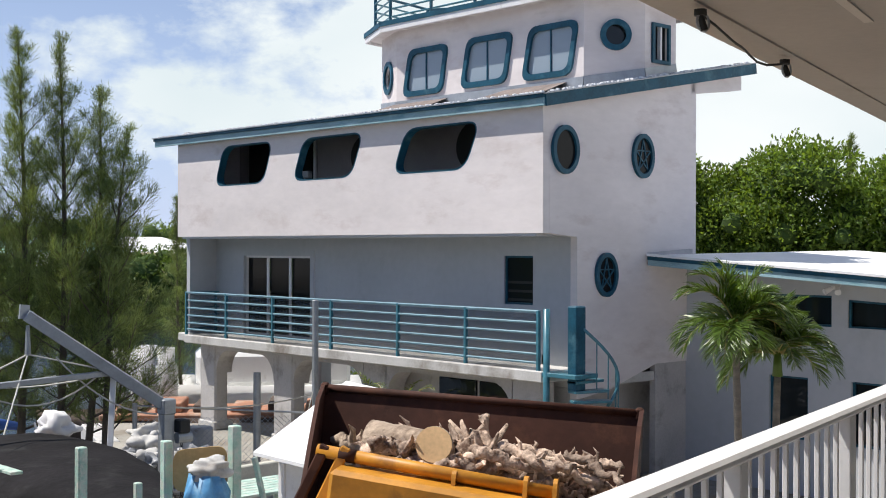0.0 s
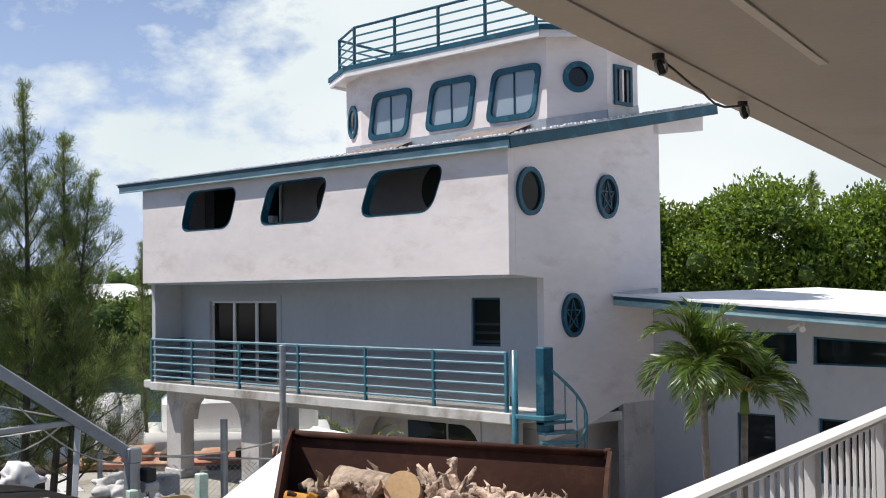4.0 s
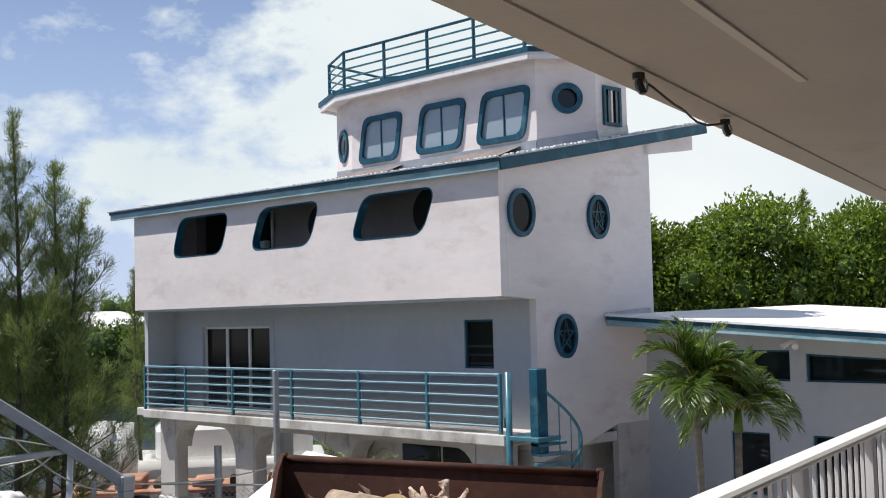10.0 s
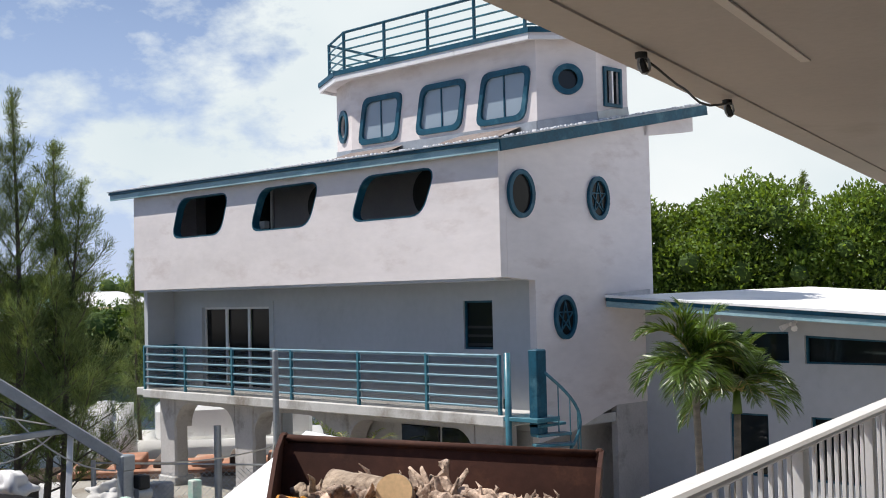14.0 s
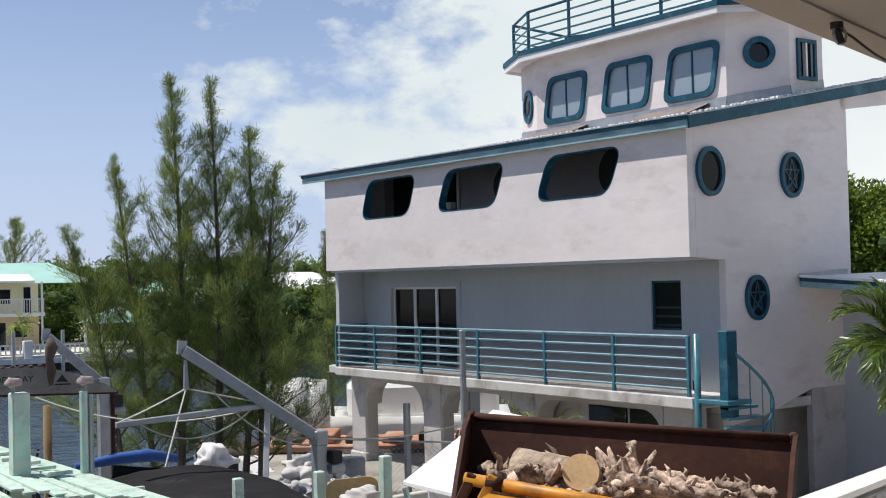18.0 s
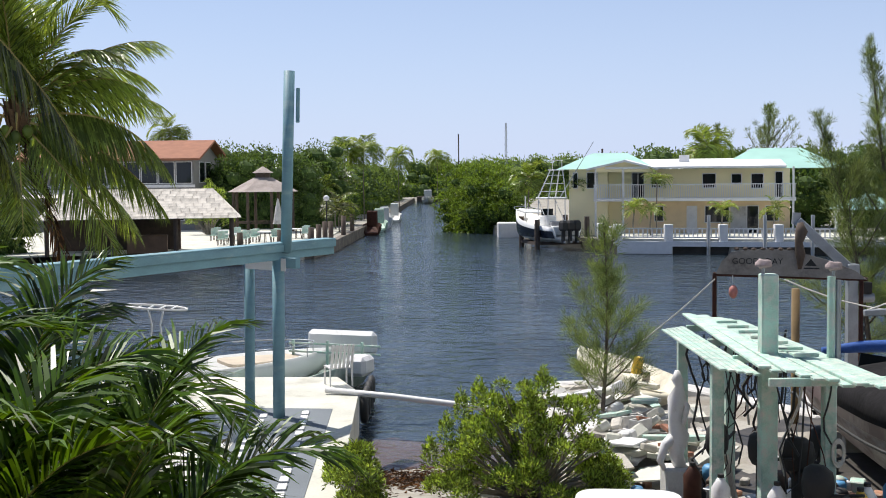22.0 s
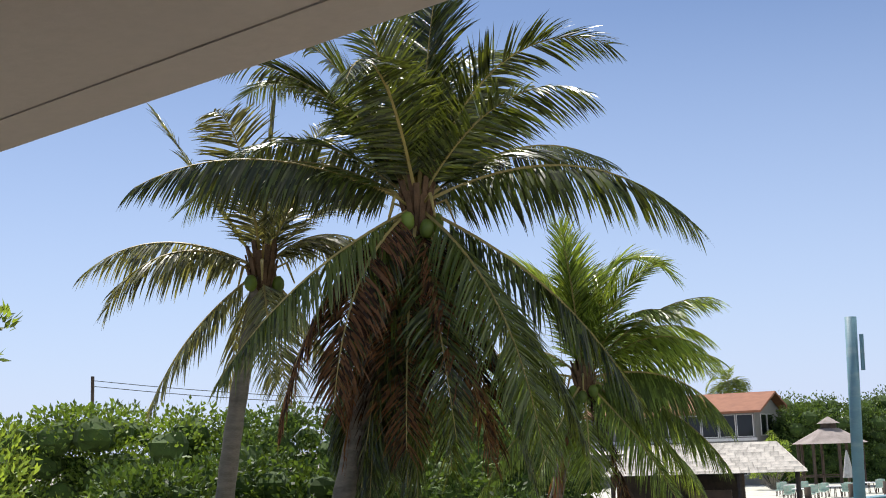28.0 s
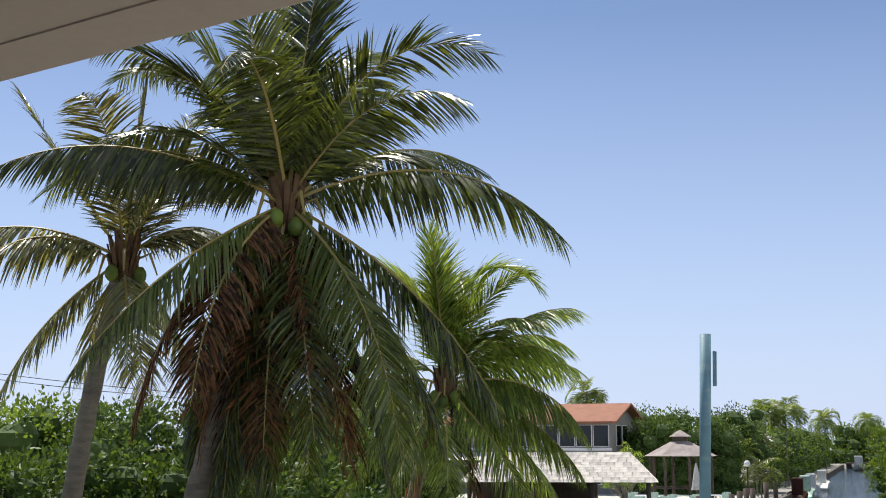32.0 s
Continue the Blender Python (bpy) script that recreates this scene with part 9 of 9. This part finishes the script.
far_palm(-8.4, 135, 7.2, 81, 1.1)
far_palm(-6.4, 137, 7.6, 82, 1.1)
far_palm(-3.4, 190, 7.6, 83, 1.2)
far_palm(24.5, 104, 6.6, 84, 1.2)
far_palm(-25.5, 124, 9.2, 85, 1.1)
far_palm(3.0, 215, 7.8, 86, 1.2)
far_palm(8.9, 99.5, 4.0, 87, 0.7)
for i, (x, y, z) in enumerate(((15.6, 88.5, 1.7), (16.8, 88.2, 1.5), (21.6, 86.4, 1.6), (25.0, 85.2, 1.7), (12.2, 94.5, 3.3), (17.8, 91.0, 3.9))):
    small_palm("courtyard_palm", "small palm on the yellow house's terrace", (x, y, GZ), (x, y, z), 14, 1.2, 90 + i, "terrace palms", 0.36, 0.045, 1.4, FROND_BRIGHT, (-10, 75), 24)
for i, (x, y, z) in enumerate(((-7.6, 108, 1.6), (-7.4, 113, 1.8), (-7.0, 104, 1.4), (-9.5, 118, 3.2), (-8.0, 122, 3.6))):
    small_palm("courtyard_palm", "leafy palm along the far dock", (x, y, GZ), (x, y, z), 16, 1.9, 100 + i, "dock palms", 0.5, 0.06, 0.9, FROND_BRIGHT if i % 2 else FROND, (-10, 75), 26)
casuarina("hazy casuarina behind the yellow house", (34, 118, GZ), (34, 118, 11.0), 5.5, 40, 61, "distant pines", density=1.0, needle=2.6)
casuarina("hazy casuarina behind the yellow house", (29, 120, GZ), (29.5, 120, 9.2), 4.5, 32, 62, "distant pines", density=0.9, needle=2.6)
casuarina("dark Norfolk pine tip above the mangroves", (50.7, 28.1, GZ), (50.7, 28.1, 9.6), 1.5, 40, 63, "distant pines", density=6, needle=2.0)


def build_masts():
    k = thing("radio_mast", (14.5, 206, GZ), "thin lattice radio mast above the treeline", "mast")
    for dx in (-0.25, 0.25):
        part("leg", Shape().tube([(14.5 + dx, 206, GZ), (14.5 + dx * 0.3, 206, 13.6)], 0.06, 5), GALV, k)
    for j in range(12):
        part("brace", Shape().tube([(14.25, 206, j * 1.1), (14.75, 206, j * 1.1 + 0.9)], 0.035, 4), GALV, k)
    for x, y, h in ((-58.9, 68.1, 10.0), (7.5, 240, 13), (22.5, 150, 7.8)):
        solo("utility_pole", Shape().tube([(x, y, GZ), (x, y, h)], 0.12, 6), DARKWOOD, "distant wooden utility pole", "utility pole", group="utility poles")
    for j in range(2):
        solo("power_line", Shape().tube(between((-58.9, 68.1, 9.7 - j * 0.4), (-30, 90, 7.4 - j * 0.4), 0.6), 0.03, 4), BLACK, "thin power line from the pole", "power line", group="power lines")
    b = thing("small_boat", (0.6, 262, WZ), "white boat at the canal's far end", "boat")
    part("hull", moved(hull_shape(7, 2.6, 1.4), pose(1.4, 258, WZ - 0.2, 0, 0, 180)), BOATWHITE, b)
    part("cabin", Shape().box((0.6, 252, 0), (2.2, 255, 1.9), 0.1), BOATWHITE, b)
    part("outboard", Shape().box((0.9, 257.8, -0.4), (1.9, 258.4, 1.0), 0.1), BLACK, b)
    for x, y, c in ((-5.6, 116, RUST), (-5.2, 124, SEAFOAM), (-4.9, 132, BOATWHITE), (-4.2, 150, BOATWHITE)):
        kk = thing("small_boat", (x, y, WZ), "small boat moored along the far dock", "boat", "far moored boats")
        part("hull", moved(hull_shape(5, 1.8, 1.1), pose(x + 0.9, y - 2, WZ - 0.2)), c, kk)
        part("cabin", Shape().box((x + 0.4, y - 0.6, -0.2), (x + 1.4, y + 0.8, 1.3), 0.08), c, kk)
    solo("dock_edge", Shape().box((-1.0, 276, -1.4), (6, 279, 0.2), 0.05), DARKWOOD, "dark dock closing the canal's end", "dock")


build_masts()
